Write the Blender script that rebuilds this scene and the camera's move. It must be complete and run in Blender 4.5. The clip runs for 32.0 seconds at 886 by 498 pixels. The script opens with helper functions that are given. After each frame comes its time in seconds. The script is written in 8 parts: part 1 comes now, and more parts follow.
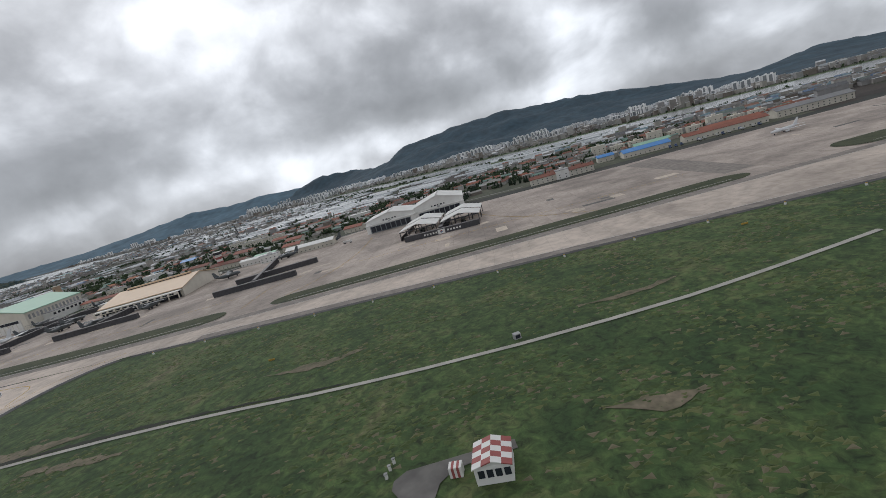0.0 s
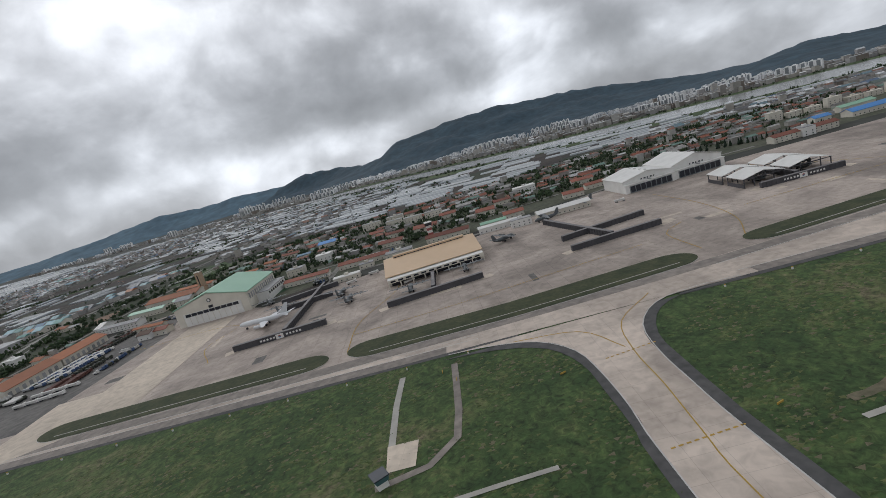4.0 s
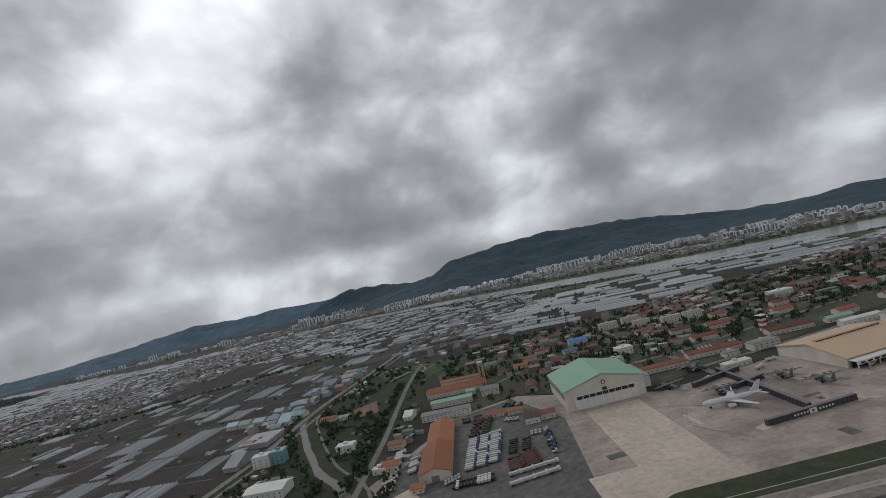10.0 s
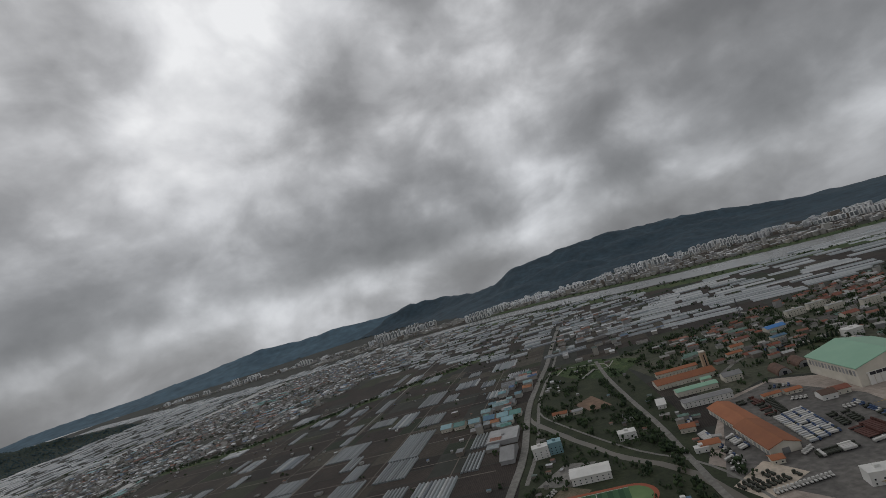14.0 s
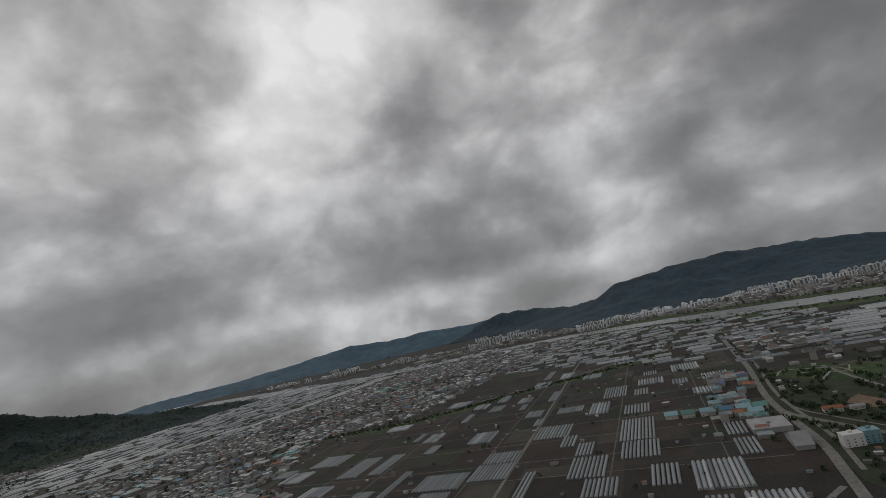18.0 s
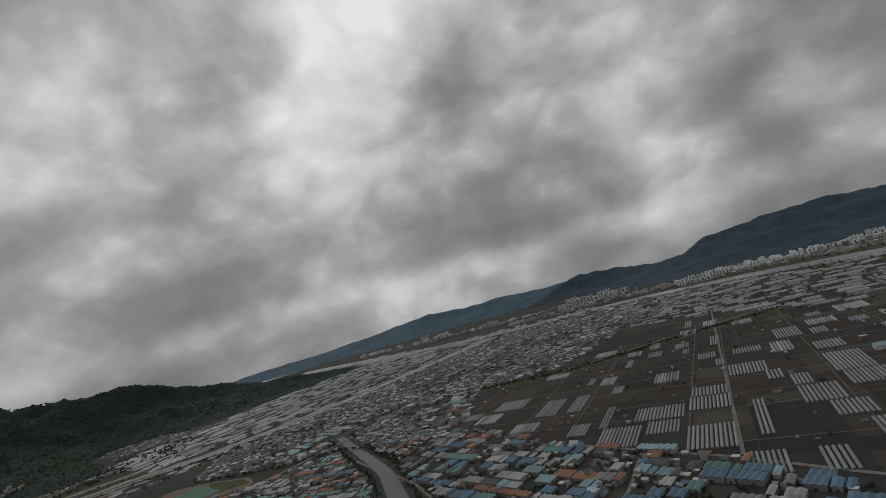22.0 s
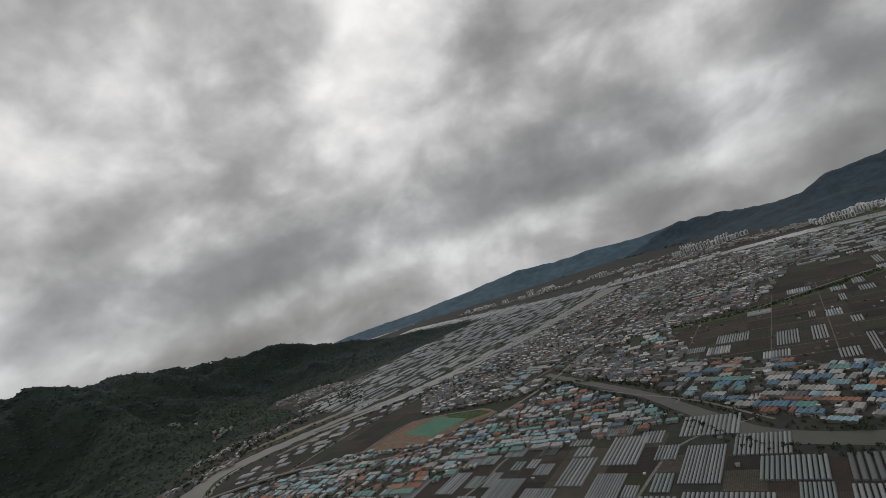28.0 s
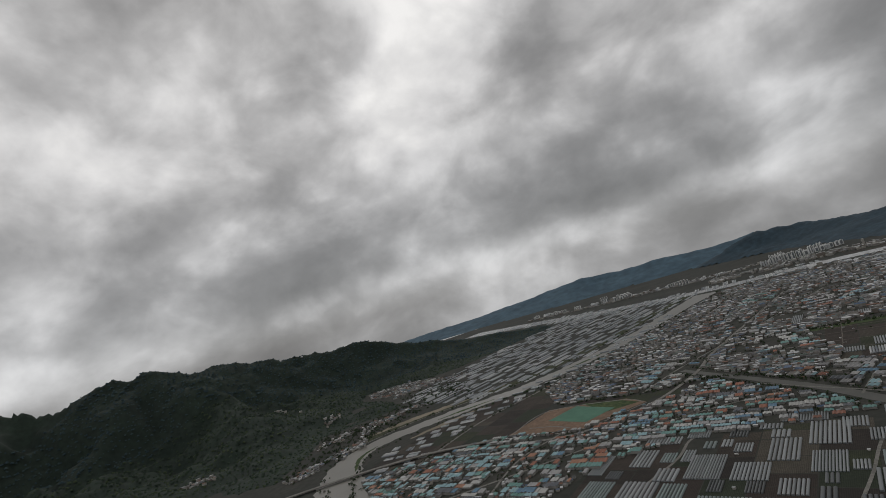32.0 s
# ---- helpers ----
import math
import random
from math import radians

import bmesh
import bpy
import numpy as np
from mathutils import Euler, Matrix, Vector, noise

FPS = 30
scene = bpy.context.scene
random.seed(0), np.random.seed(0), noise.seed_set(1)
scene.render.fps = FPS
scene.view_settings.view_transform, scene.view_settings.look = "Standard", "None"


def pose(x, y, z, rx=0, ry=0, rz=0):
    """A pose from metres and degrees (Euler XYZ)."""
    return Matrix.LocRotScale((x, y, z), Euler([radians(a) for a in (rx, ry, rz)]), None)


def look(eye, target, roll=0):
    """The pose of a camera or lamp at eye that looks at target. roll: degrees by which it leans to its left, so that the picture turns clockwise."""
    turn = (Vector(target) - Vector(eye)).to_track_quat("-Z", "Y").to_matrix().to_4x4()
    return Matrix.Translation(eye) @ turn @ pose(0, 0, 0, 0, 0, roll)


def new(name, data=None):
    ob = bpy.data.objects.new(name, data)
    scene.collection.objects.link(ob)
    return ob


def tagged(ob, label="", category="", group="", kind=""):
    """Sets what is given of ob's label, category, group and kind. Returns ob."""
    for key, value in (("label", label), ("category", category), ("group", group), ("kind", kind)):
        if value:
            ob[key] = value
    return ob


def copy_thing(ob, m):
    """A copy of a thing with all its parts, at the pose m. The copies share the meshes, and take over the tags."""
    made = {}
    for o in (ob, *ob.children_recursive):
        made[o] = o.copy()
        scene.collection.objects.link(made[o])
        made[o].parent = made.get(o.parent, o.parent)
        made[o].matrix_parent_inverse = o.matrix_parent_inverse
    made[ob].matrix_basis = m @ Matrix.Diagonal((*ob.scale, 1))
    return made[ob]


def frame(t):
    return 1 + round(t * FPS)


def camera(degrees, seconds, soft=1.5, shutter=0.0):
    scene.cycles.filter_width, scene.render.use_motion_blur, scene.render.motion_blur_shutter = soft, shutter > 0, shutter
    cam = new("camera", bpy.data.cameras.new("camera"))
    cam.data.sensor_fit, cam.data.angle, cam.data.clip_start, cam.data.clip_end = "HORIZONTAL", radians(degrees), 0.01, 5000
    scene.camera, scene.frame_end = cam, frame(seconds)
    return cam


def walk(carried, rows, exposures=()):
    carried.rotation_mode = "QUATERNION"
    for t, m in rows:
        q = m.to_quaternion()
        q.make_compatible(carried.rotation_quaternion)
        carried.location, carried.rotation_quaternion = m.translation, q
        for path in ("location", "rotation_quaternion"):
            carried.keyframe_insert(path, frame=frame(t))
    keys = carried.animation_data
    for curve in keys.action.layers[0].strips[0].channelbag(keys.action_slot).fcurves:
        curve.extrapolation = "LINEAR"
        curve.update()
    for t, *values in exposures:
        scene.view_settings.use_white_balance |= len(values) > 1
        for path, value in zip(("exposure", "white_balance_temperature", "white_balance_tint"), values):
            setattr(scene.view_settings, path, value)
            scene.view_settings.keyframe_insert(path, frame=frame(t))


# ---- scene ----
cam = camera(86.31, 32.0, soft=0.55)
ROWS = [
    (0.0, 1.9, 11.3, 27.4, 78.51, 15.60, -5.60),
    (0.5, -15.4, 12.2, 30.4, 77.87, 17.21, -6.18),
    (1.0, -31.1, 13.1, 33.5, 77.49, 17.23, -6.66),
    (1.5, -48.1, 16.0, 36.9, 77.66, 16.39, -6.08),
    (2.0, -66.7, 20.5, 38.6, 77.36, 16.10, -7.15),
    (2.5, -85.2, 25.8, 39.9, 77.06, 15.86, -8.17),
    (3.0, -102.8, 31.6, 41.5, 77.01, 15.72, -9.19),
    (3.5, -119.8, 36.9, 43.7, 76.83, 15.92, -10.38),
    (4.0, -136.5, 41.2, 46.3, 77.05, 16.03, -11.65),
    (4.5, -154.0, 44.5, 49.2, 77.91, 16.16, -13.07),
    (6.5, -203.5, 42.6, 62.0, 81.15, 16.26, -12.35),
    (7.0, -218.2, 47.2, 64.4, 83.24, 15.24, -12.61),
    (7.5, -233.3, 52.4, 66.2, 85.51, 14.21, -12.67),
    (8.0, -248.6, 57.1, 67.2, 86.92, 13.79, -12.84),
    (8.5, -263.6, 60.8, 68.1, 88.10, 13.57, -12.97),
    (9.0, -277.7, 63.5, 69.3, 89.67, 13.48, -12.72),
    (9.5, -291.1, 66.5, 71.0, 91.00, 13.61, -12.29),
    (10.0, -304.3, 70.1, 72.6, 92.08, 13.86, -11.52),
    (10.5, -317.3, 74.0, 74.0, 92.59, 14.33, -10.85),
    (11.0, -330.3, 77.7, 75.9, 92.04, 14.80, -10.20),
    (11.5, -343.7, 80.3, 78.6, 90.59, 15.33, -9.74),
    (12.0, -357.8, 81.2, 82.4, 89.67, 15.77, -9.36),
    (12.5, -372.7, 80.2, 87.1, 89.51, 16.28, -9.17),
    (13.0, -388.1, 77.7, 91.9, 90.06, 16.80, -8.94),
    (13.5, -403.6, 74.5, 95.8, 91.65, 17.34, -8.57),
    (14.0, -418.8, 72.0, 98.7, 94.51, 17.70, -7.93),
    (14.5, -434.0, 70.4, 100.7, 98.01, 17.69, -7.14),
    (16.5, -490.5, 87.8, 95.1, 100.84, 10.93, -2.71),
    (17.0, -504.5, 89.4, 95.6, 99.75, 11.76, -1.96),
    (17.5, -518.6, 90.0, 96.6, 99.07, 12.65, -1.02),
    (18.0, -532.6, 89.1, 98.0, 98.52, 13.11, 0.05),
    (18.5, -546.2, 86.7, 99.7, 97.93, 13.83, 1.03),
    (19.0, -559.5, 83.3, 101.8, 97.13, 14.14, 2.08),
    (19.5, -572.8, 79.3, 104.1, 96.40, 14.23, 3.07),
    (20.0, -586.3, 75.4, 106.3, 96.13, 14.70, 3.93),
    (20.5, -599.8, 71.7, 108.1, 95.98, 15.04, 4.63),
    (21.0, -613.2, 68.2, 109.5, 96.11, 15.33, 5.22),
    (21.5, -626.6, 64.7, 110.7, 96.36, 15.69, 5.80),
    (22.0, -639.9, 60.9, 111.8, 96.50, 15.95, 6.41),
    (22.5, -652.8, 56.5, 113.1, 96.64, 16.35, 6.94),
    (23.0, -665.6, 51.5, 114.7, 96.75, 16.76, 7.51),
    (23.5, -678.3, 45.9, 116.7, 96.84, 17.24, 8.11),
    (24.0, -690.8, 40.2, 119.0, 97.03, 17.69, 8.74),
    (24.5, -703.5, 34.5, 121.7, 97.39, 18.26, 9.31),
    (25.0, -716.4, 29.2, 124.9, 97.62, 18.77, 9.88),
    (25.5, -729.4, 24.4, 128.6, 97.38, 19.19, 10.65),
    (27.5, -782.6, 1.7, 147.2, 94.09, 19.04, 12.80),
    (28.0, -796.2, -7.3, 151.3, 93.74, 18.79, 13.29),
    (28.5, -809.9, -16.8, 155.3, 93.51, 18.00, 13.81),
    (29.0, -823.5, -26.3, 158.8, 93.53, 17.30, 14.34),
    (29.5, -837.2, -35.5, 161.9, 93.87, 16.85, 14.92),
    (30.0, -851.2, -44.3, 164.6, 94.48, 16.37, 15.65),
    (30.5, -865.7, -53.0, 167.0, 95.38, 16.39, 16.20),
    (31.0, -881.0, -61.1, 169.2, 96.13, 16.50, 16.64),
    (31.5, -897.4, -68.4, 171.4, 96.35, 17.01, 17.36),
    (32.0, -914.1, -75.6, 173.5, 96.25, 17.25, 17.80),
]
walk(cam, [(t, pose(x, y, z, rx, ry, rz)) for t, x, y, z, rx, ry, rz in ROWS],
     exposures=[(0.0, 0.24, 6180, 10), (4.5, 0.18, 6180, 10), (9.0, -0.15, 6200, 10), (14.0, -0.48, 6400, 10), (19.0, -0.63, 6560, 10), (24.0, -0.54, 6600, 10), (28.0, -0.37, 6640, 10), (32.0, -0.43, 6640, 10)])

# ---- world and sun ----
W = bpy.data.worlds.new("overcast")
scene.world = W
W.use_nodes = True
NT = W.node_tree
for nd in list(NT.nodes):
    NT.nodes.remove(nd)


def wn(kind, **kw):
    nd = NT.nodes.new(kind)
    for key, val in kw.items():
        nd.inputs[key].default_value = val
    return nd


def wmath(op, a, b=None, clamp=False):
    nd = NT.nodes.new("ShaderNodeMath")
    nd.operation = op
    nd.use_clamp = clamp
    for i, v in enumerate((a, b)):
        if v is None:
            continue
        if isinstance(v, (int, float)):
            nd.inputs[i].default_value = v
        else:
            NT.links.new(v, nd.inputs[i])
    return nd.outputs[0]


tc = NT.nodes.new("ShaderNodeTexCoord")
sep = NT.nodes.new("ShaderNodeSeparateXYZ")
NT.links.new(tc.outputs["Generated"], sep.inputs[0])
# the clouds lie in flat banks: a little broader than they are high
comb = NT.nodes.new("ShaderNodeCombineXYZ")
NT.links.new(sep.outputs[0], comb.inputs[0])
NT.links.new(sep.outputs[1], comb.inputs[1])
NT.links.new(wmath("MULTIPLY", sep.outputs[2], 1.3), comb.inputs[2])
big = wn("ShaderNodeTexNoise", Scale=2.0, Detail=5.0, Roughness=0.47, Distortion=0.15)
mid = wn("ShaderNodeTexNoise", Scale=6.0, Detail=9.0, Roughness=0.56, Distortion=0.3)
for nd in (big, mid):
    NT.links.new(comb.outputs[0], nd.inputs["Vector"])
warp = wn("ShaderNodeTexNoise", Scale=10.0, Detail=4.0, Roughness=0.5)
NT.links.new(comb.outputs[0], warp.inputs["Vector"])
bent = NT.nodes.new("ShaderNodeVectorMath")
bent.operation = "MULTIPLY_ADD"
NT.links.new(warp.outputs["Color"], bent.inputs[0])
bent.inputs[1].default_value = (0.16, 0.16, 0.16)
NT.links.new(comb.outputs[0], bent.inputs[2])
puff = wn("ShaderNodeTexVoronoi", Scale=8.0)
puff.feature = "SMOOTH_F1"
puff.inputs["Smoothness"].default_value = 0.6
NT.links.new(bent.outputs[0], puff.inputs["Vector"])


def lobe(az, el, width):
    """1 towards the direction az, el, falling to 0 at about width degrees."""
    dot = NT.nodes.new("ShaderNodeVectorMath")
    dot.operation = "DOT_PRODUCT"
    NT.links.new(tc.outputs["Generated"], dot.inputs[0])
    dot.inputs[1].default_value = (math.sin(radians(az)) * math.cos(radians(el)), math.cos(radians(az)) * math.cos(radians(el)), math.sin(radians(el)))
    mr = NT.nodes.new("ShaderNodeMapRange")
    mr.interpolation_type = "SMOOTHSTEP"
    mr.inputs["From Min"].default_value, mr.inputs["From Max"].default_value = math.cos(radians(width)), 1.0
    NT.links.new(dot.outputs["Value"], mr.inputs["Value"])
    return mr.outputs[0]


heap = wmath("ADD", wmath("MULTIPLY", big.outputs[0], 0.72), wmath("MULTIPLY", mid.outputs[0], 0.28))
heap = wmath("ADD", heap, wmath("MULTIPLY", wmath("SUBTRACT", 0.42, puff.outputs["Distance"]), 0.16))
# thin bright cloud where the sun stands behind it, thick dark cloud to the east, a clear gap low over the mountains
for az, el, width, more in ((-10, 36, 34, 0.05), (-44, 26, 24, 0.03), (51, 2, 16, 0.048), (37, 16, 16, -0.04), (16, 9, 22, 0.03), (-19, 2, 16, 0.02), (-5, 16, 16, -0.038), (-54, 30, 16, 0.06),
                            (-5, 37, 16, 0.065), (-12, 2, 16, 0.033), (-40, 44, 16, -0.078), (-19, 23, 16, -0.032), (21, 4, 10, 0.03)):
    heap = wmath("ADD", heap, wmath("MULTIPLY", lobe(az, el, width), more))
gap = NT.nodes.new("ShaderNodeMapRange")
gap.interpolation_type = "SMOOTHSTEP"
gap.inputs["From Min"].default_value, gap.inputs["From Max"].default_value = 0.055, 0.0
NT.links.new(wmath("ABSOLUTE", wmath("SUBTRACT", sep.outputs[2], 0.062)), gap.inputs["Value"])
heap = wmath("ADD", heap, wmath("MULTIPLY", gap.outputs[0], 0.09))
ramp = NT.nodes.new("ShaderNodeValToRGB")
cr = ramp.color_ramp
cr.elements[0].position, cr.elements[0].color = 0.26, (0.19, 0.193, 0.20, 1)
cr.elements[1].position, cr.elements[1].color = 0.74, (1.2, 1.2, 1.2, 1)
for pos, g in ((0.36, 0.255), (0.44, 0.335), (0.50, 0.44), (0.56, 0.60), (0.64, 0.88)):
    el = cr.elements.new(pos)
    el.color = (g, g * 1.003, g * 1.018, 1)
NT.links.new(heap, ramp.inputs[0])
sky = NT.nodes.new("ShaderNodeTexSky")
sky.sky_type = "NISHITA"
sky.sun_disc = False
sky.sun_elevation, sky.sun_rotation = radians(48), radians(-35)
mixs = NT.nodes.new("ShaderNodeMix")
mixs.data_type = "RGBA"
mixs.inputs["Factor"].default_value = 0.97
skyb = NT.nodes.new("ShaderNodeMix")
skyb.data_type, skyb.blend_type = "RGBA", "MULTIPLY"
skyb.inputs["Factor"].default_value = 1.0
skyb.inputs["B"].default_value = (0.08, 0.08, 0.08, 1)
NT.links.new(sky.outputs[0], skyb.inputs["A"])
NT.links.new(skyb.outputs["Result"], mixs.inputs["A"])
tint = NT.nodes.new("ShaderNodeMix")
tint.data_type, tint.blend_type = "RGBA", "MULTIPLY"
tint.inputs["B"].default_value = (0.985, 1.0, 1.015, 1)
low = NT.nodes.new("ShaderNodeMapRange")
low.inputs["From Min"].default_value, low.inputs["From Max"].default_value = 0.35, 0.1
NT.links.new(sep.outputs[2], low.inputs["Value"])
NT.links.new(low.outputs[0], tint.inputs["Factor"])
NT.links.new(ramp.outputs[0], tint.inputs["A"])
NT.links.new(tint.outputs["Result"], mixs.inputs["B"])
bg = NT.nodes.new("ShaderNodeBackground")
bg.inputs["Strength"].default_value = 1.0
NT.links.new(mixs.outputs["Result"], bg.inputs["Color"])
wo = NT.nodes.new("ShaderNodeOutputWorld")
NT.links.new(bg.outputs[0], wo.inputs["Surface"])

sun = new("sun", bpy.data.lights.new("sun", "SUN"))
sun.data.energy, sun.data.angle, sun.data.color = 0.5, radians(20), (1.0, 0.97, 0.93)
sun.matrix_world = look((-570, 820, 900), (0, 0, 0))


# ---- materials ----
def mat(name, c1, c2=None, scale=1.0, rough=0.8, metal=0.0, bump=0.0, fine=None, island=None, obrand=0.0, coat=None):
    """A surface whose colour wanders from c1 to c2 at two scales. island: colours, one picked for each loose piece."""
    m = bpy.data.materials.new(name)
    m.use_nodes = True
    t = m.node_tree
    b = t.nodes["Principled BSDF"]
    b.inputs["Roughness"].default_value, b.inputs["Metallic"].default_value = rough, metal
    co = t.nodes.new("ShaderNodeTexCoord")
    n1 = t.nodes.new("ShaderNodeTexNoise")
    n1.inputs["Scale"].default_value, n1.inputs["Detail"].default_value = scale, 6
    n1.inputs["Roughness"].default_value = 0.62
    t.links.new(co.outputs["Object"], n1.inputs["Vector"])
    r = t.nodes.new("ShaderNodeValToRGB")
    r.color_ramp.elements[0].position, r.color_ramp.elements[1].position = 0.32, 0.68
    c2 = c2 or tuple(v * 0.8 for v in c1)
    r.color_ramp.elements[0].color, r.color_ramp.elements[1].color = (*c2, 1), (*c1, 1)
    t.links.new(n1.outputs[0], r.inputs[0])
    out = r.outputs[0]
    if island:
        geo = t.nodes.new("ShaderNodeNewGeometry")
        ir = t.nodes.new("ShaderNodeValToRGB")
        ir.color_ramp.interpolation = "CONSTANT"
        ir.color_ramp.elements[0].color = (*island[0], 1)
        ir.color_ramp.elements[1].position = 1.0 / len(island)
        ir.color_ramp.elements[1].color = (*island[1], 1)
        for i in range(2, len(island)):
            e = ir.color_ramp.elements.new(i / len(island))
            e.color = (*island[i], 1)
        t.links.new(geo.outputs["Random Per Island"], ir.inputs[0])
        mx = t.nodes.new("ShaderNodeMix")
        mx.data_type, mx.blend_type = "RGBA", "MULTIPLY"
        mx.inputs["Factor"].default_value = 1.0
        t.links.new(ir.outputs[0], mx.inputs["A"])
        t.links.new(out, mx.inputs["B"])
        out = mx.outputs["Result"]
    if obrand:
        oi = t.nodes.new("ShaderNodeObjectInfo")
        mr = t.nodes.new("ShaderNodeMapRange")
        mr.inputs["To Min"].default_value, mr.inputs["To Max"].default_value = 1 - obrand, 1 + obrand * 0.4
        t.links.new(oi.outputs["Random"], mr.inputs["Value"])
        mx = t.nodes.new("ShaderNodeMix")
        mx.data_type, mx.blend_type = "RGBA", "MULTIPLY"
        mx.inputs["Factor"].default_value = 1.0
        t.links.new(out, mx.inputs["A"])
        t.links.new(mr.outputs[0], mx.inputs["B"])
        out = mx.outputs["Result"]
    if fine:
        n2 = t.nodes.new("ShaderNodeTexNoise")
        n2.inputs["Scale"].default_value, n2.inputs["Detail"].default_value = fine, 4
        t.links.new(co.outputs["Object"], n2.inputs["Vector"])
        mr = t.nodes.new("ShaderNodeMapRange")
        mr.inputs["From Min"].default_value, mr.inputs["From Max"].default_value = 0.3, 0.7
        mr.inputs["To Min"].default_value, mr.inputs["To Max"].default_value = 0.72, 1.2
        t.links.new(n2.outputs[0], mr.inputs["Value"])
        mx = t.nodes.new("ShaderNodeMix")
        mx.data_type, mx.blend_type = "RGBA", "MULTIPLY"
        mx.inputs["Factor"].default_value = 1.0
        t.links.new(out, mx.inputs["A"])
        t.links.new(mr.outputs[0], mx.inputs["B"])
        out = mx.outputs["Result"]
    t.links.new(out, b.inputs["Base Color"])
    if bump:
        bp = t.nodes.new("ShaderNodeBump")
        bp.inputs["Strength"].default_value = bump
        bp.inputs["Distance"].default_value = 0.5
        t.links.new(n1.outputs[0], bp.inputs["Height"])
        t.links.new(bp.outputs[0], b.inputs["Normal"])
    return m


W1 = (1, 1, 1)
DIM = (0.78, 0.78, 0.78)
M_LAND = mat("land", (0.050, 0.050, 0.042), (0.024, 0.029, 0.023), 0.012, 0.95, fine=0.13, bump=0.2)


def grass_mat(name, big, fine):
    """Rough grass: dark and light tufts, olive and dry brown patches."""
    m = bpy.data.materials.new(name)
    m.use_nodes = True
    t = m.node_tree
    b = t.nodes["Principled BSDF"]
    b.inputs["Roughness"].default_value = 0.95
    co = t.nodes.new("ShaderNodeTexCoord")
    n1, n2, n3 = [t.nodes.new("ShaderNodeTexNoise") for _ in range(3)]
    for n, sc, de, di in ((n1, big, 5, 0.6), (n2, fine, 6, 0.8), (n3, big * 5, 5, 1.2)):
        n.inputs["Scale"].default_value, n.inputs["Detail"].default_value, n.inputs["Distortion"].default_value = sc, de, di
        n.inputs["Roughness"].default_value = 0.65
        t.links.new(co.outputs["Object"], n.inputs["Vector"])
    r = t.nodes.new("ShaderNodeValToRGB")
    e = r.color_ramp.elements
    e[0].position, e[0].color = 0.32, (0.017, 0.037, 0.011, 1)
    e[1].position, e[1].color = 0.68, (0.15, 0.118, 0.078, 1)
    for pos, c in ((0.44, (0.029, 0.055, 0.015)), (0.53, (0.051, 0.082, 0.024)), (0.60, (0.085, 0.100, 0.037))):
        e.new(pos).color = (*c, 1)
    ad = t.nodes.new("ShaderNodeMath")
    ad.operation = "MULTIPLY_ADD"
    t.links.new(n3.outputs[0], ad.inputs[0])
    ad.inputs[1].default_value = 0.5
    h = t.nodes.new("ShaderNodeMath")
    h.operation = "MULTIPLY"
    t.links.new(n1.outputs[0], h.inputs[0])
    h.inputs[1].default_value = 0.5
    t.links.new(h.outputs[0], ad.inputs[2])
    t.links.new(ad.outputs[0], r.inputs[0])
    mr = t.nodes.new("ShaderNodeMapRange")
    mr.inputs["From Min"].default_value, mr.inputs["From Max"].default_value = 0.3, 0.7
    mr.inputs["To Min"].default_value, mr.inputs["To Max"].default_value = 0.35, 1.75
    t.links.new(n2.outputs[0], mr.inputs["Value"])
    mx = t.nodes.new("ShaderNodeMix")
    mx.data_type, mx.blend_type = "RGBA", "MULTIPLY"
    mx.inputs["Factor"].default_value = 1.0
    t.links.new(r.outputs[0], mx.inputs["A"])
    t.links.new(mr.outputs[0], mx.inputs["B"])
    t.links.new(mx.outputs["Result"], b.inputs["Base Color"])
    return m


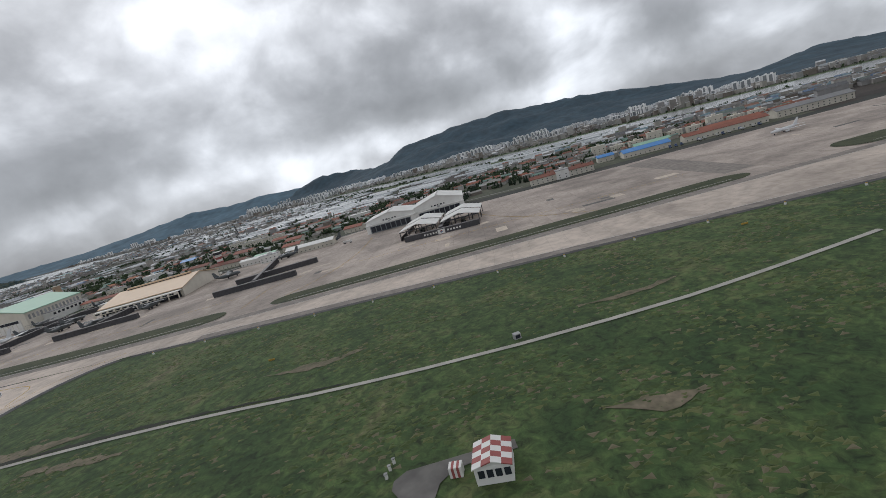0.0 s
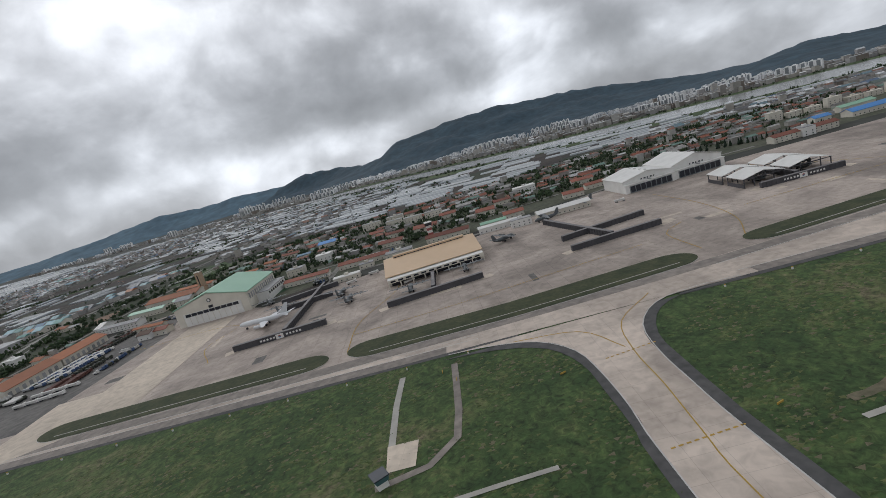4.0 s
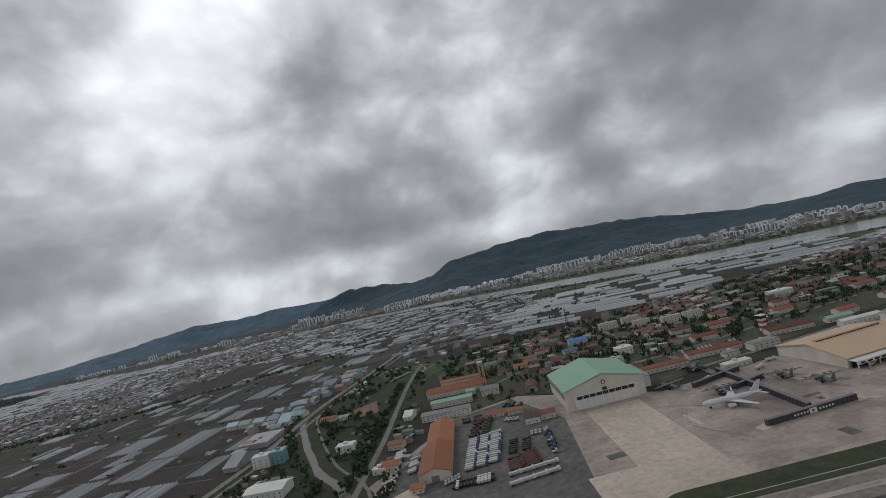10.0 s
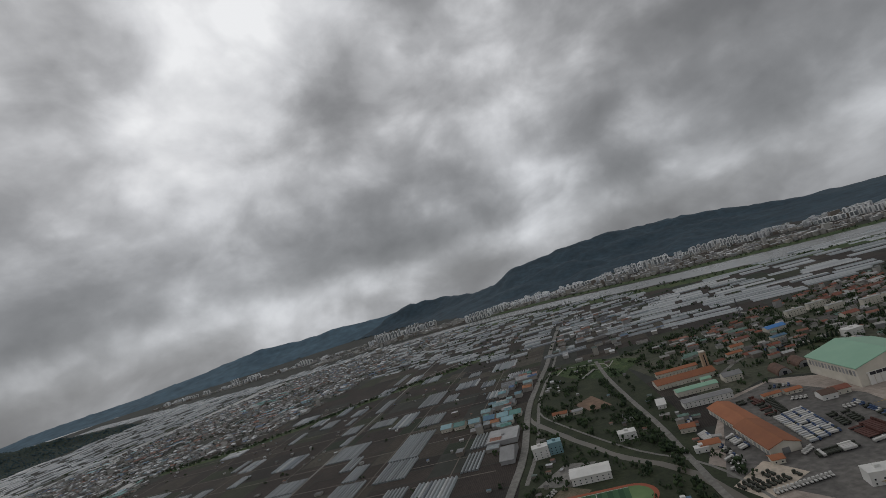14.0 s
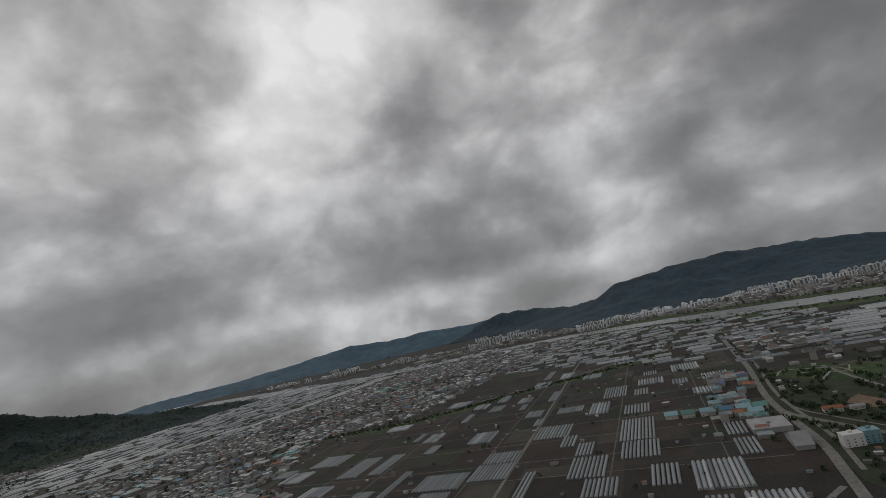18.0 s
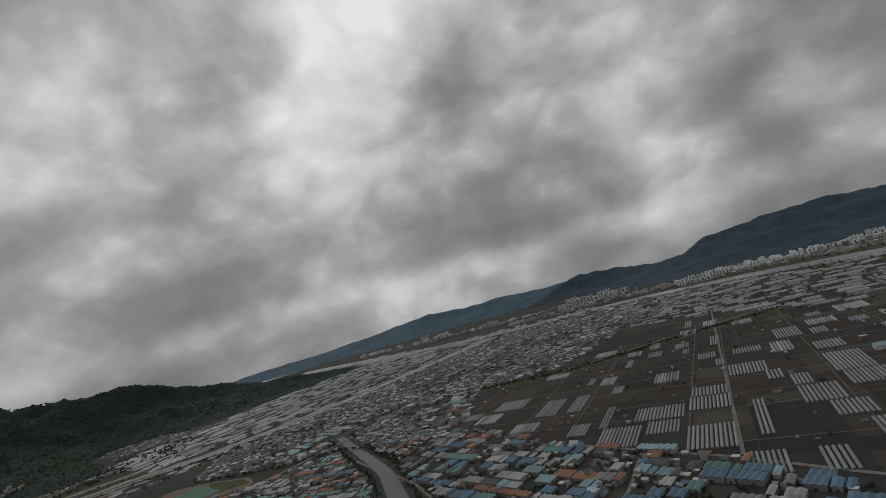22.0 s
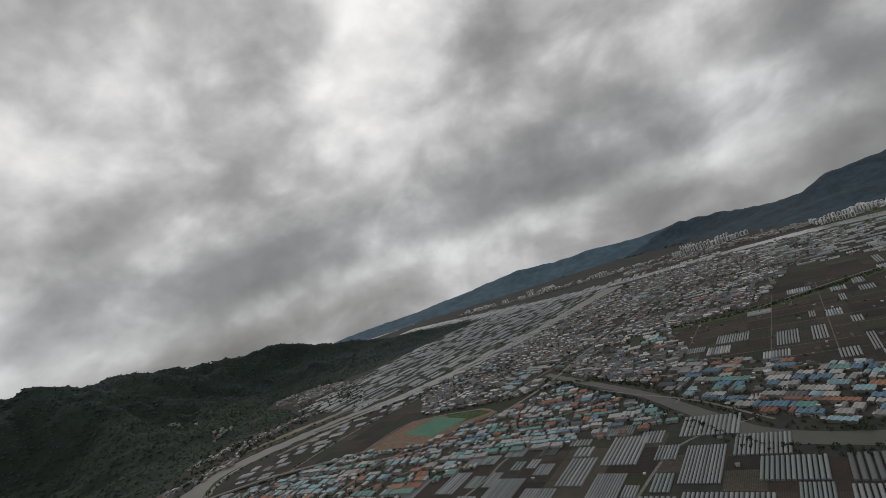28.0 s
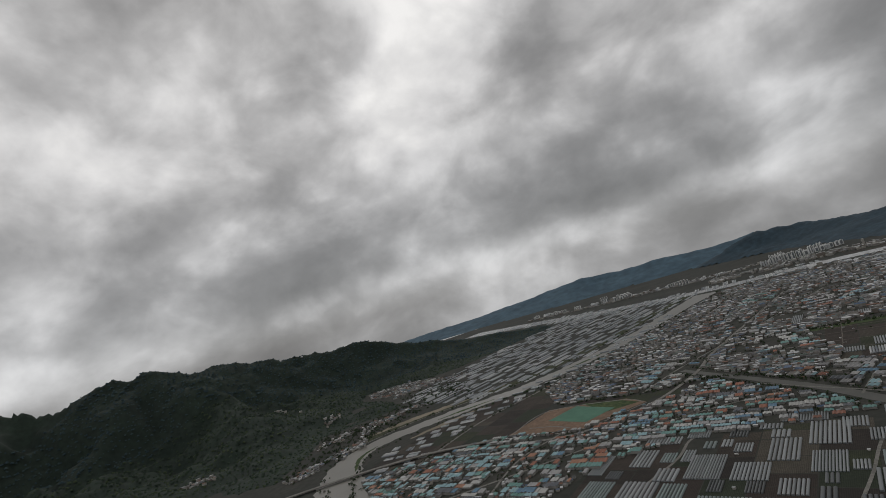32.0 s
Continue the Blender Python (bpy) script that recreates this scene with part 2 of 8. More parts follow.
def slab_mat(name, c1, c2, size, turn, joint=0.72, stain=0.55):
    """Concrete slabs with dark joints, stains and tones that differ from slab to slab."""
    m = bpy.data.materials.new(name)
    m.use_nodes = True
    t = m.node_tree
    b = t.nodes["Principled BSDF"]
    b.inputs["Roughness"].default_value = 0.88
    co = t.nodes.new("ShaderNodeTexCoord")
    mp = t.nodes.new("ShaderNodeMapping")
    mp.inputs["Rotation"].default_value = (0, 0, radians(turn))
    t.links.new(co.outputs["Object"], mp.inputs["Vector"])
    br = t.nodes.new("ShaderNodeTexBrick")
    br.offset = 0.0
    br.inputs["Scale"].default_value = 1.0 / size
    br.inputs["Mortar Size"].default_value, br.inputs["Mortar Smooth"].default_value = 0.012, 0.6
    br.inputs["Brick Width"].default_value, br.inputs["Row Height"].default_value = 1.0, 1.0
    br.inputs["Color1"].default_value, br.inputs["Color2"].default_value = (*c1, 1), (*c2, 1)
    br.inputs["Mortar"].default_value = (*[v * joint for v in c2], 1)
    t.links.new(mp.outputs[0], br.inputs["Vector"])
    out = br.outputs["Color"]
    for sc, lo, hi, di in ((0.035, 1 - stain * 0.5, 1.12, 1.5), (0.5, 0.86, 1.1, 0.5), (0.011, 0.86, 1.1, 0.8)):
        n = t.nodes.new("ShaderNodeTexNoise")
        n.inputs["Scale"].default_value, n.inputs["Detail"].default_value, n.inputs["Distortion"].default_value = sc, 7, di
        t.links.new(mp.outputs[0], n.inputs["Vector"])
        mr = t.nodes.new("ShaderNodeMapRange")
        mr.inputs["From Min"].default_value, mr.inputs["From Max"].default_value = 0.32, 0.6
        mr.inputs["To Min"].default_value, mr.inputs["To Max"].default_value = lo, hi
        t.links.new(n.outputs[0], mr.inputs["Value"])
        mx = t.nodes.new("ShaderNodeMix")
        mx.data_type, mx.blend_type = "RGBA", "MULTIPLY"
        mx.inputs["Factor"].default_value = 1.0
        t.links.new(out, mx.inputs["A"])
        t.links.new(mr.outputs[0], mx.inputs["B"])
        out = mx.outputs["Result"]
    t.links.new(out, b.inputs["Base Color"])
    return m


M_GRASS = grass_mat("airfield_grass", 0.03, 0.8)
M_WEEDS = mat("weeds", (0.046, 0.056, 0.026), (0.018, 0.026, 0.012), 0.08, 0.95, fine=0.7)
M_ISLAND = mat("island_grass", (0.062, 0.068, 0.030), (0.026, 0.038, 0.014), 0.22, 0.95, fine=1.1)
M_APRON = slab_mat("apron_concrete", (0.375, 0.318, 0.275), (0.335, 0.284, 0.246), 5.0, 8, stain=0.7)
M_NEWCON = slab_mat("new_concrete", (0.49, 0.42, 0.342), (0.47, 0.402, 0.328), 4.0, 20, 0.88, 0.12)
M_TAXI = slab_mat("taxiway_concrete", (0.47, 0.40, 0.34), (0.44, 0.375, 0.32), 4.5, 10.5, 0.84, 0.6)
M_SHOULDER = mat("worn_shoulder", (0.26, 0.228, 0.20), (0.19, 0.168, 0.15), 0.06, 0.9, fine=0.5)
M_VIVID = mat("vivid_blue_roof", (0.07, 0.24, 0.56), (0.055, 0.20, 0.48), 0.2, 0.5)
M_ASPH = mat("asphalt", (0.095, 0.092, 0.09), (0.06, 0.06, 0.06), 0.08, 0.9, fine=0.6)
M_YARD = mat("yard_asphalt", (0.165, 0.155, 0.142), (0.10, 0.095, 0.09), 0.05, 0.9, fine=0.4)
M_ROAD = mat("road_concrete", (0.24, 0.23, 0.21), (0.17, 0.165, 0.15), 0.06, 0.9, fine=0.5)
M_PATH = mat("drain_concrete", (0.42, 0.40, 0.36), (0.3, 0.29, 0.26), 0.3, 0.85)
M_WATER = mat("river_water", (0.255, 0.262, 0.255), (0.205, 0.212, 0.206), 0.01, 0.22)
M_SILT = mat("silty_water", (0.165, 0.158, 0.135), (0.125, 0.12, 0.10), 0.015, 0.3)
M_CANAL = mat("canal_water", (0.075, 0.075, 0.062), (0.055, 0.057, 0.048), 0.05, 0.5)
M_MUD = mat("muddy_water", (0.115, 0.10, 0.075), (0.08, 0.07, 0.05), 0.08, 0.35)
M_SAND = mat("sand_bar", (0.3, 0.26, 0.2), (0.2, 0.18, 0.13), 0.03, 0.95)
M_SOIL = mat("bare_soil", (0.26, 0.17, 0.115), (0.17, 0.115, 0.08), 0.05, 0.95, fine=0.3)
M_GREENPATCH = mat("green_cover", (0.10, 0.235, 0.165), (0.07, 0.18, 0.125), 0.06, 0.9)
M_FOREST = mat("forest", (0.026, 0.043, 0.030), (0.016, 0.028, 0.022), 0.012, 0.95, fine=0.09, bump=0.6)
# distance haze is mixed into this base colour as blue over the dark wood
M_MOUNT = mat("hazed_mountain", (0.040, 0.076, 0.104), (0.022, 0.045, 0.064), 0.016, 0.95, fine=0.06, bump=0.5)
# haze over the far range, painted in as a still paler blue
M_FARRANGE = mat("haze_blue_range", (0.080, 0.145, 0.195), (0.055, 0.105, 0.148), 0.008, 0.95, fine=0.03)
M_FIELD = mat("field_soil", W1, (0.6, 0.62, 0.6), 0.05, 0.95, fine=0.5, island=[
    (0.056, 0.042, 0.034), (0.066, 0.051, 0.042), (0.042, 0.033, 0.028), (0.076, 0.062, 0.048), (0.046, 0.056, 0.028), (0.058, 0.043, 0.036),
    (0.050, 0.039, 0.033), (0.034, 0.047, 0.027), (0.072, 0.057, 0.047), (0.085, 0.070, 0.054), (0.054, 0.041, 0.034), (0.044, 0.036, 0.031), (0.060, 0.066, 0.038), (0.036, 0.030, 0.026), (0.105, 0.092, 0.072)])
ft = M_FIELD.node_tree
fw = ft.nodes.new("ShaderNodeTexWave")
fw.inputs["Scale"].default_value, fw.inputs["Distortion"].default_value, fw.inputs["Detail"].default_value, fw.inputs["Detail Scale"].default_value = 0.3, 4.0, 3.0, 0.6
fm = ft.nodes.new("ShaderNodeMapping")
fm.inputs["Rotation"].default_value = (0, 0, radians(23.5))
fc = ft.nodes.new("ShaderNodeTexCoord")
ft.links.new(fc.outputs["Object"], fm.inputs["Vector"])
ft.links.new(fm.outputs[0], fw.inputs["Vector"])
fr = ft.nodes.new("ShaderNodeMapRange")
fr.inputs["To Min"].default_value, fr.inputs["To Max"].default_value = 0.66, 1.05
ft.links.new(fw.outputs[0], fr.inputs["Value"])
fx = ft.nodes.new("ShaderNodeMix")
fx.data_type, fx.blend_type = "RGBA", "MULTIPLY"
fx.inputs["Factor"].default_value = 1.0
fb = ft.nodes["Principled BSDF"].inputs["Base Color"]
ft.links.new(fb.links[0].from_socket, fx.inputs["A"])
ft.links.new(fr.outputs[0], fx.inputs["B"])
ft.links.new(fx.outputs["Result"], fb)
M_PLOT = M_FIELD.copy()
M_PLOT.name = "plot_soil"
pt = M_PLOT.node_tree
po = pt.nodes.new("ShaderNodeObjectInfo")
for nd in list(pt.nodes):
    if nd.bl_idname == "ShaderNodeNewGeometry":
        for ln in list(nd.outputs["Random Per Island"].links):
            pt.links.new(po.outputs["Random"], ln.to_socket)
M_GH = mat("greenhouse_film", (0.33, 0.352, 0.36), (0.22, 0.238, 0.245), 0.12, 0.42, obrand=0.3)
M_GHFAR = mat("far_greenhouse_film", W1, DIM, 0.05, 0.45, island=[
    (0.34, 0.36, 0.38), (0.44, 0.46, 0.47), (0.26, 0.29, 0.31), (0.38, 0.40, 0.41), (0.18, 0.20, 0.22), (0.33, 0.37, 0.38), (0.55, 0.56, 0.56)])
M_GHWHITE = mat("white_greenhouse_film", W1, (0.86, 0.86, 0.86), 0.05, 0.4, island=[(0.50, 0.52, 0.53), (0.42, 0.44, 0.46), (0.60, 0.61, 0.61), (0.33, 0.36, 0.37), (0.47, 0.49, 0.50), (0.26, 0.29, 0.30)])
M_DITCH = mat("dark_ditch", (0.022, 0.026, 0.014), (0.012, 0.015, 0.009), 0.4, 0.9)
M_DRYSOIL = mat("dry_soil", (0.19, 0.155, 0.11), (0.10, 0.095, 0.055), 0.25, 0.95, fine=1.2)
M_TUFT = mat("grass_tufts", W1, DIM, 0.2, 0.95, island=[(0.062, 0.092, 0.026), (0.085, 0.115, 0.035), (0.05, 0.076, 0.022), (0.115, 0.128, 0.048), (0.06, 0.085, 0.026), (0.14, 0.125, 0.075)])
M_GHDARK = mat("shaded_greenhouse_film", (0.13, 0.14, 0.146), (0.085, 0.094, 0.098), 0.12, 0.5, obrand=0.3)
M_GHTEAL = mat("greenish_greenhouse_film", (0.26, 0.315, 0.31), (0.18, 0.225, 0.222), 0.12, 0.45, obrand=0.3)
M_GHEND = mat("greenhouse_end", (0.2, 0.22, 0.23), None, 0.2, 0.5)
M_WHITE = mat("white_paint", (0.74, 0.73, 0.70), (0.62, 0.61, 0.58), 0.2, 0.6)
M_CREAM = mat("cream_wall", (0.66, 0.62, 0.54), (0.52, 0.49, 0.42), 0.15, 0.75)
M_BEIGE = mat("beige_sheet_roof", (0.62, 0.45, 0.29), (0.56, 0.40, 0.255), 0.1, 0.5)
M_MINT = mat("mint_sheet_roof", (0.27, 0.46, 0.33), (0.235, 0.42, 0.30), 0.08, 0.5)
M_ORANGE = mat("orange_tile_roof", (0.36, 0.135, 0.06), (0.29, 0.108, 0.05), 0.15, 0.75, obrand=0.2)
M_RED = mat("red_tile_roof", (0.28, 0.10, 0.065), (0.20, 0.075, 0.05), 0.2, 0.75, obrand=0.4)
M_BLUE = mat("blue_sheet_roof", (0.095, 0.205, 0.305), (0.07, 0.158, 0.24), 0.2, 0.5, obrand=0.3)
M_CYAN = mat("pale_blue_sheet_roof", (0.26, 0.42, 0.46), (0.2, 0.34, 0.38), 0.2, 0.5, obrand=0.35)
M_TEAL = mat("teal_sheet_roof", (0.12, 0.275, 0.25), (0.09, 0.215, 0.195), 0.2, 0.5, obrand=0.3)
M_GREYROOF = mat("grey_sheet_roof", (0.36, 0.36, 0.36), (0.26, 0.26, 0.26), 0.2, 0.6, obrand=0.35)
M_DARK = mat("dark_glass", (0.03, 0.035, 0.045), (0.02, 0.022, 0.03), 0.3, 0.25)
M_BLAST = mat("blast_wall_steel", (0.075, 0.072, 0.078), (0.05, 0.05, 0.055), 0.3, 0.7)
M_BLASTTOP = mat("blast_wall_cap", (0.2, 0.19, 0.19), None, 0.3, 0.7)
M_AIRGREY = mat("grey_aircraft_paint", (0.11, 0.12, 0.125), (0.075, 0.085, 0.09), 0.2, 0.5)
M_AIRWHITE = mat("white_aircraft_paint", (0.66, 0.67, 0.68), (0.55, 0.56, 0.57), 0.3, 0.4)
M_SAND2 = mat("yellow_aircraft_paint", (0.42, 0.30, 0.12), None, 0.3, 0.6)
M_LEAF = mat("leaves", (0.045, 0.075, 0.028), (0.018, 0.034, 0.014), 0.5, 0.9, bump=0.6, obrand=0.3)
M_CONIFER = mat("dark_leaves", (0.02, 0.042, 0.02), (0.012, 0.026, 0.014), 0.5, 0.9, obrand=0.3)
M_LEAFS = mat("mixed_leaves", W1, DIM, 0.3, 0.9, bump=0.6, island=[(0.04, 0.07, 0.025), (0.028, 0.05, 0.02), (0.05, 0.08, 0.03), (0.022, 0.04, 0.018)])
M_BARK = mat("bark", (0.09, 0.07, 0.05), None, 1.0, 0.9)
M_YELLOW = mat("yellow_marking", (0.45, 0.29, 0.05), None, 0.4, 0.8)
M_WHITEMARK = mat("white_marking", (0.55, 0.54, 0.51), (0.4, 0.39, 0.37), 0.4, 0.8)
M_REDWHITE_R = mat("red_roof_paint", (0.33, 0.085, 0.075), None, 0.5, 0.6)
M_TRACK = mat("running_track", (0.36, 0.10, 0.05), (0.28, 0.08, 0.045), 0.1, 0.9)
M_TURF1 = mat("dark_turf", (0.03, 0.085, 0.04), None, 0.2, 0.95)
M_TURF2 = mat("light_turf", (0.055, 0.13, 0.06), None, 0.2, 0.95)
M_TURF3 = mat("pale_turf", (0.16, 0.24, 0.10), (0.1, 0.17, 0.07), 0.1, 0.95)
M_APT = mat("apartment_wall", W1, (0.9, 0.9, 0.9), 0.05, 0.7, obrand=0.2, island=[(0.80, 0.81, 0.82), (0.86, 0.86, 0.85), (0.70, 0.72, 0.75)])
M_CITYLOW = mat("city_low_roofs", W1, DIM, 0.05, 0.7, island=[(0.55, 0.56, 0.57), (0.30, 0.32, 0.33), (0.42, 0.43, 0.42), (0.65, 0.65, 0.64), (0.22, 0.23, 0.24), (0.48, 0.46, 0.43)])
M_WALLS = mat("house_walls", W1, DIM, 0.4, 0.8, island=[
    (0.420, 0.404, 0.372), (0.310, 0.293, 0.270), (0.432, 0.418, 0.389), (0.216, 0.187, 0.158), (0.324, 0.317, 0.310), (0.396, 0.374, 0.331)])
M_TOWNROOF = mat("town_roofs", W1, DIM, 0.3, 0.7, fine=0.8, island=[
    (0.250, 0.244, 0.237), (0.119, 0.119, 0.122), (0.525, 0.525, 0.525), (0.100, 0.104, 0.110), (0.188, 0.175, 0.163), (0.144, 0.219, 0.250),
    (0.320, 0.325, 0.330), (0.219, 0.112, 0.077), (0.119, 0.156, 0.138), (0.680, 0.690, 0.695), (0.120, 0.112, 0.105), (0.112, 0.163, 0.250), (0.620, 0.640, 0.650), (0.420, 0.430, 0.435)])
M_YARDS = mat("town_yards", (0.066, 0.064, 0.056), (0.022, 0.028, 0.018), 0.06, 0.95, fine=0.45)
M_CANOPY = mat("canopy", W1, (0.70, 0.75, 0.78), 0.014, 0.95, island=[
    (0.042, 0.066, 0.036), (0.032, 0.052, 0.032), (0.055, 0.078, 0.037), (0.028, 0.046, 0.030), (0.047, 0.070, 0.044), (0.062, 0.084, 0.041), (0.037, 0.059, 0.037)])
# crowns of the distant slopes, coloured paler and bluer to stand for haze
M_CANOPY_HAZE = mat("hazed_canopy", W1, (0.6, 0.66, 0.7), 0.014, 0.95, island=[(0.046, 0.080, 0.088), (0.038, 0.068, 0.080), (0.054, 0.090, 0.092), (0.042, 0.074, 0.086)])
M_RUSTROOF = mat("rust_sheet_roof", (0.30, 0.115, 0.065), (0.22, 0.085, 0.05), 0.2, 0.6, obrand=0.35)
M_SALMON = mat("salmon_sheet_roof", (0.36, 0.175, 0.105), (0.28, 0.135, 0.08), 0.2, 0.6, obrand=0.3)
M_PALEROOF = mat("pale_sheet_roof", (0.46, 0.46, 0.44), (0.36, 0.36, 0.35), 0.2, 0.6, obrand=0.3)
M_DARKROOF = mat("dark_sheet_roof", (0.10, 0.11, 0.13), (0.07, 0.08, 0.09), 0.2, 0.6, obrand=0.3)
M_MIXROOF = mat("mixed_sheet_roofs", W1, DIM, 0.3, 0.55, fine=0.6, island=[
    (0.180, 0.328, 0.361), (0.279, 0.107, 0.074), (0.246, 0.369, 0.385), (0.369, 0.369, 0.369), (0.107, 0.262, 0.230), (0.328, 0.164, 0.115),
    (0.205, 0.213, 0.221), (0.369, 0.156, 0.066), (0.148, 0.271, 0.328), (0.451, 0.435, 0.410), (0.098, 0.164, 0.295), (0.271, 0.303, 0.312)])

# ---- shape helpers ----
U = Vector((0.9171, -0.3987, 0))
V = Vector((0.3987, 0.9171, 0))
rng = random.Random(7)


def mesh_of(bm, *mats):
    me = bpy.data.meshes.new("mesh")
    bm.normal_update()
    bm.to_mesh(me)
    bm.free()
    for m in mats:
        me.materials.append(m)
    return me


def data_mesh(verts, faces, *mats, slots=None, smooth=False):
    me = bpy.data.meshes.new("mesh")
    me.from_pydata(verts, [], faces)
    for m in mats:
        me.materials.append(m)
    if slots is not None:
        me.polygons.foreach_set("material_index", slots)
    if smooth:
        me.polygons.foreach_set("use_smooth", [True] * len(me.polygons))
    me.update()
    return me


def thing(name, m, label, category, group="", kind=""):
    ob = new(name)
    ob.empty_display_size = 0.5
    ob.matrix_world = m
    return tagged(ob, label, category, group, kind)


def part(name, me, parent, label="", m=None, kind=""):
    ob = new(name, me)
    ob.parent = parent
    if m is not None:
        ob.matrix_basis = m
    return tagged(ob, label, kind=kind)


def box(bm, x0, x1, y0, y1, z0, z1, mi=0):
    vs = [bm.verts.new(p) for p in ((x0, y0, z0), (x1, y0, z0), (x1, y1, z0), (x0, y1, z0), (x0, y0, z1), (x1, y0, z1), (x1, y1, z1), (x0, y1, z1))]
    for f in ((3, 2, 1, 0), (4, 5, 6, 7), (0, 1, 5, 4), (1, 2, 6, 5), (2, 3, 7, 6), (3, 0, 4, 7)):
        bm.faces.new([vs[i] for i in f]).material_index = mi
    return vs


def boxm(x0, x1, y0, y1, z0, z1, *mats):
    bm = bmesh.new()
    box(bm, x0, x1, y0, y1, z0, z1)
    return mesh_of(bm, *mats)


def prism(profile, y0, y1, *mats):
    """A solid whose outline, a list of (x, z) counter-clockwise, runs from y0 to y1."""
    n = len(profile)
    vs = [(x, y0, z) for x, z in profile] + [(x, y1, z) for x, z in profile]
    fs = [tuple(range(n)), tuple(range(2 * n - 1, n - 1, -1))] + [(i, i + n, (i + 1) % n + n, (i + 1) % n) for i in range(n)]
    return data_mesh(vs, [f[::-1] for f in fs[2:]] + [fs[0], fs[1]], *mats)


def roof_slab(x0, x1, y0, y1, ze, zr, th, *mats, along="y"):
    """A gable roof of two slabs with a ridge along y or x, overhanging as given."""
    if along == "y":
        xm = (x0 + x1) / 2
        prof = [(x0, ze), (xm, zr), (x1, ze), (x1, ze + th), (xm, zr + th), (x0, ze + th)]
        return prism(prof, y0, y1, *mats)
    me = roof_slab(y0, y1, -x1, -x0, ze, zr, th, *mats)
    me.transform(Matrix.Rotation(radians(90), 4, "Z"))
    return me


def sheet(points, z, m, thick=0.0):
    """A flat polygon at the height z."""
    bm = bmesh.new()
    f = bm.faces.new([bm.verts.new((x, y, z)) for x, y in points])
    if f.calc_area() and f.normal.z < 0:
        f.normal_flip()
    bm.normal_update()
    if f.normal.z < 0:
        f.normal_flip()
    bmesh.ops.triangulate(bm, faces=bm.faces[:])
    return mesh_of(bm, m)


def smooth_line(points, step=8.0):
    """A Catmull-Rom line through the points."""
    pts = [Vector(p) for p in points]
    pts = [pts[0] * 2 - pts[1]] + pts + [pts[-1] * 2 - pts[-2]]
    out = []
    for i in range(1, len(pts) - 2):
        a, b, c, d = pts[i - 1:i + 3]
        n = max(1, int((c - b).length / step))
        for k in range(n):
            t = k / n
            out.append(0.5 * ((2 * b) + (c - a) * t + (2 * a - 5 * b + 4 * c - d) * t * t + (3 * b - a - 3 * c + d) * t ** 3))
    out.append(pts[-2])
    return out


def strip(points, width, z, *mats, step=8.0, jag=0.0, height=0.0):
    """A ribbon along a line; width is one number or one for each given point. height: a kerb-like solid."""
    pts = smooth_line([(x, y) for x, y in points], step)
    if not isinstance(width, (int, float)):
        ws = smooth_line([(w, 0) for w in width], 1e9)
        acc = [0.0]
        base = smooth_line([(x, y) for x, y in points], 1e9)
        for a, b in zip(base, base[1:]):
            acc.append(acc[-1] + (b - a).length)
        run = [0.0]
        for a, b in zip(pts, pts[1:]):
            run.append(run[-1] + (b - a).length)
        wid = [float(np.interp(r / run[-1] * acc[-1], acc, list(width))) for r in run]
    else:
        wid = [width] * len(pts)
    vs, fs = [], []
    for i, p in enumerate(pts):
        d = (pts[min(i + 1, len(pts) - 1)] - pts[max(i - 1, 0)]).normalized()
        nx = Vector((-d.y, d.x))
        j1, j2 = rng.uniform(-jag, jag), rng.uniform(-jag, jag)
        a, b = p + nx * (wid[i] / 2 + j1), p - nx * (wid[i] / 2 + j2)
        vs += [(a.x, a.y, z), (b.x, b.y, z)]
        if i:
            k = 2 * i
            fs.append((k - 2, k - 1, k + 1, k))
    if height:
        n = len(vs)
        vs += [(x, y, zz - height) for x, y, zz in vs]
        for i in range(0, n - 2, 2):
            fs += [(i, i + 2, i + 2 + n, i + n), (i + 1, i + 1 + n, i + 3 + n, i + 3)]
    return data_mesh(vs, fs, *mats)


def inside(x, y, poly):
    hit = False
    j = len(poly) - 1
    for i in range(len(poly)):
        (xi, yi), (xj, yj) = poly[i], poly[j]
        if (yi > y) != (yj > y) and x < (xj - xi) * (y - yi) / (yj - yi) + xi:
            hit = not hit
        j = i
    return hit


def near_line(x, y, line):
    best = 1e9
    for (ax, ay), (bx, by) in zip(line, line[1:]):
        dx, dy = bx - ax, by - ay
        t = max(0.0, min(1.0, ((x - ax) * dx + (y - ay) * dy) / (dx * dx + dy * dy)))
        best = min(best, math.hypot(x - ax - t * dx, y - ay - t * dy))
    return best


def structure(name, me, label, category):
    return tagged(new(name, me), label, category, kind="structure")


# ---- the plan: lines and regions ----
MAIN_RIVER = [(560, 270), (440, 395), (330, 490), (240, 565), (150, 645), (60, 745), (-30, 865), (-120, 990), (-240, 1110), (-420, 1205), (-660, 1265), (-900, 1400), (-1160, 1610), (-1450, 1830)]
WEST_RIVER = [(-1200, 330), (-1275, 440), (-1300, 545), (-1235, 615), (-1165, 655), (-1075, 700), (-975, 790), (-880, 905), (-775, 1070), (-680, 1215)]
CANAL = [(-850, 585), (-814, 522), (-782, 468), (-760, 428), (-736, 369), (-716, 320), (-690, 294), (-640, 268), (-560, 235), (-500, 150)]
STREAM = [(-345, 392), (-349, 372), (-342, 321), (-334, 283), (-324, 258), (-322, 232), (-330, 180), (-350, 80)]
EXPRESSWAY = [(-200, 690), (-262, 560), (-290, 500), (-338, 408), (-368, 330), (-388, 290), (-430, 210), (-480, 100)]
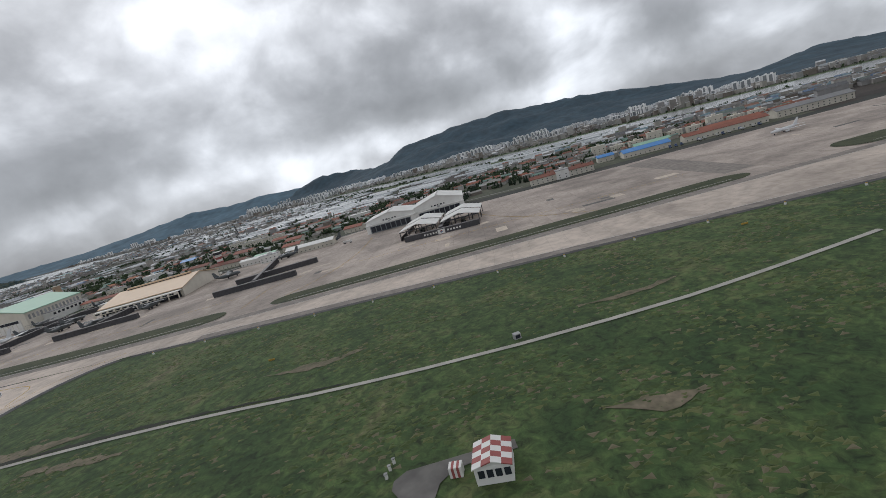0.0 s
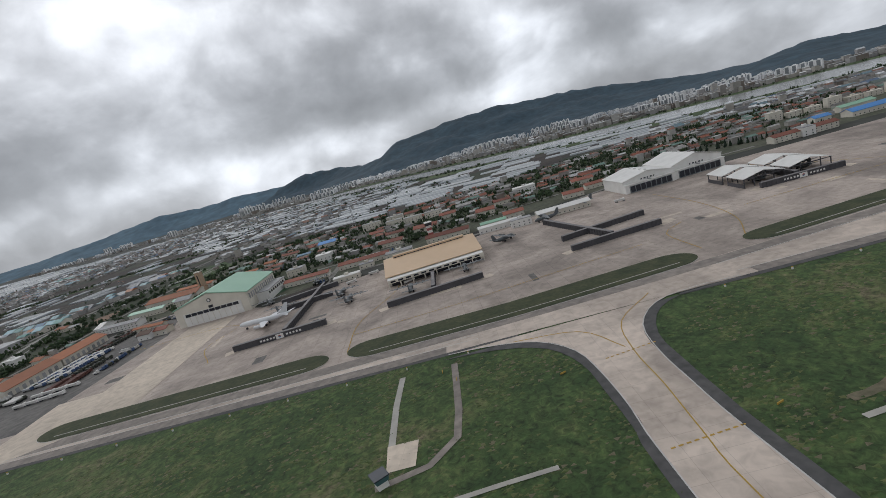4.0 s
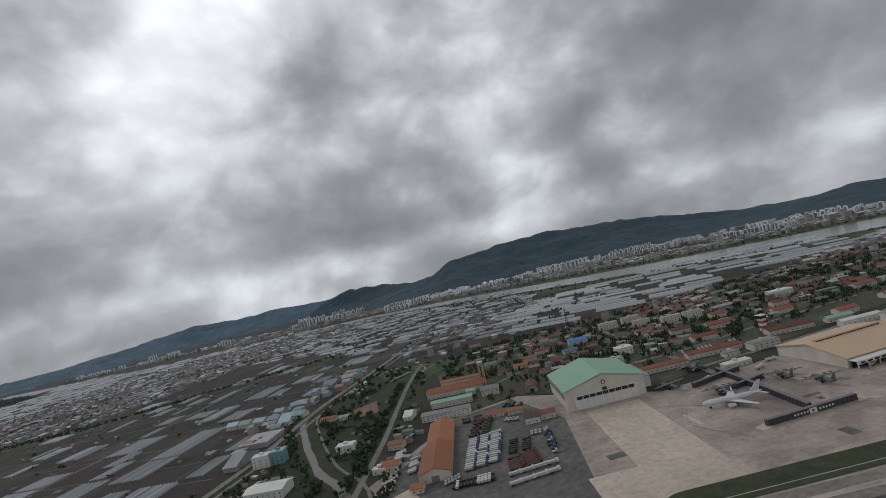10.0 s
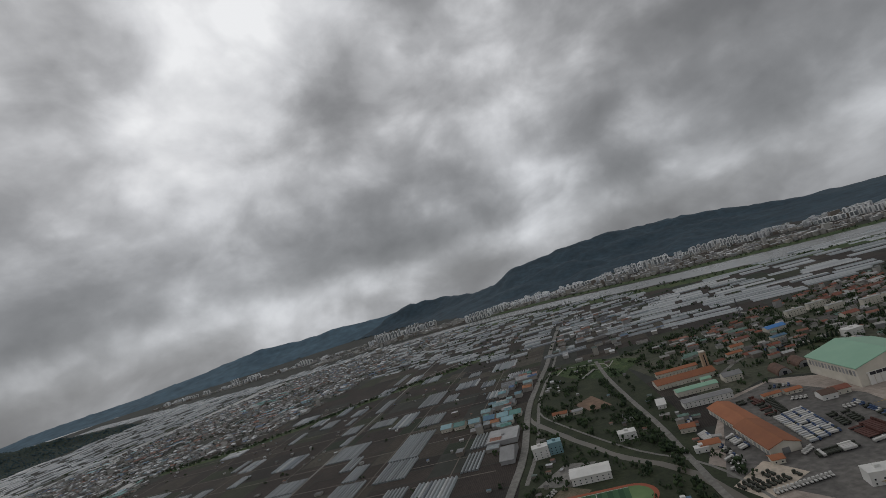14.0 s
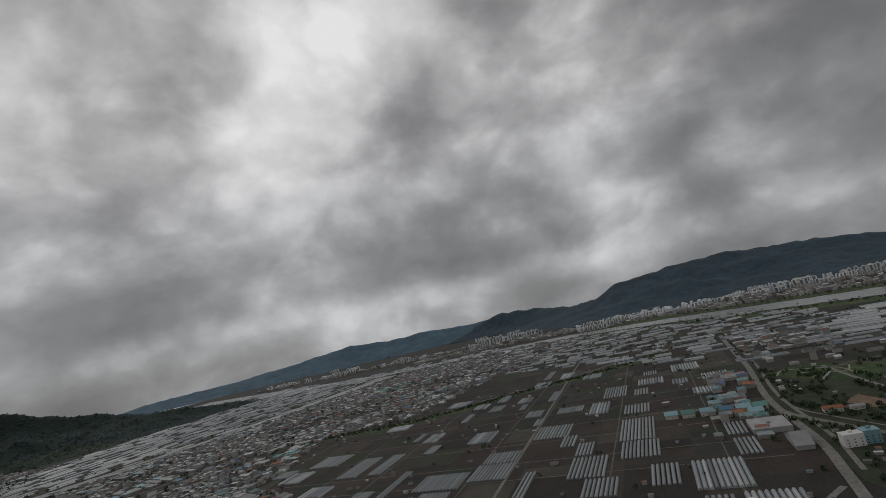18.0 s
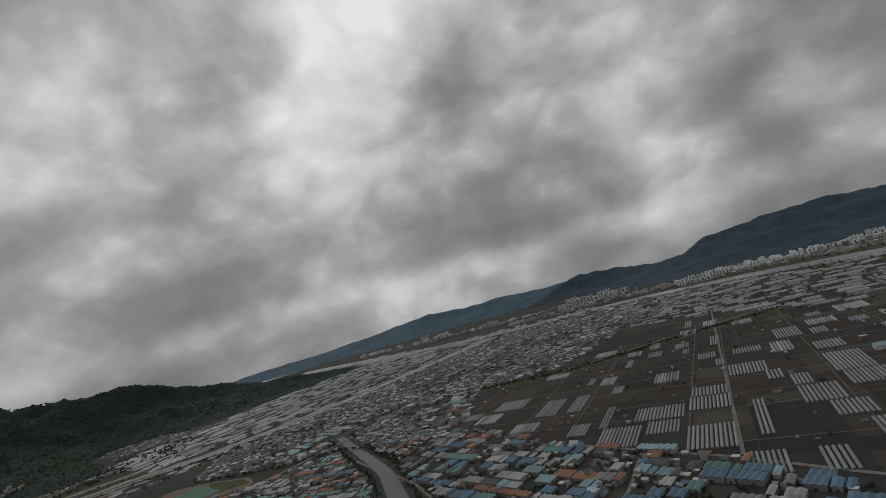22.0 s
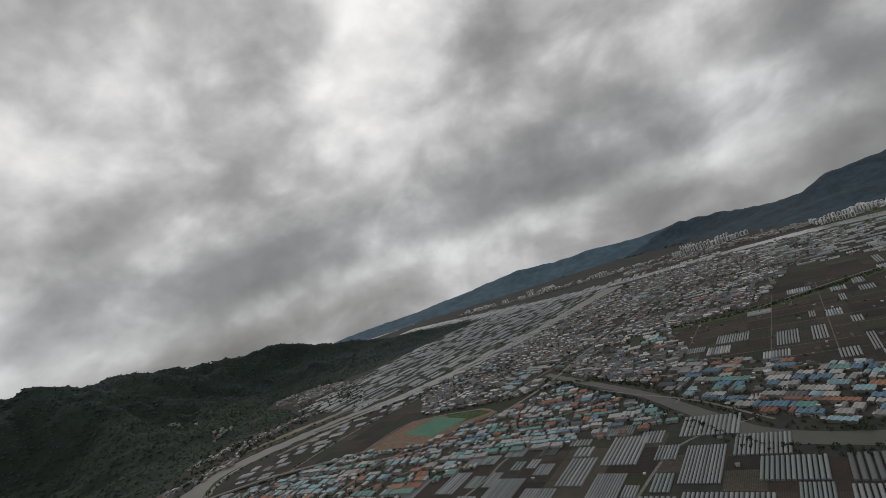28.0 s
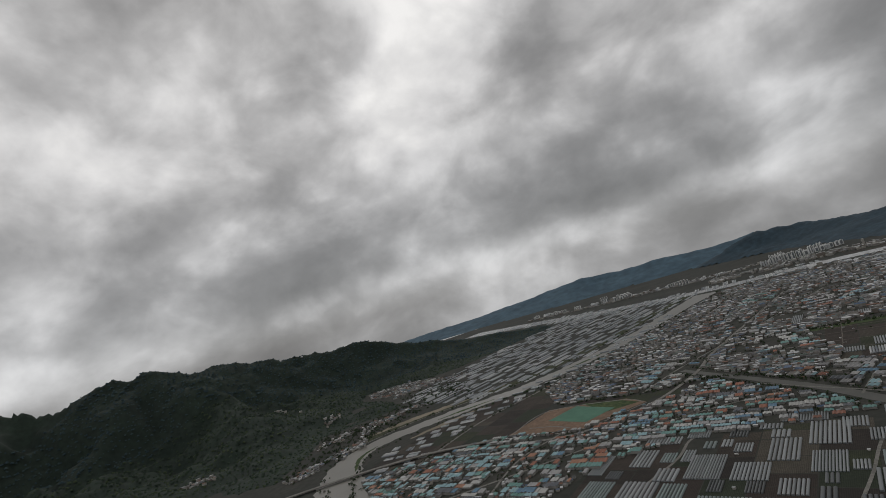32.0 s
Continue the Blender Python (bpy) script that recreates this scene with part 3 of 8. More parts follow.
BASE_ROAD = [(-262, 455), (-279, 402), (-292, 352), (-305, 298), (-319, 250), (-328, 215), (-345, 120)]
FIELD_ROAD = [(-358, 765), (-452, 540), (-546, 315)]
TOWN_NW = [(-1040, 675), (-1010, 560), (-905, 530), (-820, 530), (-745, 450), (-700, 520), (-690, 640), (-590, 640), (-470, 800), (-420, 1100), (-640, 1190), (-760, 1040), (-860, 890), (-950, 775)]
BLUE_TOWN = [(-800, 478), (-770, 520), (-690, 480), (-640, 408), (-560, 330), (-500, 230), (-540, 215), (-600, 262), (-680, 310), (-735, 400)]
MIX_TOWN = [(-1240, 430), (-1080, 480), (-900, 478), (-830, 520), (-740, 362), (-800, 358), (-873, 375), (-955, 356), (-1010, 300), (-1200, 240)]
SITE = [(-1066, 478), (-1020, 545), (-925, 522), (-905, 495), (-978, 452)]
BIG_GH = [(-955, 352), (-880, 372), (-800, 354), (-735, 355), (-700, 300), (-600, 225), (-520, 100), (-900, 60), (-1000, 200)]
DARK_FIELD = [(-345, 405), (-270, 560), (-300, 700), (-520, 670), (-690, 640), (-735, 490), (-640, 412), (-560, 335), (-480, 250), (-400, 270)]
DELTA = [(-1350, 850), (-1160, 690), (-1070, 745), (-965, 830), (-875, 950), (-780, 1110), (-700, 1240), (-900, 1370), (-1060, 1420), (-1210, 1190)]
BASE_TOWN = [(-270, 300), (-225, 300), (-190, 262), (-90, 262), (-20, 262), (60, 235), (160, 215), (230, 260), (180, 380), (60, 420), (-120, 440), (-250, 450)]
AIRPORT = [(-330, 240), (-268, 300), (-190, 256), (20, 245), (260, 190), (420, 140), (420, -600), (-700, -600), (-560, -100), (-370, 120)]
WHITE_GH = [(-150, 470), (-20, 440), (120, 440), (220, 480), (230, 570), (110, 640), (-60, 640), (-170, 560)]

# ---- ground ----
structure("ground", data_mesh([(-450 + 2150 * math.cos(a) * 1.0, 350 + 2000 * math.sin(a), 0.0) for a in [k * math.tau / 96 for k in range(96)]],
                              [tuple(range(96))], M_LAND), "flat river plain of dark soil and scrub to the mountains", "ground")


def hill(name, ridge, foot, x0, x1, y0, y1, step, m, label, rough=0.12, gully=0.0):
    """A wooded hill: ridge is a line of (x, y, height), foot the outline that it rises from."""
    xs, ys = np.arange(x0, x1 + 1, step), np.arange(y0, y1 + 1, step)
    verts, faces, idx = [], [], {}
    rl = [(a, b) for a, b, _ in ridge]
    for j, y in enumerate(ys):
        for i, x in enumerate(xs):
            if not inside(x, y, foot):
                continue
            df = near_line(x, y, foot + foot[:1])
            best, hr = 1e9, 0
            for (ax, ay, az), (bx, by, bz) in zip(ridge, ridge[1:]):
                dx, dy = bx - ax, by - ay
                t = max(0.0, min(1.0, ((x - ax) * dx + (y - ay) * dy) / (dx * dx + dy * dy)))
                d = math.hypot(x - ax - t * dx, y - ay - t * dy)
                if d < best:
                    best, hr = d, az + t * (bz - az)
            s = df / (df + best + 1e-6)
            n = noise.fractal(Vector((x / 190, y / 190, 3.1)), 1.0, 2.1, 6)
            n2 = noise.fractal(Vector((x / 34, y / 34, 7.7)), 0.9, 2.0, 3)
            h = hr * (s ** 1.25) * (1 + rough * 2.2 * n * (1 - 0.6 * s ** 4)) + hr * rough * 0.5 * n * min(1, df / 60) + n2 * min(3.0, df * 0.06)
            if gully:
                h -= gully * hr * min(1, df / 90) * (1 - s ** 3) * (1 - abs(noise.fractal(Vector((x / 150, y / 150, 11.3)), 1.0, 2.0, 4))) ** 2 * s
            idx[i, j] = len(verts)
            verts.append((x, y, max(-0.5, h) if df > step else -0.5))
    for (i, j), k in idx.items():
        q = [idx.get((i + a, j + b)) for a, b in ((0, 0), (1, 0), (1, 1), (0, 1))]
        if None not in q:
            faces.append(tuple(q))
    structure(name, data_mesh(verts, faces, m, smooth=True), label, "hill")
    return verts


WEST_HILL = hill("hill_west", [(-2500, 500, 240), (-2150, 740, 225), (-1985, 900, 182), (-1930, 980, 190), (-1760, 1120, 140), (-1600, 1230, 112), (-1500, 1290, 84), (-1440, 1352, 72), (-1340, 1330, 44), (-1220, 1360, 26), (-1100, 1400, 10)],
     [(-2620, 260), (-1900, 430), (-1560, 470), (-1400, 480), (-1420, 600), (-1450, 690), (-1385, 720), (-1330, 790), (-1400, 880), (-1510, 960), (-1540, 1040), (-1450, 1060), (-1350, 1040), (-1265, 1120), (-1170, 1260), (-1080, 1370), (-1060, 1410), (-1160, 1480), (-1500, 1620), (-2300, 1500), (-2700, 900)],
     -2700, -1050, 260, 1620, 9, M_FOREST, "steep hills covered with dark green forest", rough=0.17, gully=0.45)


def canopy(name, spots, lo, hi, label, seed, chance=1.0, m=None):
    """Tree crowns on a hillside, each a faceted clump, joined into one wood."""
    r = random.Random(seed)
    vs, fs = [], []
    for x, y, z in spots:
        if z < 0.4 or r.random() > chance:
            continue
        s = r.uniform(lo, hi) * (1 + 0.5 * noise.noise(Vector((x / 45, y / 45, 2.0))))
        x, y, z = x + r.uniform(-5, 5), y + r.uniform(-5, 5), z + r.uniform(-0.5, -0.1) * s
        k = len(vs)
        for a in range(5):
            q = s * r.uniform(0.75, 1.25)
            vs.append((x + q * math.cos(a * 1.257), y + q * math.sin(a * 1.257), z - 0.3 * s))
            q *= 0.62
            vs.append((x + q * math.cos(a * 1.257 + 0.5), y + q * math.sin(a * 1.257 + 0.5), z + 0.5 * s * r.uniform(0.7, 1.2)))
        vs.append((x, y, z + s * r.uniform(0.65, 0.95)))
        for a in range(5):
            b = (a + 1) % 5
            fs += [(k + 2 * a, k + 2 * b, k + 2 * a + 1), (k + 2 * b, k + 2 * b + 1, k + 2 * a + 1), (k + 2 * a + 1, k + 2 * b + 1, k + 10)]
    tagged(new(name, data_mesh(vs, fs, m or M_CANOPY)), label, "woodland", kind="stuff")


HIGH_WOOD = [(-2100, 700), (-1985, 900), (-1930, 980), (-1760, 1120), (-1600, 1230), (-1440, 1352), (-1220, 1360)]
# near the ridge the crowns take the haze-tinted colour
canopy("hillside_wood", [p for p in WEST_HILL if p[0] > -2150 and p[1] < 1400 and near_line(p[0], p[1], HIGH_WOOD) < 170] * 2, 1.9, 3.4, "wood on the upper slopes, haze put into its blue-green colour", 92, m=M_CANOPY_HAZE)
canopy("hillside_wood", [p for p in WEST_HILL if p[0] > -2150 and p[1] < 1400 and near_line(p[0], p[1], HIGH_WOOD) >= 170] * 2, 1.9, 3.4, "dense dark green wood on steep hillsides", 91)
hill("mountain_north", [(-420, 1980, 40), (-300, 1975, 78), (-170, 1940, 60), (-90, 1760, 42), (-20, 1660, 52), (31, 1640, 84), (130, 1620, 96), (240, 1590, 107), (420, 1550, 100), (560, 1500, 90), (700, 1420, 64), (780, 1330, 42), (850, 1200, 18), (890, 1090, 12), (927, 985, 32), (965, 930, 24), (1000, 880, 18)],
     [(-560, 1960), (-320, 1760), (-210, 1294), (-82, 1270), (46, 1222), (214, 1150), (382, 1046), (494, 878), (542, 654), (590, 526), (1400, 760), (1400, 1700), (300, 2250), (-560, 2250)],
     -560, 1300, 500, 2240, 20, M_MOUNT, "dark wooded mountain, haze blue in its colour, with its top under the clouds", rough=0.06, gully=0.35)
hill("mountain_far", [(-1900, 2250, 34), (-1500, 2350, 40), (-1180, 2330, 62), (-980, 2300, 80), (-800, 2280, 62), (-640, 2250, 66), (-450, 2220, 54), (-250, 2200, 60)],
     [(-2300, 2020), (-1400, 2080), (-1050, 2040), (-700, 2020), (-420, 1980), (-100, 2060), (-100, 2600), (-2300, 2600)], -2300, -100, 2000, 2600, 25, M_FARRANGE, "blue mountain range beyond the river, haze put into its colour", rough=0.05)

structure("water_1", strip(MAIN_RIVER, [110, 112, 110, 106, 102, 92, 80, 72, 64, 56, 56, 66, 80, 90], 0.14, M_WATER, jag=2.5), "wide calm grey-brown river", "river")
structure("water_2", strip(WEST_RIVER, [60, 60, 46, 36, 40, 34, 38, 36, 44, 56], 0.12, M_SILT, jag=3.5), "silty river with sand bars", "river")
structure("water_3", strip(CANAL, [8, 9, 10, 11, 13, 15, 16, 16, 16, 15], 0.12, M_CANAL, jag=0.6), "dark still canal between grassy banks", "canal")
structure("ground_bank", strip(STREAM, [12, 16, 18, 20, 20, 18, 18, 18], 0.088, M_WEEDS, jag=1.5), "weedy green banks of the stream", "bank")
structure("water_4", strip(STREAM, [3, 3.4, 3.4, 3.4, 3.6, 3.6, 4, 4], 0.14, M_MUD, jag=0.5), "narrow muddy stream", "stream")


def road(pts, w, z=0.16, m=None, label="grey concrete farm road", kerb=0.0):
    return structure("road", strip(pts, w, z, m or M_ROAD, height=kerb), label, "road")


road(EXPRESSWAY, 4.2, 0.5, M_ROAD, "raised concrete highway across the plain", 0.6)
road([(x + 9, y + 3) for x, y in EXPRESSWAY[1:6]], 2.2, 0.18, M_ROAD, "narrow lane beside the highway")
road(BASE_ROAD, 2.8, 0.18, M_ROAD, "grey road along the base fence")
road([(x + 8, y) for x, y in STREAM], 1.3, 0.2, M_ROAD, "pale path along the stream")
road(FIELD_ROAD, 2.0)
road([(-740, 470), (-640, 402), (-560, 325), (-480, 245), (-395, 285)], 2.6)
road([(-1070, 450), (-980, 440), (-900, 485), (-840, 560), (-800, 640), (-700, 800), (-600, 960)], 4.5, 0.5, M_ROAD, "raised concrete road through the town", 0.6)
road([(-1180, 420), (-1120, 560), (-1040, 660), (-900, 840), (-760, 1040)], 4, 0.2, M_ROAD, "embankment road along the river")
road([(-1400, 395), (-1290, 440), (-1180, 470), (-1075, 470)], 5.5, 2.6, M_ROAD, "long concrete bridge over the silty river", 1.2)
for k in range(9):
    a = Vector((-1385 + 300 * k / 9, 400 + 68 * k / 9))
    structure("bridge_pier", data_mesh(*(lambda b: (b[0], b[1]))(([(a.x + dx, a.y + dy, z) for z in (0.0, 1.5) for dx, dy in ((-.6, -1.6), (.6, -1.6), (.6, 1.6), (-.6, 1.6))], [(0, 1, 5, 4), (1, 2, 6, 5), (2, 3, 7, 6), (3, 0, 4, 7)])), M_ROAD), "concrete bridge pier standing in the river", "bridge pier")
road([(-980, 250), (-905, 330), (-880, 372), (-835, 380)], 2.4)
road([(-900, 60), (-850, 190), (-800, 270), (-760, 325), (-700, 340)], 2.0)
road([(-1060, 330), (-1000, 300), (-930, 200), (-900, 60)], 3.0)
road([(-690, 640), (-600, 620), (-500, 640), (-400, 655), (-300, 690)], 3.0)
structure("ground_weeds", sheet([(-368, 330), (-338, 408), (-292, 495), (-255, 460), (-262, 400), (-290, 300), (-318, 240), (-340, 190), (-385, 235), (-386, 285)], 0.078, M_WEEDS), "weedy green land between stream and base road", "grass")
structure("ground_green", strip([(-690, 632), (-586, 612), (-453, 630), (-353, 640), (-290, 660)], 14, 0.08, M_GRASS, jag=2), "grassy bank across the fields", "grass")

# ---- fields ----
AVOID = [TOWN_NW, BLUE_TOWN, MIX_TOWN, SITE, AIRPORT, BASE_TOWN]
LINES = [(MAIN_RIVER, 44), (WEST_RIVER, 32), (CANAL, 15), (STREAM, 12), (EXPRESSWAY, 8), (BASE_ROAD, 5)]


def is_free(x, y, margin=0.0):
    if any(inside(x, y, p) for p in AVOID):
        return False
    return all(near_line(x, y, ln) > w + margin for ln, w in LINES)


fv, ff = [], []
u = -1330.0
while u < 420:
    du = rng.uniform(18, 40)
    v = -260.0
    while v < 1200:
        dv = rng.uniform(14, 34)
        c = U * (u + du / 2) + V * (v + dv / 2)
        if c.x > -1330 and c.y < 1250 and is_free(c.x, c.y, 4) and rng.random() < 0.93 and not (inside(c.x, c.y, DELTA)):
            k = len(fv)
            for a, b in ((0.4, 0.4), (du - 0.4, 0.4), (du - 0.4, dv - 0.4), (0.4, dv - 0.4)):
                p = U * (u + a) + V * (v + b)
                fv.append((p.x, p.y, 0.05))
            ff.append((k, k + 1, k + 2, k + 3))
        v += dv
    u += du
farm = thing("ground_fields", Matrix(), "patchwork of bare brown and green vegetable plots", "field", kind="structure")
near_plots = sorted(range(len(ff)), key=lambda i: math.hypot(fv[4 * i][0] + 560, fv[4 * i][1] - 430))[:300]
for i in near_plots:
    part("plot", data_mesh(fv[4 * i:4 * i + 4], [(0, 1, 2, 3)], M_PLOT), farm)
chosen = set(near_plots)
rest = [f for i, f in enumerate(ff) if i not in chosen]
tagged(new("far_plots", data_mesh(fv, rest, M_FIELD)), "patchwork of bare brown and green vegetable plots", "field", kind="stuff")



# ---- farm tracks between the plots ----
def track(p0, p1, w):
    """A dirt track from p0 to p1 in field coordinates, where the dark plain lies."""
    pts = [U * (p0[0] + (p1[0] - p0[0]) * k / 60) + V * (p0[1] + (p1[1] - p0[1]) * k / 60) for k in range(61)]
    run = []
    for p in pts + [None]:
        if p is not None and inside(p.x, p.y, DARK_FIELD) and is_free(p.x, p.y):
            run.append((p.x, p.y))
        else:
            if len(run) > 4:
                structure("road", strip(run, w, 0.09, M_TRACKS, jag=0.12, step=6), "pale dirt track between plots", "track")
            run = []


M_TRACKS = mat("dirt_track", (0.17, 0.15, 0.125), (0.10, 0.09, 0.075), 0.1, 0.95)
for vv in (88, 141, 168, 206, 240, 276, 300, 345, 405, 460):
    track((-960, vv), (-420, vv), 1.0)
for uu in (-851, -776, -730, -652, -627, -567, -510, -455):
    track((uu, 60), (uu, 560), 0.9)

# ---- greenhouses ----
def tunnel_mesh(film, seg=6):
    """A unit tunnel: 1 wide, 1 long, 1 high, its long side along y."""
    prof = [(math.cos(math.pi * k / seg) * 0.5, math.sin(math.pi * k / seg) ** 0.8) for k in range(seg + 1)]
    n = seg + 1
    vs = [(x, -0.5, z) for x, z in prof] + [(x, 0.5, z) for x, z in prof]
    fs = [(i, i + n, i + 1 + n, i + 1) for i in range(seg)]
    sl = [0] * seg + [1, 1]
    fs += [tuple(range(n)), tuple(range(2 * n - 1, n - 1, -1))]
    return data_mesh(vs, fs, film, M_GHEND, slots=sl)


TUNNEL = tunnel_mesh(M_GH)
TUNNEL_DARK = tunnel_mesh(M_GHDARK)
TUNNEL_TEAL = tunnel_mesh(M_GHTEAL)
TURN_UV = math.degrees(math.atan2(U.y, U.x))
made_blocks = []


def greenhouse(uc, vc, lu, lv, pitch=2.3, high=0.95, tunnel=None, label="row of grey-white film tunnels standing on brown soil", fill=0.72):
    """A block of film tunnels that run along V, uc, vc its middle."""
    lu, lv = max(lu, 5), max(lv, 10)
    p = U * uc + V * vc
    made_blocks.append((uc, vc, lu, lv))
    g = thing("greenhouse", pose(p.x, p.y, 0.05, 0, 0, TURN_UV), label, "greenhouse", "greenhouses on the plain")
    n = max(2, round(lu / pitch))
    w = lu / n
    for i in range(n):
        part("tunnel", tunnel or TUNNEL, g, m=Matrix.LocRotScale((-lu / 2 + w * (i + 0.5), 0, 0), None, (w * fill, lv, high)))


EAST_BLOCKS = [(-640, 98, 26, 34), (-613, 121, 7, 56), (-580, 149, 21, 31), (-585, 180, 11, 23), (-555, 259, 19, 24), (-554, 209, 22, 46), (-552, 170, 22, 28), (-693, 110, 26, 33),
               (-667, 120, 20, 21), (-671, 147, 32, 25), (-640, 156, 26, 26), (-640, 181, 24, 20), (-613, 225, 26, 30), (-598, 199, 10, 22), (-724, 131, 14, 22), (-739, 195, 12, 42),
               (-707, 151, 6, 44), (-763, 194, 18, 42), (-810, 220, 30, 28), (-842, 197, 18, 17), (-741, 259, 6, 23), (-710, 218, 9, 20)]
NORTH_BLOCKS = [(-712, 306, 6, 28), (-689, 329, 14, 22), (-659, 319, 6, 20), (-633, 347, 9, 40), (-661, 470, 8, 50), (-645, 518, 17, 14), (-574, 325, 20, 40), (-552, 312, 12, 22), (-544, 385, 13, 17), (-631, 257, 7, 20),
                (-826, 367, 14, 21), (-900, 383, 13, 48), (-641, 286, 15, 20), (-609, 284, 22, 18)]
WEST_BLOCKS = [(-612, 181, 0, 0), (-571, 120, 18, 22), (-616, 60, 16, 24), (-499, 158, 11, 24), (-500, 188, 11, 22), (-540, 130, 14, 26), (-560, 90, 18, 24), (-590, 60, 12, 24), (-520, 90, 12, 24)]
SOUTH_BLOCKS = [(-810, -30, 23, 44), (-780, -9, 30, 26), (-811, 21, 37, 30), (-833, -15, 14, 19), (-795, -78, 44, 34), (-862, -9, 25, 40), (-878, 22, 31, 16), (-847, 8, 16, 18), (-900, 6, 17, 8), (-936, -63, 25, 38),
                (-906, -70, 24, 26), (-888, -36, 20, 36), (-862, -55, 20, 30), (-915, -32, 13, 15), (-986, -49, 18, 30), (-1019, -61, 13, 35), (-952, -45, 9, 20), (-979, -15, 30, 14), (-952, -4, 18, 15), (-880, -90, 17, 20), (-781, 62, 16, 8), (-764, 51, 14, 10)]
for blk in EAST_BLOCKS + NORTH_BLOCKS + WEST_BLOCKS[1:]:
    greenhouse(*blk)
for k, blk in enumerate(SOUTH_BLOCKS):
    greenhouse(*blk, pitch=(1.9, 2.3, 2.8)[k % 3], fill=0.74, high=0.9)


def taken(u, v, lu, lv):
    return any(abs(u - a) < (lu + c) / 2 + 1.5 and abs(v - b) < (lv + d) / 2 + 1.5 for a, b, c, d in made_blocks)


# packed blocks south of the canal
gr = random.Random(44)
FILMS = [(TUNNEL, "row of grey-white film tunnels standing on brown soil"), (TUNNEL_TEAL, "row of greenish film tunnels standing close together"), (TUNNEL_DARK, "row of dark shaded film tunnels standing close together")]
count = 0
for lo, hi, tries in (((20, 24), (34, 40), 700), ((13, 18), (22, 28), 1500), ((8, 12), (14, 20), 1500)):
    for _ in range(tries):
        c = Vector((gr.uniform(-1000, -520), gr.uniform(60, 375), 0))
        lu, lv = gr.uniform(lo[0], hi[0]), gr.uniform(lo[1], hi[1])
        uu, vv = c.dot(U), c.dot(V)
        if count < 130 and inside(c.x, c.y, BIG_GH) and is_free(c.x, c.y, lv * 0.35) and not taken(uu, vv, lu - 1.4, lv - 1.4) and noise.noise(Vector((c.x / 24, c.y / 24, 3.0))) > -0.4:
            f = gr.choice(FILMS)
            greenhouse(uu, vv, lu, lv, pitch=gr.choice((1.9, 2.4, 3.2)), high=gr.uniform(0.7, 1.1), tunnel=f[0], label=f[1], fill=0.76)
            count += 1


def far_blocks(name, poly, count, label, size=(10, 34, 12, 34), pitch=3.0, turn=0.0, seed=1, keep=True, high=1.2, film=None):
    """Many tunnels at once, scattered in a region and lined up with the fields."""
    r = random.Random(seed)
    xs, ys = [p[0] for p in poly], [p[1] for p in poly]
    cu, cv = Vector((math.cos(radians(TURN_UV + turn)), math.sin(radians(TURN_UV + turn)), 0)), Vector((-math.sin(radians(TURN_UV + turn)), math.cos(radians(TURN_UV + turn)), 0))
    vs, fs, done = [], [], []
    tries = 0
    while len(done) < count and tries < count * 12:
        tries += 1
        x, y = r.uniform(min(xs), max(xs)), r.uniform(min(ys), max(ys))
        if not inside(x, y, poly) or (keep and not is_free(x, y, 6)):
            continue
        p = Vector((x, y, 0))
        a, b = round(p.dot(cu) / 4) * 4, round(p.dot(cv) / 6) * 6
        lu, lv = r.uniform(size[0], size[1]), r.uniform(size[2], size[3])
        if any(abs(a - q[0]) < (lu + q[2]) / 2 + 2 and abs(b - q[1]) < (lv + q[3]) / 2 + 2 for q in done):
            continue
        if turn == 0.0 and taken(a, b, lu, lv):
            continue
        done.append((a, b, lu, lv))
        du, dv, l1, l2 = (cv, cu, lv, lu) if lu > lv * 1.2 else (cu, cv, lu, lv)
        ca, cb = (b, a) if lu > lv * 1.2 else (a, b)
        n = max(1, round(l1 / pitch))
        w = l1 / n
        for i in range(n):
            k = len(vs)
            for yy in (-l2 / 2, l2 / 2):
                for t in (0.0, 0.25, 0.5, 0.75, 1.0):
                    q = du * (ca - l1 / 2 + w * (i + 0.06 + 0.88 * t)) + dv * (cb + yy)
                    vs.append((q.x, q.y, 0.05 + high * (0, 0.8, 1.0, 0.8, 0)[int(t * 4)]))
            fs += [(k + j, k + j + 5, k + j + 6, k + j + 1) for j in range(4)] + [(k, k + 1, k + 2, k + 3, k + 4), (k + 9, k + 8, k + 7, k + 6, k + 5)]
    tagged(new(name, data_mesh(vs, fs, film or M_GHFAR)), label, "greenhouse", kind="stuff")


far_blocks("far_greenhouses", DARK_FIELD, 24, "film tunnels scattered over the brown plain", seed=3, size=(8, 26, 16, 34), pitch=2.4)
far_blocks("far_greenhouses", [(-285, 530), (-150, 470), (-170, 560), (-60, 650), (-60, 930), (-200, 1090), (-420, 1150), (-470, 800), (-350, 700), (-270, 560)], 250, "film tunnels in strips towards the river", seed=4, size=(14, 52, 7, 16))
far_blocks("far_greenhouses", WHITE_GH, 110, "long bright film tunnels close together", seed=5, size=(24, 70, 7, 15), keep=False, turn=-8, film=M_GHWHITE)
far_blocks("far_greenhouses", [(120, 430), (220, 470), (330, 380), (420, 260), (240, 270)], 90, "film tunnels by the river", seed=6, size=(16, 50, 7, 14), film=M_GHWHITE)
far_blocks("far_greenhouses", DELTA, 420, "pale film tunnels packed on the river island", seed=7, size=(6, 14, 24, 60), keep=False, turn=-10, pitch=3.4)
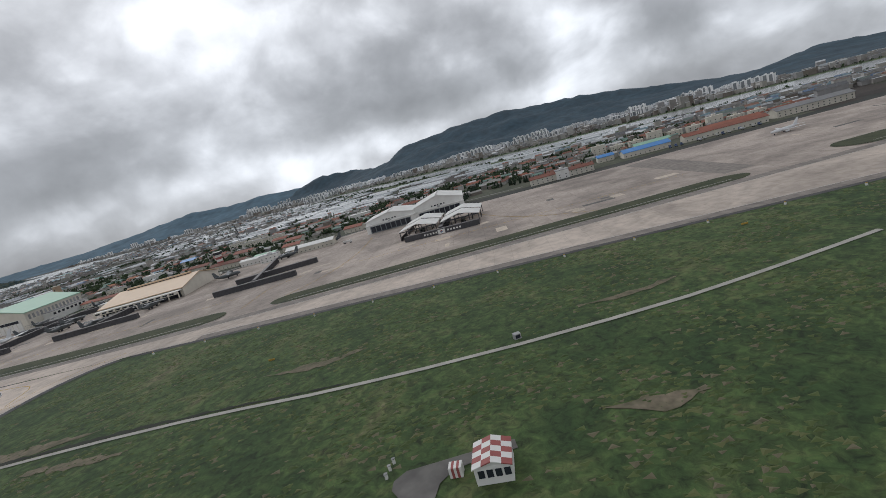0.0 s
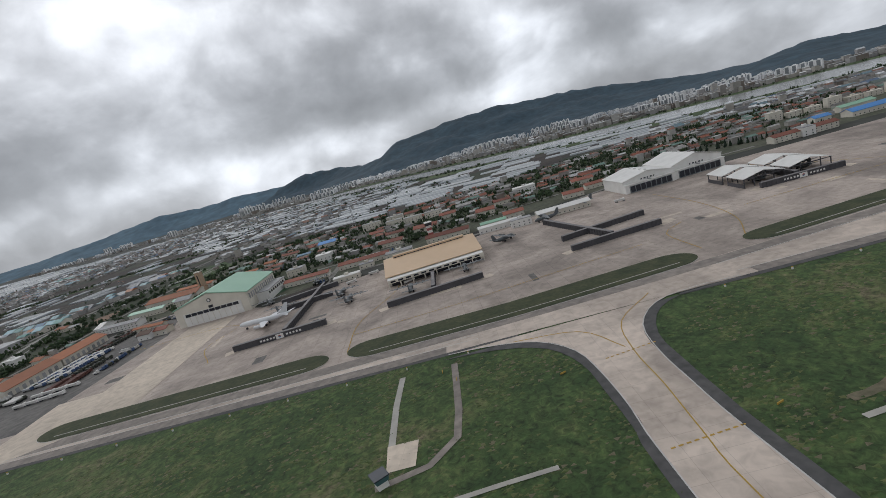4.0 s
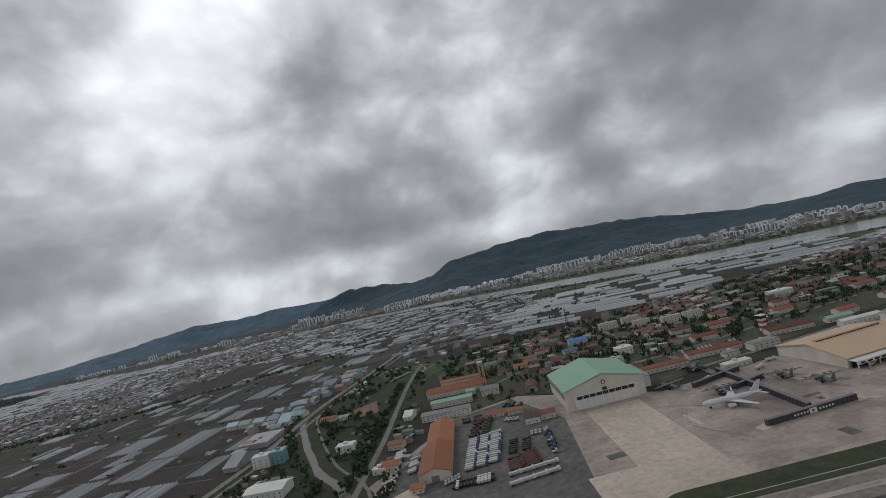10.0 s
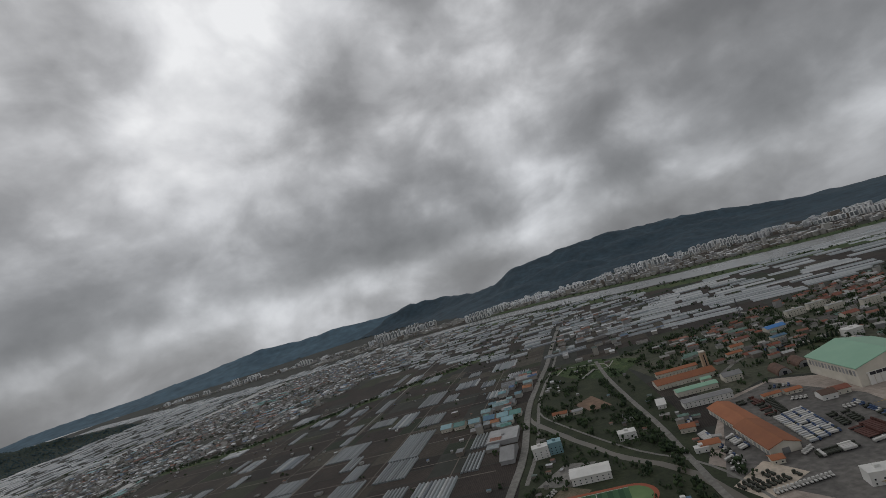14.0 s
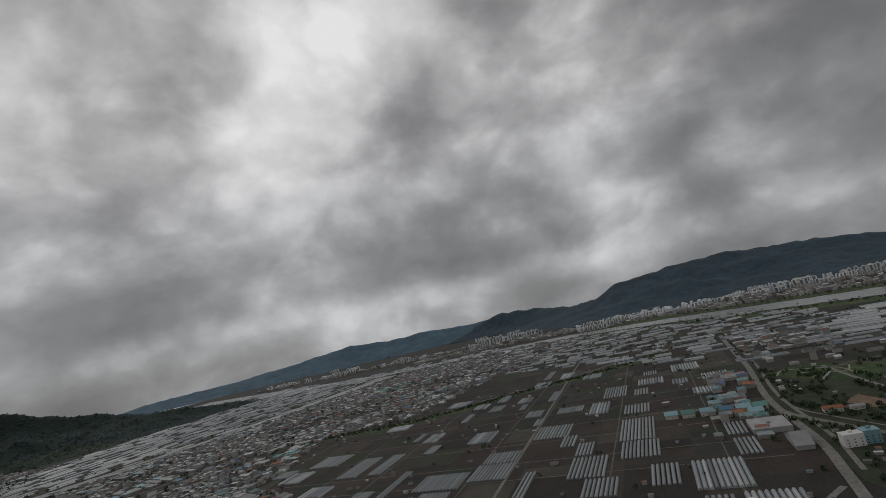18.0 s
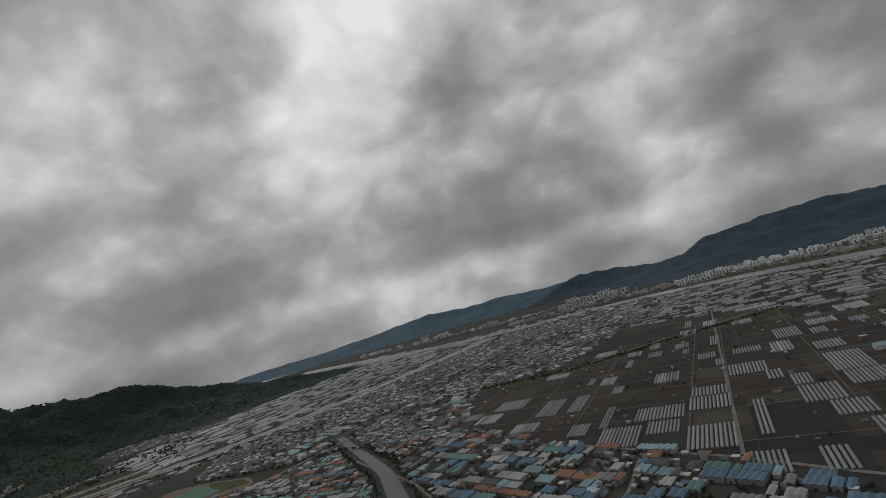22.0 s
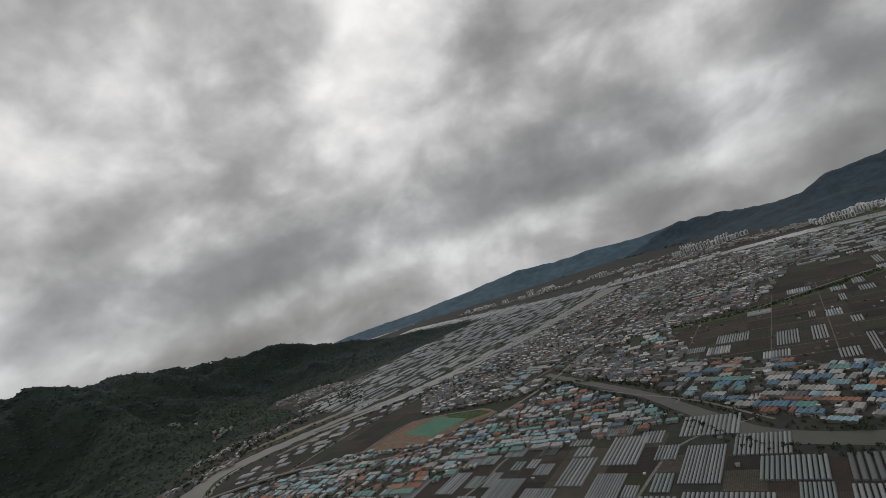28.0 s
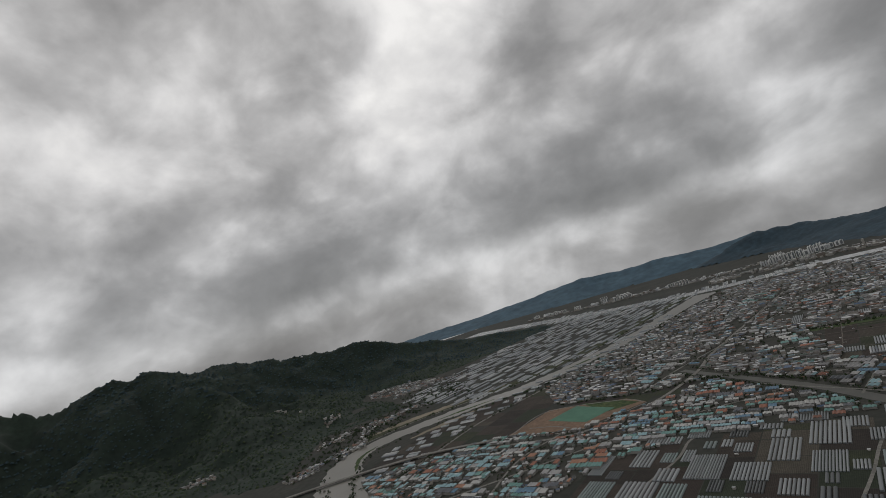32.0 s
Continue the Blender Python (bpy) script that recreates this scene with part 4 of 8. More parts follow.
far_blocks("far_greenhouses", [(-700, 1240), (-420, 1215), (-420, 1260), (-660, 1320), (-900, 1450), (-1150, 1650), (-1300, 1700), (-1060, 1430), (-900, 1380)], 160, "pale film tunnels beyond the town", seed=8, size=(8, 20, 24, 60), keep=False, turn=10, pitch=3.6)
far_blocks("far_greenhouses", BIG_GH, 8, "film tunnels among dark plots", seed=9, size=(10, 20, 14, 24))
far_blocks("far_greenhouses", [(-1190, 425), (-1130, 560), (-1050, 660), (-910, 840), (-770, 1040), (-790, 1050), (-900, 890), (-1000, 765), (-1090, 690), (-1180, 600), (-1240, 520), (-1215, 420)], 150, "sheds and film tunnels along the river bank", seed=12, size=(8, 22, 6, 14), keep=False, turn=20)
far_blocks("far_greenhouses", [(-480, 100), (-400, 270), (-480, 245), (-560, 235), (-640, 200), (-600, 60)], 9, "film tunnels south of the farm road", seed=10, size=(8, 20, 14, 26))


# ---- towns ----
STREETS = [(p, w) for p, w in (([(-1010, 565), (-930, 640), (-850, 760), (-740, 930), (-640, 1100)], 3.2), ([(-905, 530), (-850, 600), (-760, 690), (-690, 760), (-560, 900)], 2.6), ([(-960, 690), (-860, 640), (-760, 590), (-700, 560)], 2.4),
               ([(-880, 800), (-780, 760), (-660, 700), (-580, 650)], 2.6), ([(-790, 960), (-660, 900), (-540, 850), (-470, 810)], 2.6), ([(-1200, 300), (-1080, 350), (-960, 400), (-860, 430), (-780, 440)], 2.6),
               ([(-1060, 320), (-1040, 400), (-1000, 450)], 2.4), ([(-700, 330), (-730, 390), (-770, 440), (-800, 480)], 2.0), ([(-690, 470), (-720, 430), (-745, 395)], 2.0), ([(-590, 340), (-610, 300), (-640, 275)], 2.0))]
STREETS += [([(-1180, 420), (-1120, 560), (-1040, 660), (-900, 840), (-760, 1040)], 6), ([(-1070, 450), (-980, 440), (-900, 485), (-840, 560), (-800, 640), (-700, 800), (-600, 960)], 6.5)]
for pts, w in STREETS[:-2]:
    road(pts, w, 0.2, M_ROAD, "pale concrete street between buildings")


def town(name, poly, count, roofmat, label, size=(2.6, 6.0, 2.6, 4.4), high=(1.4, 3.4), turn=0.0, seed=1, gable=0.5, keep=(), cell=None, spaced=()):
    """A crowd of small buildings: walls and roofs as two joined parts."""
    r = random.Random(seed)
    xs, ys = [p[0] for p in poly], [p[1] for p in poly]
    a0 = radians(TURN_UV + turn)
    cu, cv = Vector((math.cos(a0), math.sin(a0), 0)), Vector((-math.sin(a0), math.cos(a0), 0))
    cell = cell or (size[1] * 0.98, size[3] * 1.15)
    wv, wf, rv, rf = [], [], [], []
    corners = [Vector((x, y, 0)) for x, y in poly]
    u0, u1 = min(c.dot(cu) for c in corners), max(c.dot(cu) for c in corners)
    v0, v1 = min(c.dot(cv) for c in corners), max(c.dot(cv) for c in corners)
    total = ((u1 - u0) / cell[0]) * ((v1 - v0) / cell[1])
    uu = u0
    row = 0
    while uu < u1:
        vv = v0
        row += 1
        while vv < v1:
            c = cu * (uu + r.uniform(-0.3, 0.3) * cell[0]) + cv * (vv + r.uniform(-0.3, 0.3) * cell[1])
            c = c + cu * 14 * noise.noise(Vector((c.x / 90, c.y / 90, seed))) + cv * 14 * noise.noise(Vector((c.x / 90, c.y / 90, seed + 5.5)))
            vv += cell[1] * (1.0 if r.random() > 0.09 else 1.9)
            if not inside(c.x, c.y, poly) or any(inside(c.x, c.y, k) for k in keep) or r.random() > count * (0.85 + 1.5 * noise.noise(Vector((c.x / 38, c.y / 38, seed + 2.2)))) * 1.25:
                continue
            if any(near_line(c.x, c.y, ln) < w * 0.62 + 2 for ln, w in LINES) or any(near_line(c.x, c.y, ln) < w / 2 + 1.8 for ln, w in STREETS):
                continue
            if taken(c.dot(U), c.dot(V), 2, 2) or any(math.hypot(c.x - a, c.y - b) < q + 3.5 for a, b, q in spaced):
                continue
            lu, lv, h = r.uniform(size[0], size[1]) / 2, r.uniform(size[2], size[3]) / 2, r.uniform(*high)
            if r.random() < 0.05:
                h *= 2.2
            if r.random() < 0.06 + 0.35 * max(0.0, noise.noise(Vector((c.x / 70, c.y / 70, seed + 4.4)))):
                lu, lv = lu * 1.9, lv * 1.6
            tw = r.gauss(0, 0.05) + 0.5 * noise.noise(Vector((c.x / 120, c.y / 120, seed + 9.1)))
            e1 = cu * math.cos(tw) + cv * math.sin(tw)
            e2 = cv * math.cos(tw) - cu * math.sin(tw)
            k = len(wv)
            for z in (0.0, h):
                for a, b in ((-lu, -lv), (lu, -lv), (lu, lv), (-lu, lv)):
                    q = c + e1 * a + e2 * b
                    wv.append((q.x, q.y, z))
            wf += [(k + i, k + (i + 1) % 4, k + 4 + (i + 1) % 4, k + 4 + i) for i in range(4)]
            g = r.random() < gable
            rise = (0.42 if g else 0.0) * min(lu, lv)
            o = 0.18
            k = len(rv)
            for a, b, z in ((-lu - o, -lv - o, h), (lu + o, -lv - o, h), (lu + o, lv + o, h), (-lu - o, lv + o, h), (-lu - o, 0, h + rise + 0.12), (lu + o, 0, h + rise + 0.12)):
                q = c + e1 * a + e2 * b
                rv.append((q.x, q.y, z))
            rf += [(k, k + 1, k + 5, k + 4), (k + 2, k + 3, k + 4, k + 5), (k, k + 4, k + 3), (k + 1, k + 2, k + 5), (k + 3, k + 2, k + 1, k)]
        uu += cell[0] * (1.0 if row % 6 else 1.5)
    g = thing(name, Matrix(), label, "town", kind="stuff")
    part("house_walls", data_mesh(wv, wf, M_WALLS), g, kind="stuff")
    part("house_roofs", data_mesh(rv, rf, roofmat), g, kind="stuff")
    return len(wf) // 4


for k, poly in enumerate((TOWN_NW, BLUE_TOWN, MIX_TOWN)):
    structure("ground_town", sheet(poly, 0.065 + 0.008 * k, M_YARDS), "worn yards, lanes and weedy plots of a town", "ground")
DISTRICTS = [[(-900, 545), (-845, 560), (-800, 640), (-850, 665), (-905, 610)], [(-760, 560), (-705, 540), (-700, 630), (-745, 660)], [(-800, 760), (-730, 720), (-690, 800), (-750, 850)], [(-960, 640), (-920, 700), (-950, 740), (-1000, 670)],
             [(-620, 740), (-540, 760), (-560, 840), (-640, 830)], [(-700, 920), (-610, 900), (-580, 990), (-660, 1010)], [(-860, 800), (-820, 860), (-840, 880), (-880, 830)]]
town("town_houses", TOWN_NW, 0.95, M_TOWNROOF, "dense grey and white low houses of a country town", size=(2.4, 6.6, 2.4, 4.8), seed=21, keep=[SITE] + DISTRICTS, high=(1.2, 3.0), cell=(5.6, 5.0))

SHOP_CACHE = {}


def shop_meshes(n, w, L, h, roofm):
    """Walls and a roof of n gables side by side, each w wide and L long."""
    key = (n, w, L, h, roofm.name)
    if key in SHOP_CACHE:
        return SHOP_CACHE[key]
    rise = w * 0.2
    zig = [(-n * w / 2 + i * w / 2, h + (rise if i % 2 else 0.0)) for i in range(2 * n + 1)]
    wall = prism([(-n * w / 2, 0), (n * w / 2, 0)] + [(x, z - 0.06) for x, z in zig[::-1]], -L / 2, L / 2, M_WALLTONE)
    e = 0.25
    top = [(x * (1 + 2 * e / (n * w)), z) for x, z in zig]
    m = len(top)
    vs = [(x, y, z + dz) for dz in (0.1, -0.05) for y in (-L / 2 - e, L / 2 + e) for x, z in top]
    fs = []
    for i in range(m - 1):
        fs += [(i, i + 1, m + i + 1, m + i), (2 * m + i, 3 * m + i, 3 * m + i + 1, 2 * m + i + 1), (i + 1, i, 2 * m + i, 2 * m + i + 1), (m + i, m + i + 1, 3 * m + i + 1, 3 * m + i)]
    fs += [(0, m, 3 * m, 2 * m), (2 * m - 1, m - 1, 3 * m - 1, 4 * m - 1)]
    roof = data_mesh(vs, fs, roofm)
    SHOP_CACHE[key] = wall, roof
    return SHOP_CACHE[key]


M_WALLTONE = mat("sheet_wall", (0.34, 0.33, 0.31), (0.24, 0.235, 0.22), 0.3, 0.75, obrand=0.45)
SHOP_LABELS = {"blue_sheet_roof": "workshop with a blue sheet-metal gable roof", "pale_blue_sheet_roof": "workshop with a pale blue sheet-metal roof", "teal_sheet_roof": "workshop with a faded teal sheet-metal roof",
               "grey_sheet_roof": "workshop with a grey sheet-metal roof", "rust_sheet_roof": "workshop with a rust-red sheet-metal roof", "salmon_sheet_roof": "workshop with an orange sheet-metal roof",
               "pale_sheet_roof": "workshop with a pale grey sheet-metal roof", "dark_sheet_roof": "workshop with a dark grey sheet-metal roof"}
infill = []


def workshop_rows(poly, turn, seed, group, palette, lengths, widths, keep=(), door=False, far=-1e9):
    """Workshops in rows along lanes; neighbours often share a colour."""
    r = random.Random(seed)
    joined = [], [], []
    a0 = radians(TURN_UV + turn)
    cu, cv = Vector((math.cos(a0), math.sin(a0), 0)), Vector((-math.sin(a0), math.cos(a0), 0))
    cs = [Vector((x, y, 0)) for x, y in poly]
    u0, u1 = min(c.dot(cu) for c in cs), max(c.dot(cu) for c in cs)
    v0, v1 = min(c.dot(cv) for c in cs), max(c.dot(cv) for c in cs)
    v, k = v0, 0
    while v < v1:
        L = r.choice(lengths)
        u = u0 + r.uniform(0, 6)
        m = r.choice(palette)
        while u < u1:
            if r.random() > 0.58:
                m = r.choice(palette)
            n = r.choice((1, 1, 1, 2, 2, 2, 3, 4))
            w = r.choice(widths)
            c = cu * (u + n * w / 2) + cv * (v + L / 2 + r.uniform(-0.5, 0.5))
            u += n * w + r.choice((0.5, 0.7, 1.0, 1.6, 3.4))
            if not inside(c.x, c.y, poly) or any(inside(c.x, c.y, q) for q in keep) or any(near_line(c.x, c.y, ln) < wd * 0.75 + L / 2 for ln, wd in LINES) or any(near_line(c.x, c.y, ln) < wd / 2 + L * 0.4 for ln, wd in STREETS):
                continue
            if r.random() < 0.3 or noise.noise(Vector((c.x / 30, c.y / 30, seed))) < -0.33:
                infill.append((c.x, c.y, n * w, L))
                continue
            me = shop_meshes(n, w, L, r.choice((1.6, 2.0, 2.4)), m)
            if c.x < far:
                M = pose(c.x, c.y, 0.08, 0, 0, TURN_UV + turn + r.gauss(0, 1.2))
                for part_me, slot in ((me[0], 0), (me[1], SHOP_MATS.index(m) + 1)):
                    k0 = len(joined[0])
                    joined[0].extend(tuple(M @ q.co) for q in part_me.vertices)
                    joined[1].extend(tuple(k0 + i for i in p.vertices) for p in part_me.polygons)
                    joined[2].extend([slot] * len(part_me.polygons))
                continue
            g = thing("workshop", pose(c.x, c.y, 0.08, 0, 0, TURN_UV + turn + r.gauss(0, 1.2)), SHOP_LABELS[m.name], "workshop", group)
            part("wall", me[0], g)
            part("roof", me[1], g)
            if door:
                part("door", DOOR, g, m=Matrix.Translation(((n - 1) % 2 * w / 2, -L / 2, 0)))
        v += L + (1.0 if k % 2 else 3.0)
        k += 1
    if joined[0]:
        tagged(new("far_workshops", data_mesh(joined[0], joined[1], M_WALLTONE, *SHOP_MATS, slots=joined[2])), "crowd of workshops with coloured sheet-metal roofs", "workshops", kind="stuff")


SHOP_MATS = [M_BLUE, M_CYAN, M_TEAL, M_GREYROOF, M_PALEROOF, M_SALMON, M_RUSTROOF, M_DARKROOF]
DOOR = boxm(-0.7, 0.7, -0.05, 0.06, 0, 1.3, M_DARKROOF)
workshop_rows(BLUE_TOWN, -18, 22, "workshops by the canal", [M_BLUE, M_CYAN, M_CYAN, M_BLUE, M_TEAL, M_GREYROOF, M_PALEROOF, M_SALMON, M_RUSTROOF, M_DARKROOF, M_TEAL, M_GREYROOF, M_PALEROOF, M_BLUE, M_CYAN, M_GREYROOF, M_BLUE], (5.0, 6.5, 8.0), (2.6, 3.0, 3.6), door=True, far=-735)
workshop_rows(MIX_TOWN, 4, 23, "workshops south of the canal", [M_CYAN, M_TEAL, M_RUSTROOF, M_GREYROOF, M_CYAN, M_PALEROOF, M_SALMON, M_BLUE, M_GREYROOF, M_DARKROOF, M_TEAL, M_CYAN, M_GREYROOF, M_PALEROOF, M_RUSTROOF], (4.5, 6.0, 7.5), (2.2, 2.6, 3.0), keep=[SITE], far=-800)
for i, poly in enumerate(DISTRICTS):
    workshop_rows(poly, (-14, 8, 20, -5, 12, -20, 3)[i], 300 + i, "", [M_PALEROOF, M_GREYROOF, M_CYAN, M_PALEROOF, M_GREYROOF, M_DARKROOF, M_TEAL if i % 2 else M_BLUE, M_RUSTROOF if i % 3 else M_CYAN], (5, 7, 9), (2.6, 3.2, 4.0), far=1e9)
town("town_houses", MIX_TOWN, 0.3, M_TOWNROOF, "small grey houses between the workshops", size=(1.8, 3.6, 1.8, 3.0), seed=52, keep=[SITE], high=(1.0, 2.0), cell=(4.4, 4.0), turn=9)
town("town_houses", BLUE_TOWN, 0.26, M_TOWNROOF, "small grey houses between the workshops", size=(1.8, 3.6, 1.8, 3.0), seed=53, high=(1.0, 2.0), cell=(4.4, 4.0), turn=-12)
town("town_houses", [(-470, 800), (-420, 1100), (-640, 1190), (-420, 1200), (-250, 1080), (-330, 900)], 0.35, M_TOWNROOF, "houses between the greenhouses", seed=24, size=(4, 9, 4, 7))
town("town_houses", [(-300, 480), (-262, 560), (-200, 690), (-120, 640), (-170, 540), (-240, 460)], 0.35, M_TOWNROOF, "farm houses and sheds by the highway", seed=25, size=(4, 8, 4, 6))
town("town_houses", [(-372, 345), (-340, 412), (-300, 490), (-318, 500), (-372, 425), (-400, 360)], 0.8, M_MIXROOF, "sheds with pale blue roofs beside the highway", seed=26, size=(4, 8, 4, 7), gable=0.8)
town("town_houses", [(60, 420), (180, 380), (230, 260), (420, 200), (420, 300), (250, 420), (130, 440)], 0.7, M_TOWNROOF, "low houses east of the base", seed=27, size=(4, 8, 4, 6))
town("town_houses", [(-1400, 490), (-1330, 600), (-1380, 700), (-1290, 770), (-1270, 760), (-1340, 650), (-1300, 560), (-1370, 470)], 0.75, M_TOWNROOF, "village houses at the foot of the hill", seed=28)
town("town_houses", [(-1390, 880), (-1500, 970), (-1530, 1030), (-1440, 1050), (-1340, 1020), (-1320, 960)], 0.55, M_TOWNROOF, "village houses at the foot of the hill", seed=29, size=(4, 8, 4, 7))
town("town_houses", [(-560, 235), (-480, 250), (-400, 270), (-390, 220), (-440, 140), (-520, 130)], 0.25, M_MIXROOF, "farm sheds among plots", seed=30, size=(3, 7, 3, 5))

town("farm_sheds", DARK_FIELD, 0.05, M_TOWNROOF, "small sheds and stores among the plots", size=(1.2, 3.0, 1.2, 2.2), high=(0.8, 1.5), seed=61, cell=(7, 6))
town("farm_sheds", [(-330, 420), (-150, 440), (-170, 560), (-60, 650), (-60, 930), (-200, 1090), (-420, 1150), (-470, 800), (-350, 700), (-270, 560)], 0.09, M_TOWNROOF, "small farm houses among the film tunnels", size=(1.8, 5.0, 1.8, 3.4), high=(1.0, 2.2), seed=62, cell=(9, 8))
town("farm_sheds", BIG_GH, 0.06, M_TOWNROOF, "small sheds and stores among film tunnels", size=(1.2, 3.2, 1.2, 2.4), high=(0.8, 1.6), seed=63, cell=(7, 6))
structure("ground_soil", sheet(SITE, 0.2, M_SOIL), "bare orange-brown building site", "building site")
structure("ground_field", sheet([(-978, 540), (-935, 524), (-912, 500), (-948, 490)], 0.26, M_GRASS), "weedy green corner of the building site", "grass")
for pts in ([(-1062, 478), (-1022, 540), (-930, 520), (-908, 497)], [(-1060, 474), (-980, 450), (-905, 492)], [(-1040, 490), (-1010, 478), (-990, 462)]):
    structure("road", strip(pts, 2.0, 0.32, M_ROAD, jag=0.2), "pale dirt road round the building site", "road")
structure("ground_cover", sheet([(-1018, 502), (-985, 536), (-940, 498), (-973, 470)], 0.3, M_GREENPATCH), "bright green sheet over the building site", "ground cover")


# ---- villages at the foot of the west hill ----
def village(cx, cy, rx, ry, turn, count, seed):
    """Small houses that follow the slope, walls and roofs as two joined parts."""
    r = random.Random(seed)
    wv, wf, rv, rf, put = [], [], [], [], []
    ca, sa = math.cos(radians(turn)), math.sin(radians(turn))
    near = [v for v in WEST_HILL if abs(v[0] - cx) < 130 and abs(v[1] - cy) < 130]
    for _ in range(count * 5):
        if len(put) >= count:
            break
        a, b = r.gauss(0, 0.5) * rx, r.gauss(0, 0.5) * ry
        x, y = cx + a * ca - b * sa, cy + a * sa + b * ca
        if any(math.hypot(x - p, y - q) < 5.2 for p, q in put) or near_line(x, y, WEST_RIVER) < 24:
            continue
        put.append((x, y))
        close = sorted(near, key=lambda v: (v[0] - x) ** 2 + (v[1] - y) ** 2)[:4]
        z = max([v[2] for v in close if math.hypot(v[0] - x, v[1] - y) < 13] + [0.0])
        lu, lv, h, tw = r.uniform(1.3, 3.2), r.uniform(1.2, 2.0), r.uniform(1.5, 3.0), radians(turn) + r.gauss(0, 0.15)
        e1, e2 = Vector((math.cos(tw), math.sin(tw))), Vector((-math.sin(tw), math.cos(tw)))
        k = len(wv)
        for zz in (z - 2.5, z + h):
            for p, q in ((-lu, -lv), (lu, -lv), (lu, lv), (-lu, lv)):
                v = Vector((x, y)) + e1 * p + e2 * q
                wv.append((v.x, v.y, zz))
        wf += [(k + i, k + (i + 1) % 4, k + 4 + (i + 1) % 4, k + 4 + i) for i in range(4)]
        k = len(rv)
        rise = r.choice((0.1, 0.1, 0.7))
        for p, q, zz in ((-lu - 0.2, -lv - 0.2, 0), (lu + 0.2, -lv - 0.2, 0), (lu + 0.2, lv + 0.2, 0), (-lu - 0.2, lv + 0.2, 0), (-lu - 0.2, 0, rise), (lu + 0.2, 0, rise)):
            v = Vector((x, y)) + e1 * p + e2 * q
            rv.append((v.x, v.y, z + h + zz))
        rf += [(k, k + 1, k + 5, k + 4), (k + 2, k + 3, k + 4, k + 5), (k, k + 4, k + 3), (k + 1, k + 2, k + 5), (k + 3, k + 2, k + 1, k)]
    g = thing("village", Matrix(), "small pale houses of a village at the foot of wooded hills", "village", kind="stuff")
    part("house_walls", data_mesh(wv, wf, M_WALLS), g, kind="stuff")
    part("house_roofs", data_mesh(rv, rf, M_TOWNROOF), g, kind="stuff")


for cx, cy, rx, ry, turn, count, seed in ((-1402, 655, 46, 16, 70, 46, 301), (-1366, 510, 26, 12, 75, 26, 302), (-1372, 968, 85, 26, 10, 95, 303), (-1604, 545, 40, 18, 10, 26, 304), (-1660, 850, 34, 14, 30, 14, 305), (-1480, 770, 30, 12, 60, 12, 306)):
    village(cx, cy, rx, ry, turn, count, seed)

# ---- city towers beyond the river ----
def tower_parts(w, d, h):
    bm = bmesh.new()
    box(bm, -w / 2, w / 2, -d / 2, d / 2, 0, h)
    box(bm, -w * 0.16, w * 0.16, -d * 0.3, d * 0.3, h - 0.1, h + 1.8)
    wall = mesh_of(bm, M_APT)
    return wall, boxm(-w * 0.3, w * 0.3, -d / 2 - 0.15, -d / 2, 1.5, h - 1.0, M_GHEND)


TOWERS = [tower_parts(5.5, 4, 21), tower_parts(4.4, 4, 23), tower_parts(8, 3.6, 18), tower_parts(7, 3.6, 19), tower_parts(11, 3.6, 13)]


def city(line, count, depth, seed, hs=(0.6, 1.15), lab="pale concrete apartment tower in a riverside city"):
    r = random.Random(seed)
    pts = smooth_line(line, 4)
    left = count
    while left > 0:
        i = r.randrange(1, len(pts) - 1)
        d = (pts[i + 1] - pts[i - 1]).normalized()
        a0 = math.atan2(d.y, d.x) + r.choice((0, 0, 0.4, -0.3))
        e = Vector((math.cos(a0), math.sin(a0)))
        c = pts[i] + Vector((-d.y, d.x)) * r.uniform(-depth, depth)
        s, meshes, wide = r.uniform(*hs), r.choice(TOWERS), r.uniform(0.85, 1.15)
        step = meshes[0].vertices[1].co.x - meshes[0].vertices[0].co.x
        step = abs(step) * wide + r.uniform(2.2, 4.0)
        for k in range(min(left, r.choice((3, 4, 5, 6)))):
            left -= 1
            q = c + e * (k * step) + Vector((-e.y, e.x)) * r.uniform(-2.5, 2.5)
            g = thing("apartment_tower", Matrix.LocRotScale((q.x, q.y, 0), Euler((0, 0, a0)), (wide, 1, s * r.uniform(0.93, 1.05))), lab, "apartment tower", "riverside apartment towers")
            for nm, me in zip(("wall", "window_band"), meshes):
                part(nm, me, g)



city([(-460, 1440), (-400, 1430), (-330, 1440)], 34, 6, 31, (0.8, 1.1))
city([(-235, 1191), (-189, 1183), (-128, 1157)], 42, 22, 32, (0.5, 0.85))
city([(-128, 1157), (-30, 1111), (77, 1066)], 40, 18, 33, (0.35, 0.7))
city([(77, 1073), (191, 1020), (297, 929)], 64, 20, 34, (0.45, 0.95))
city([(297, 929), (388, 807), (442, 670), (472, 564)], 66, 20, 35, (0.35, 0.75))
city([(-1180, 1760), (-900, 1620), (-700, 1560), (-560, 1480)], 44, 22, 36, (0.5, 0.9))



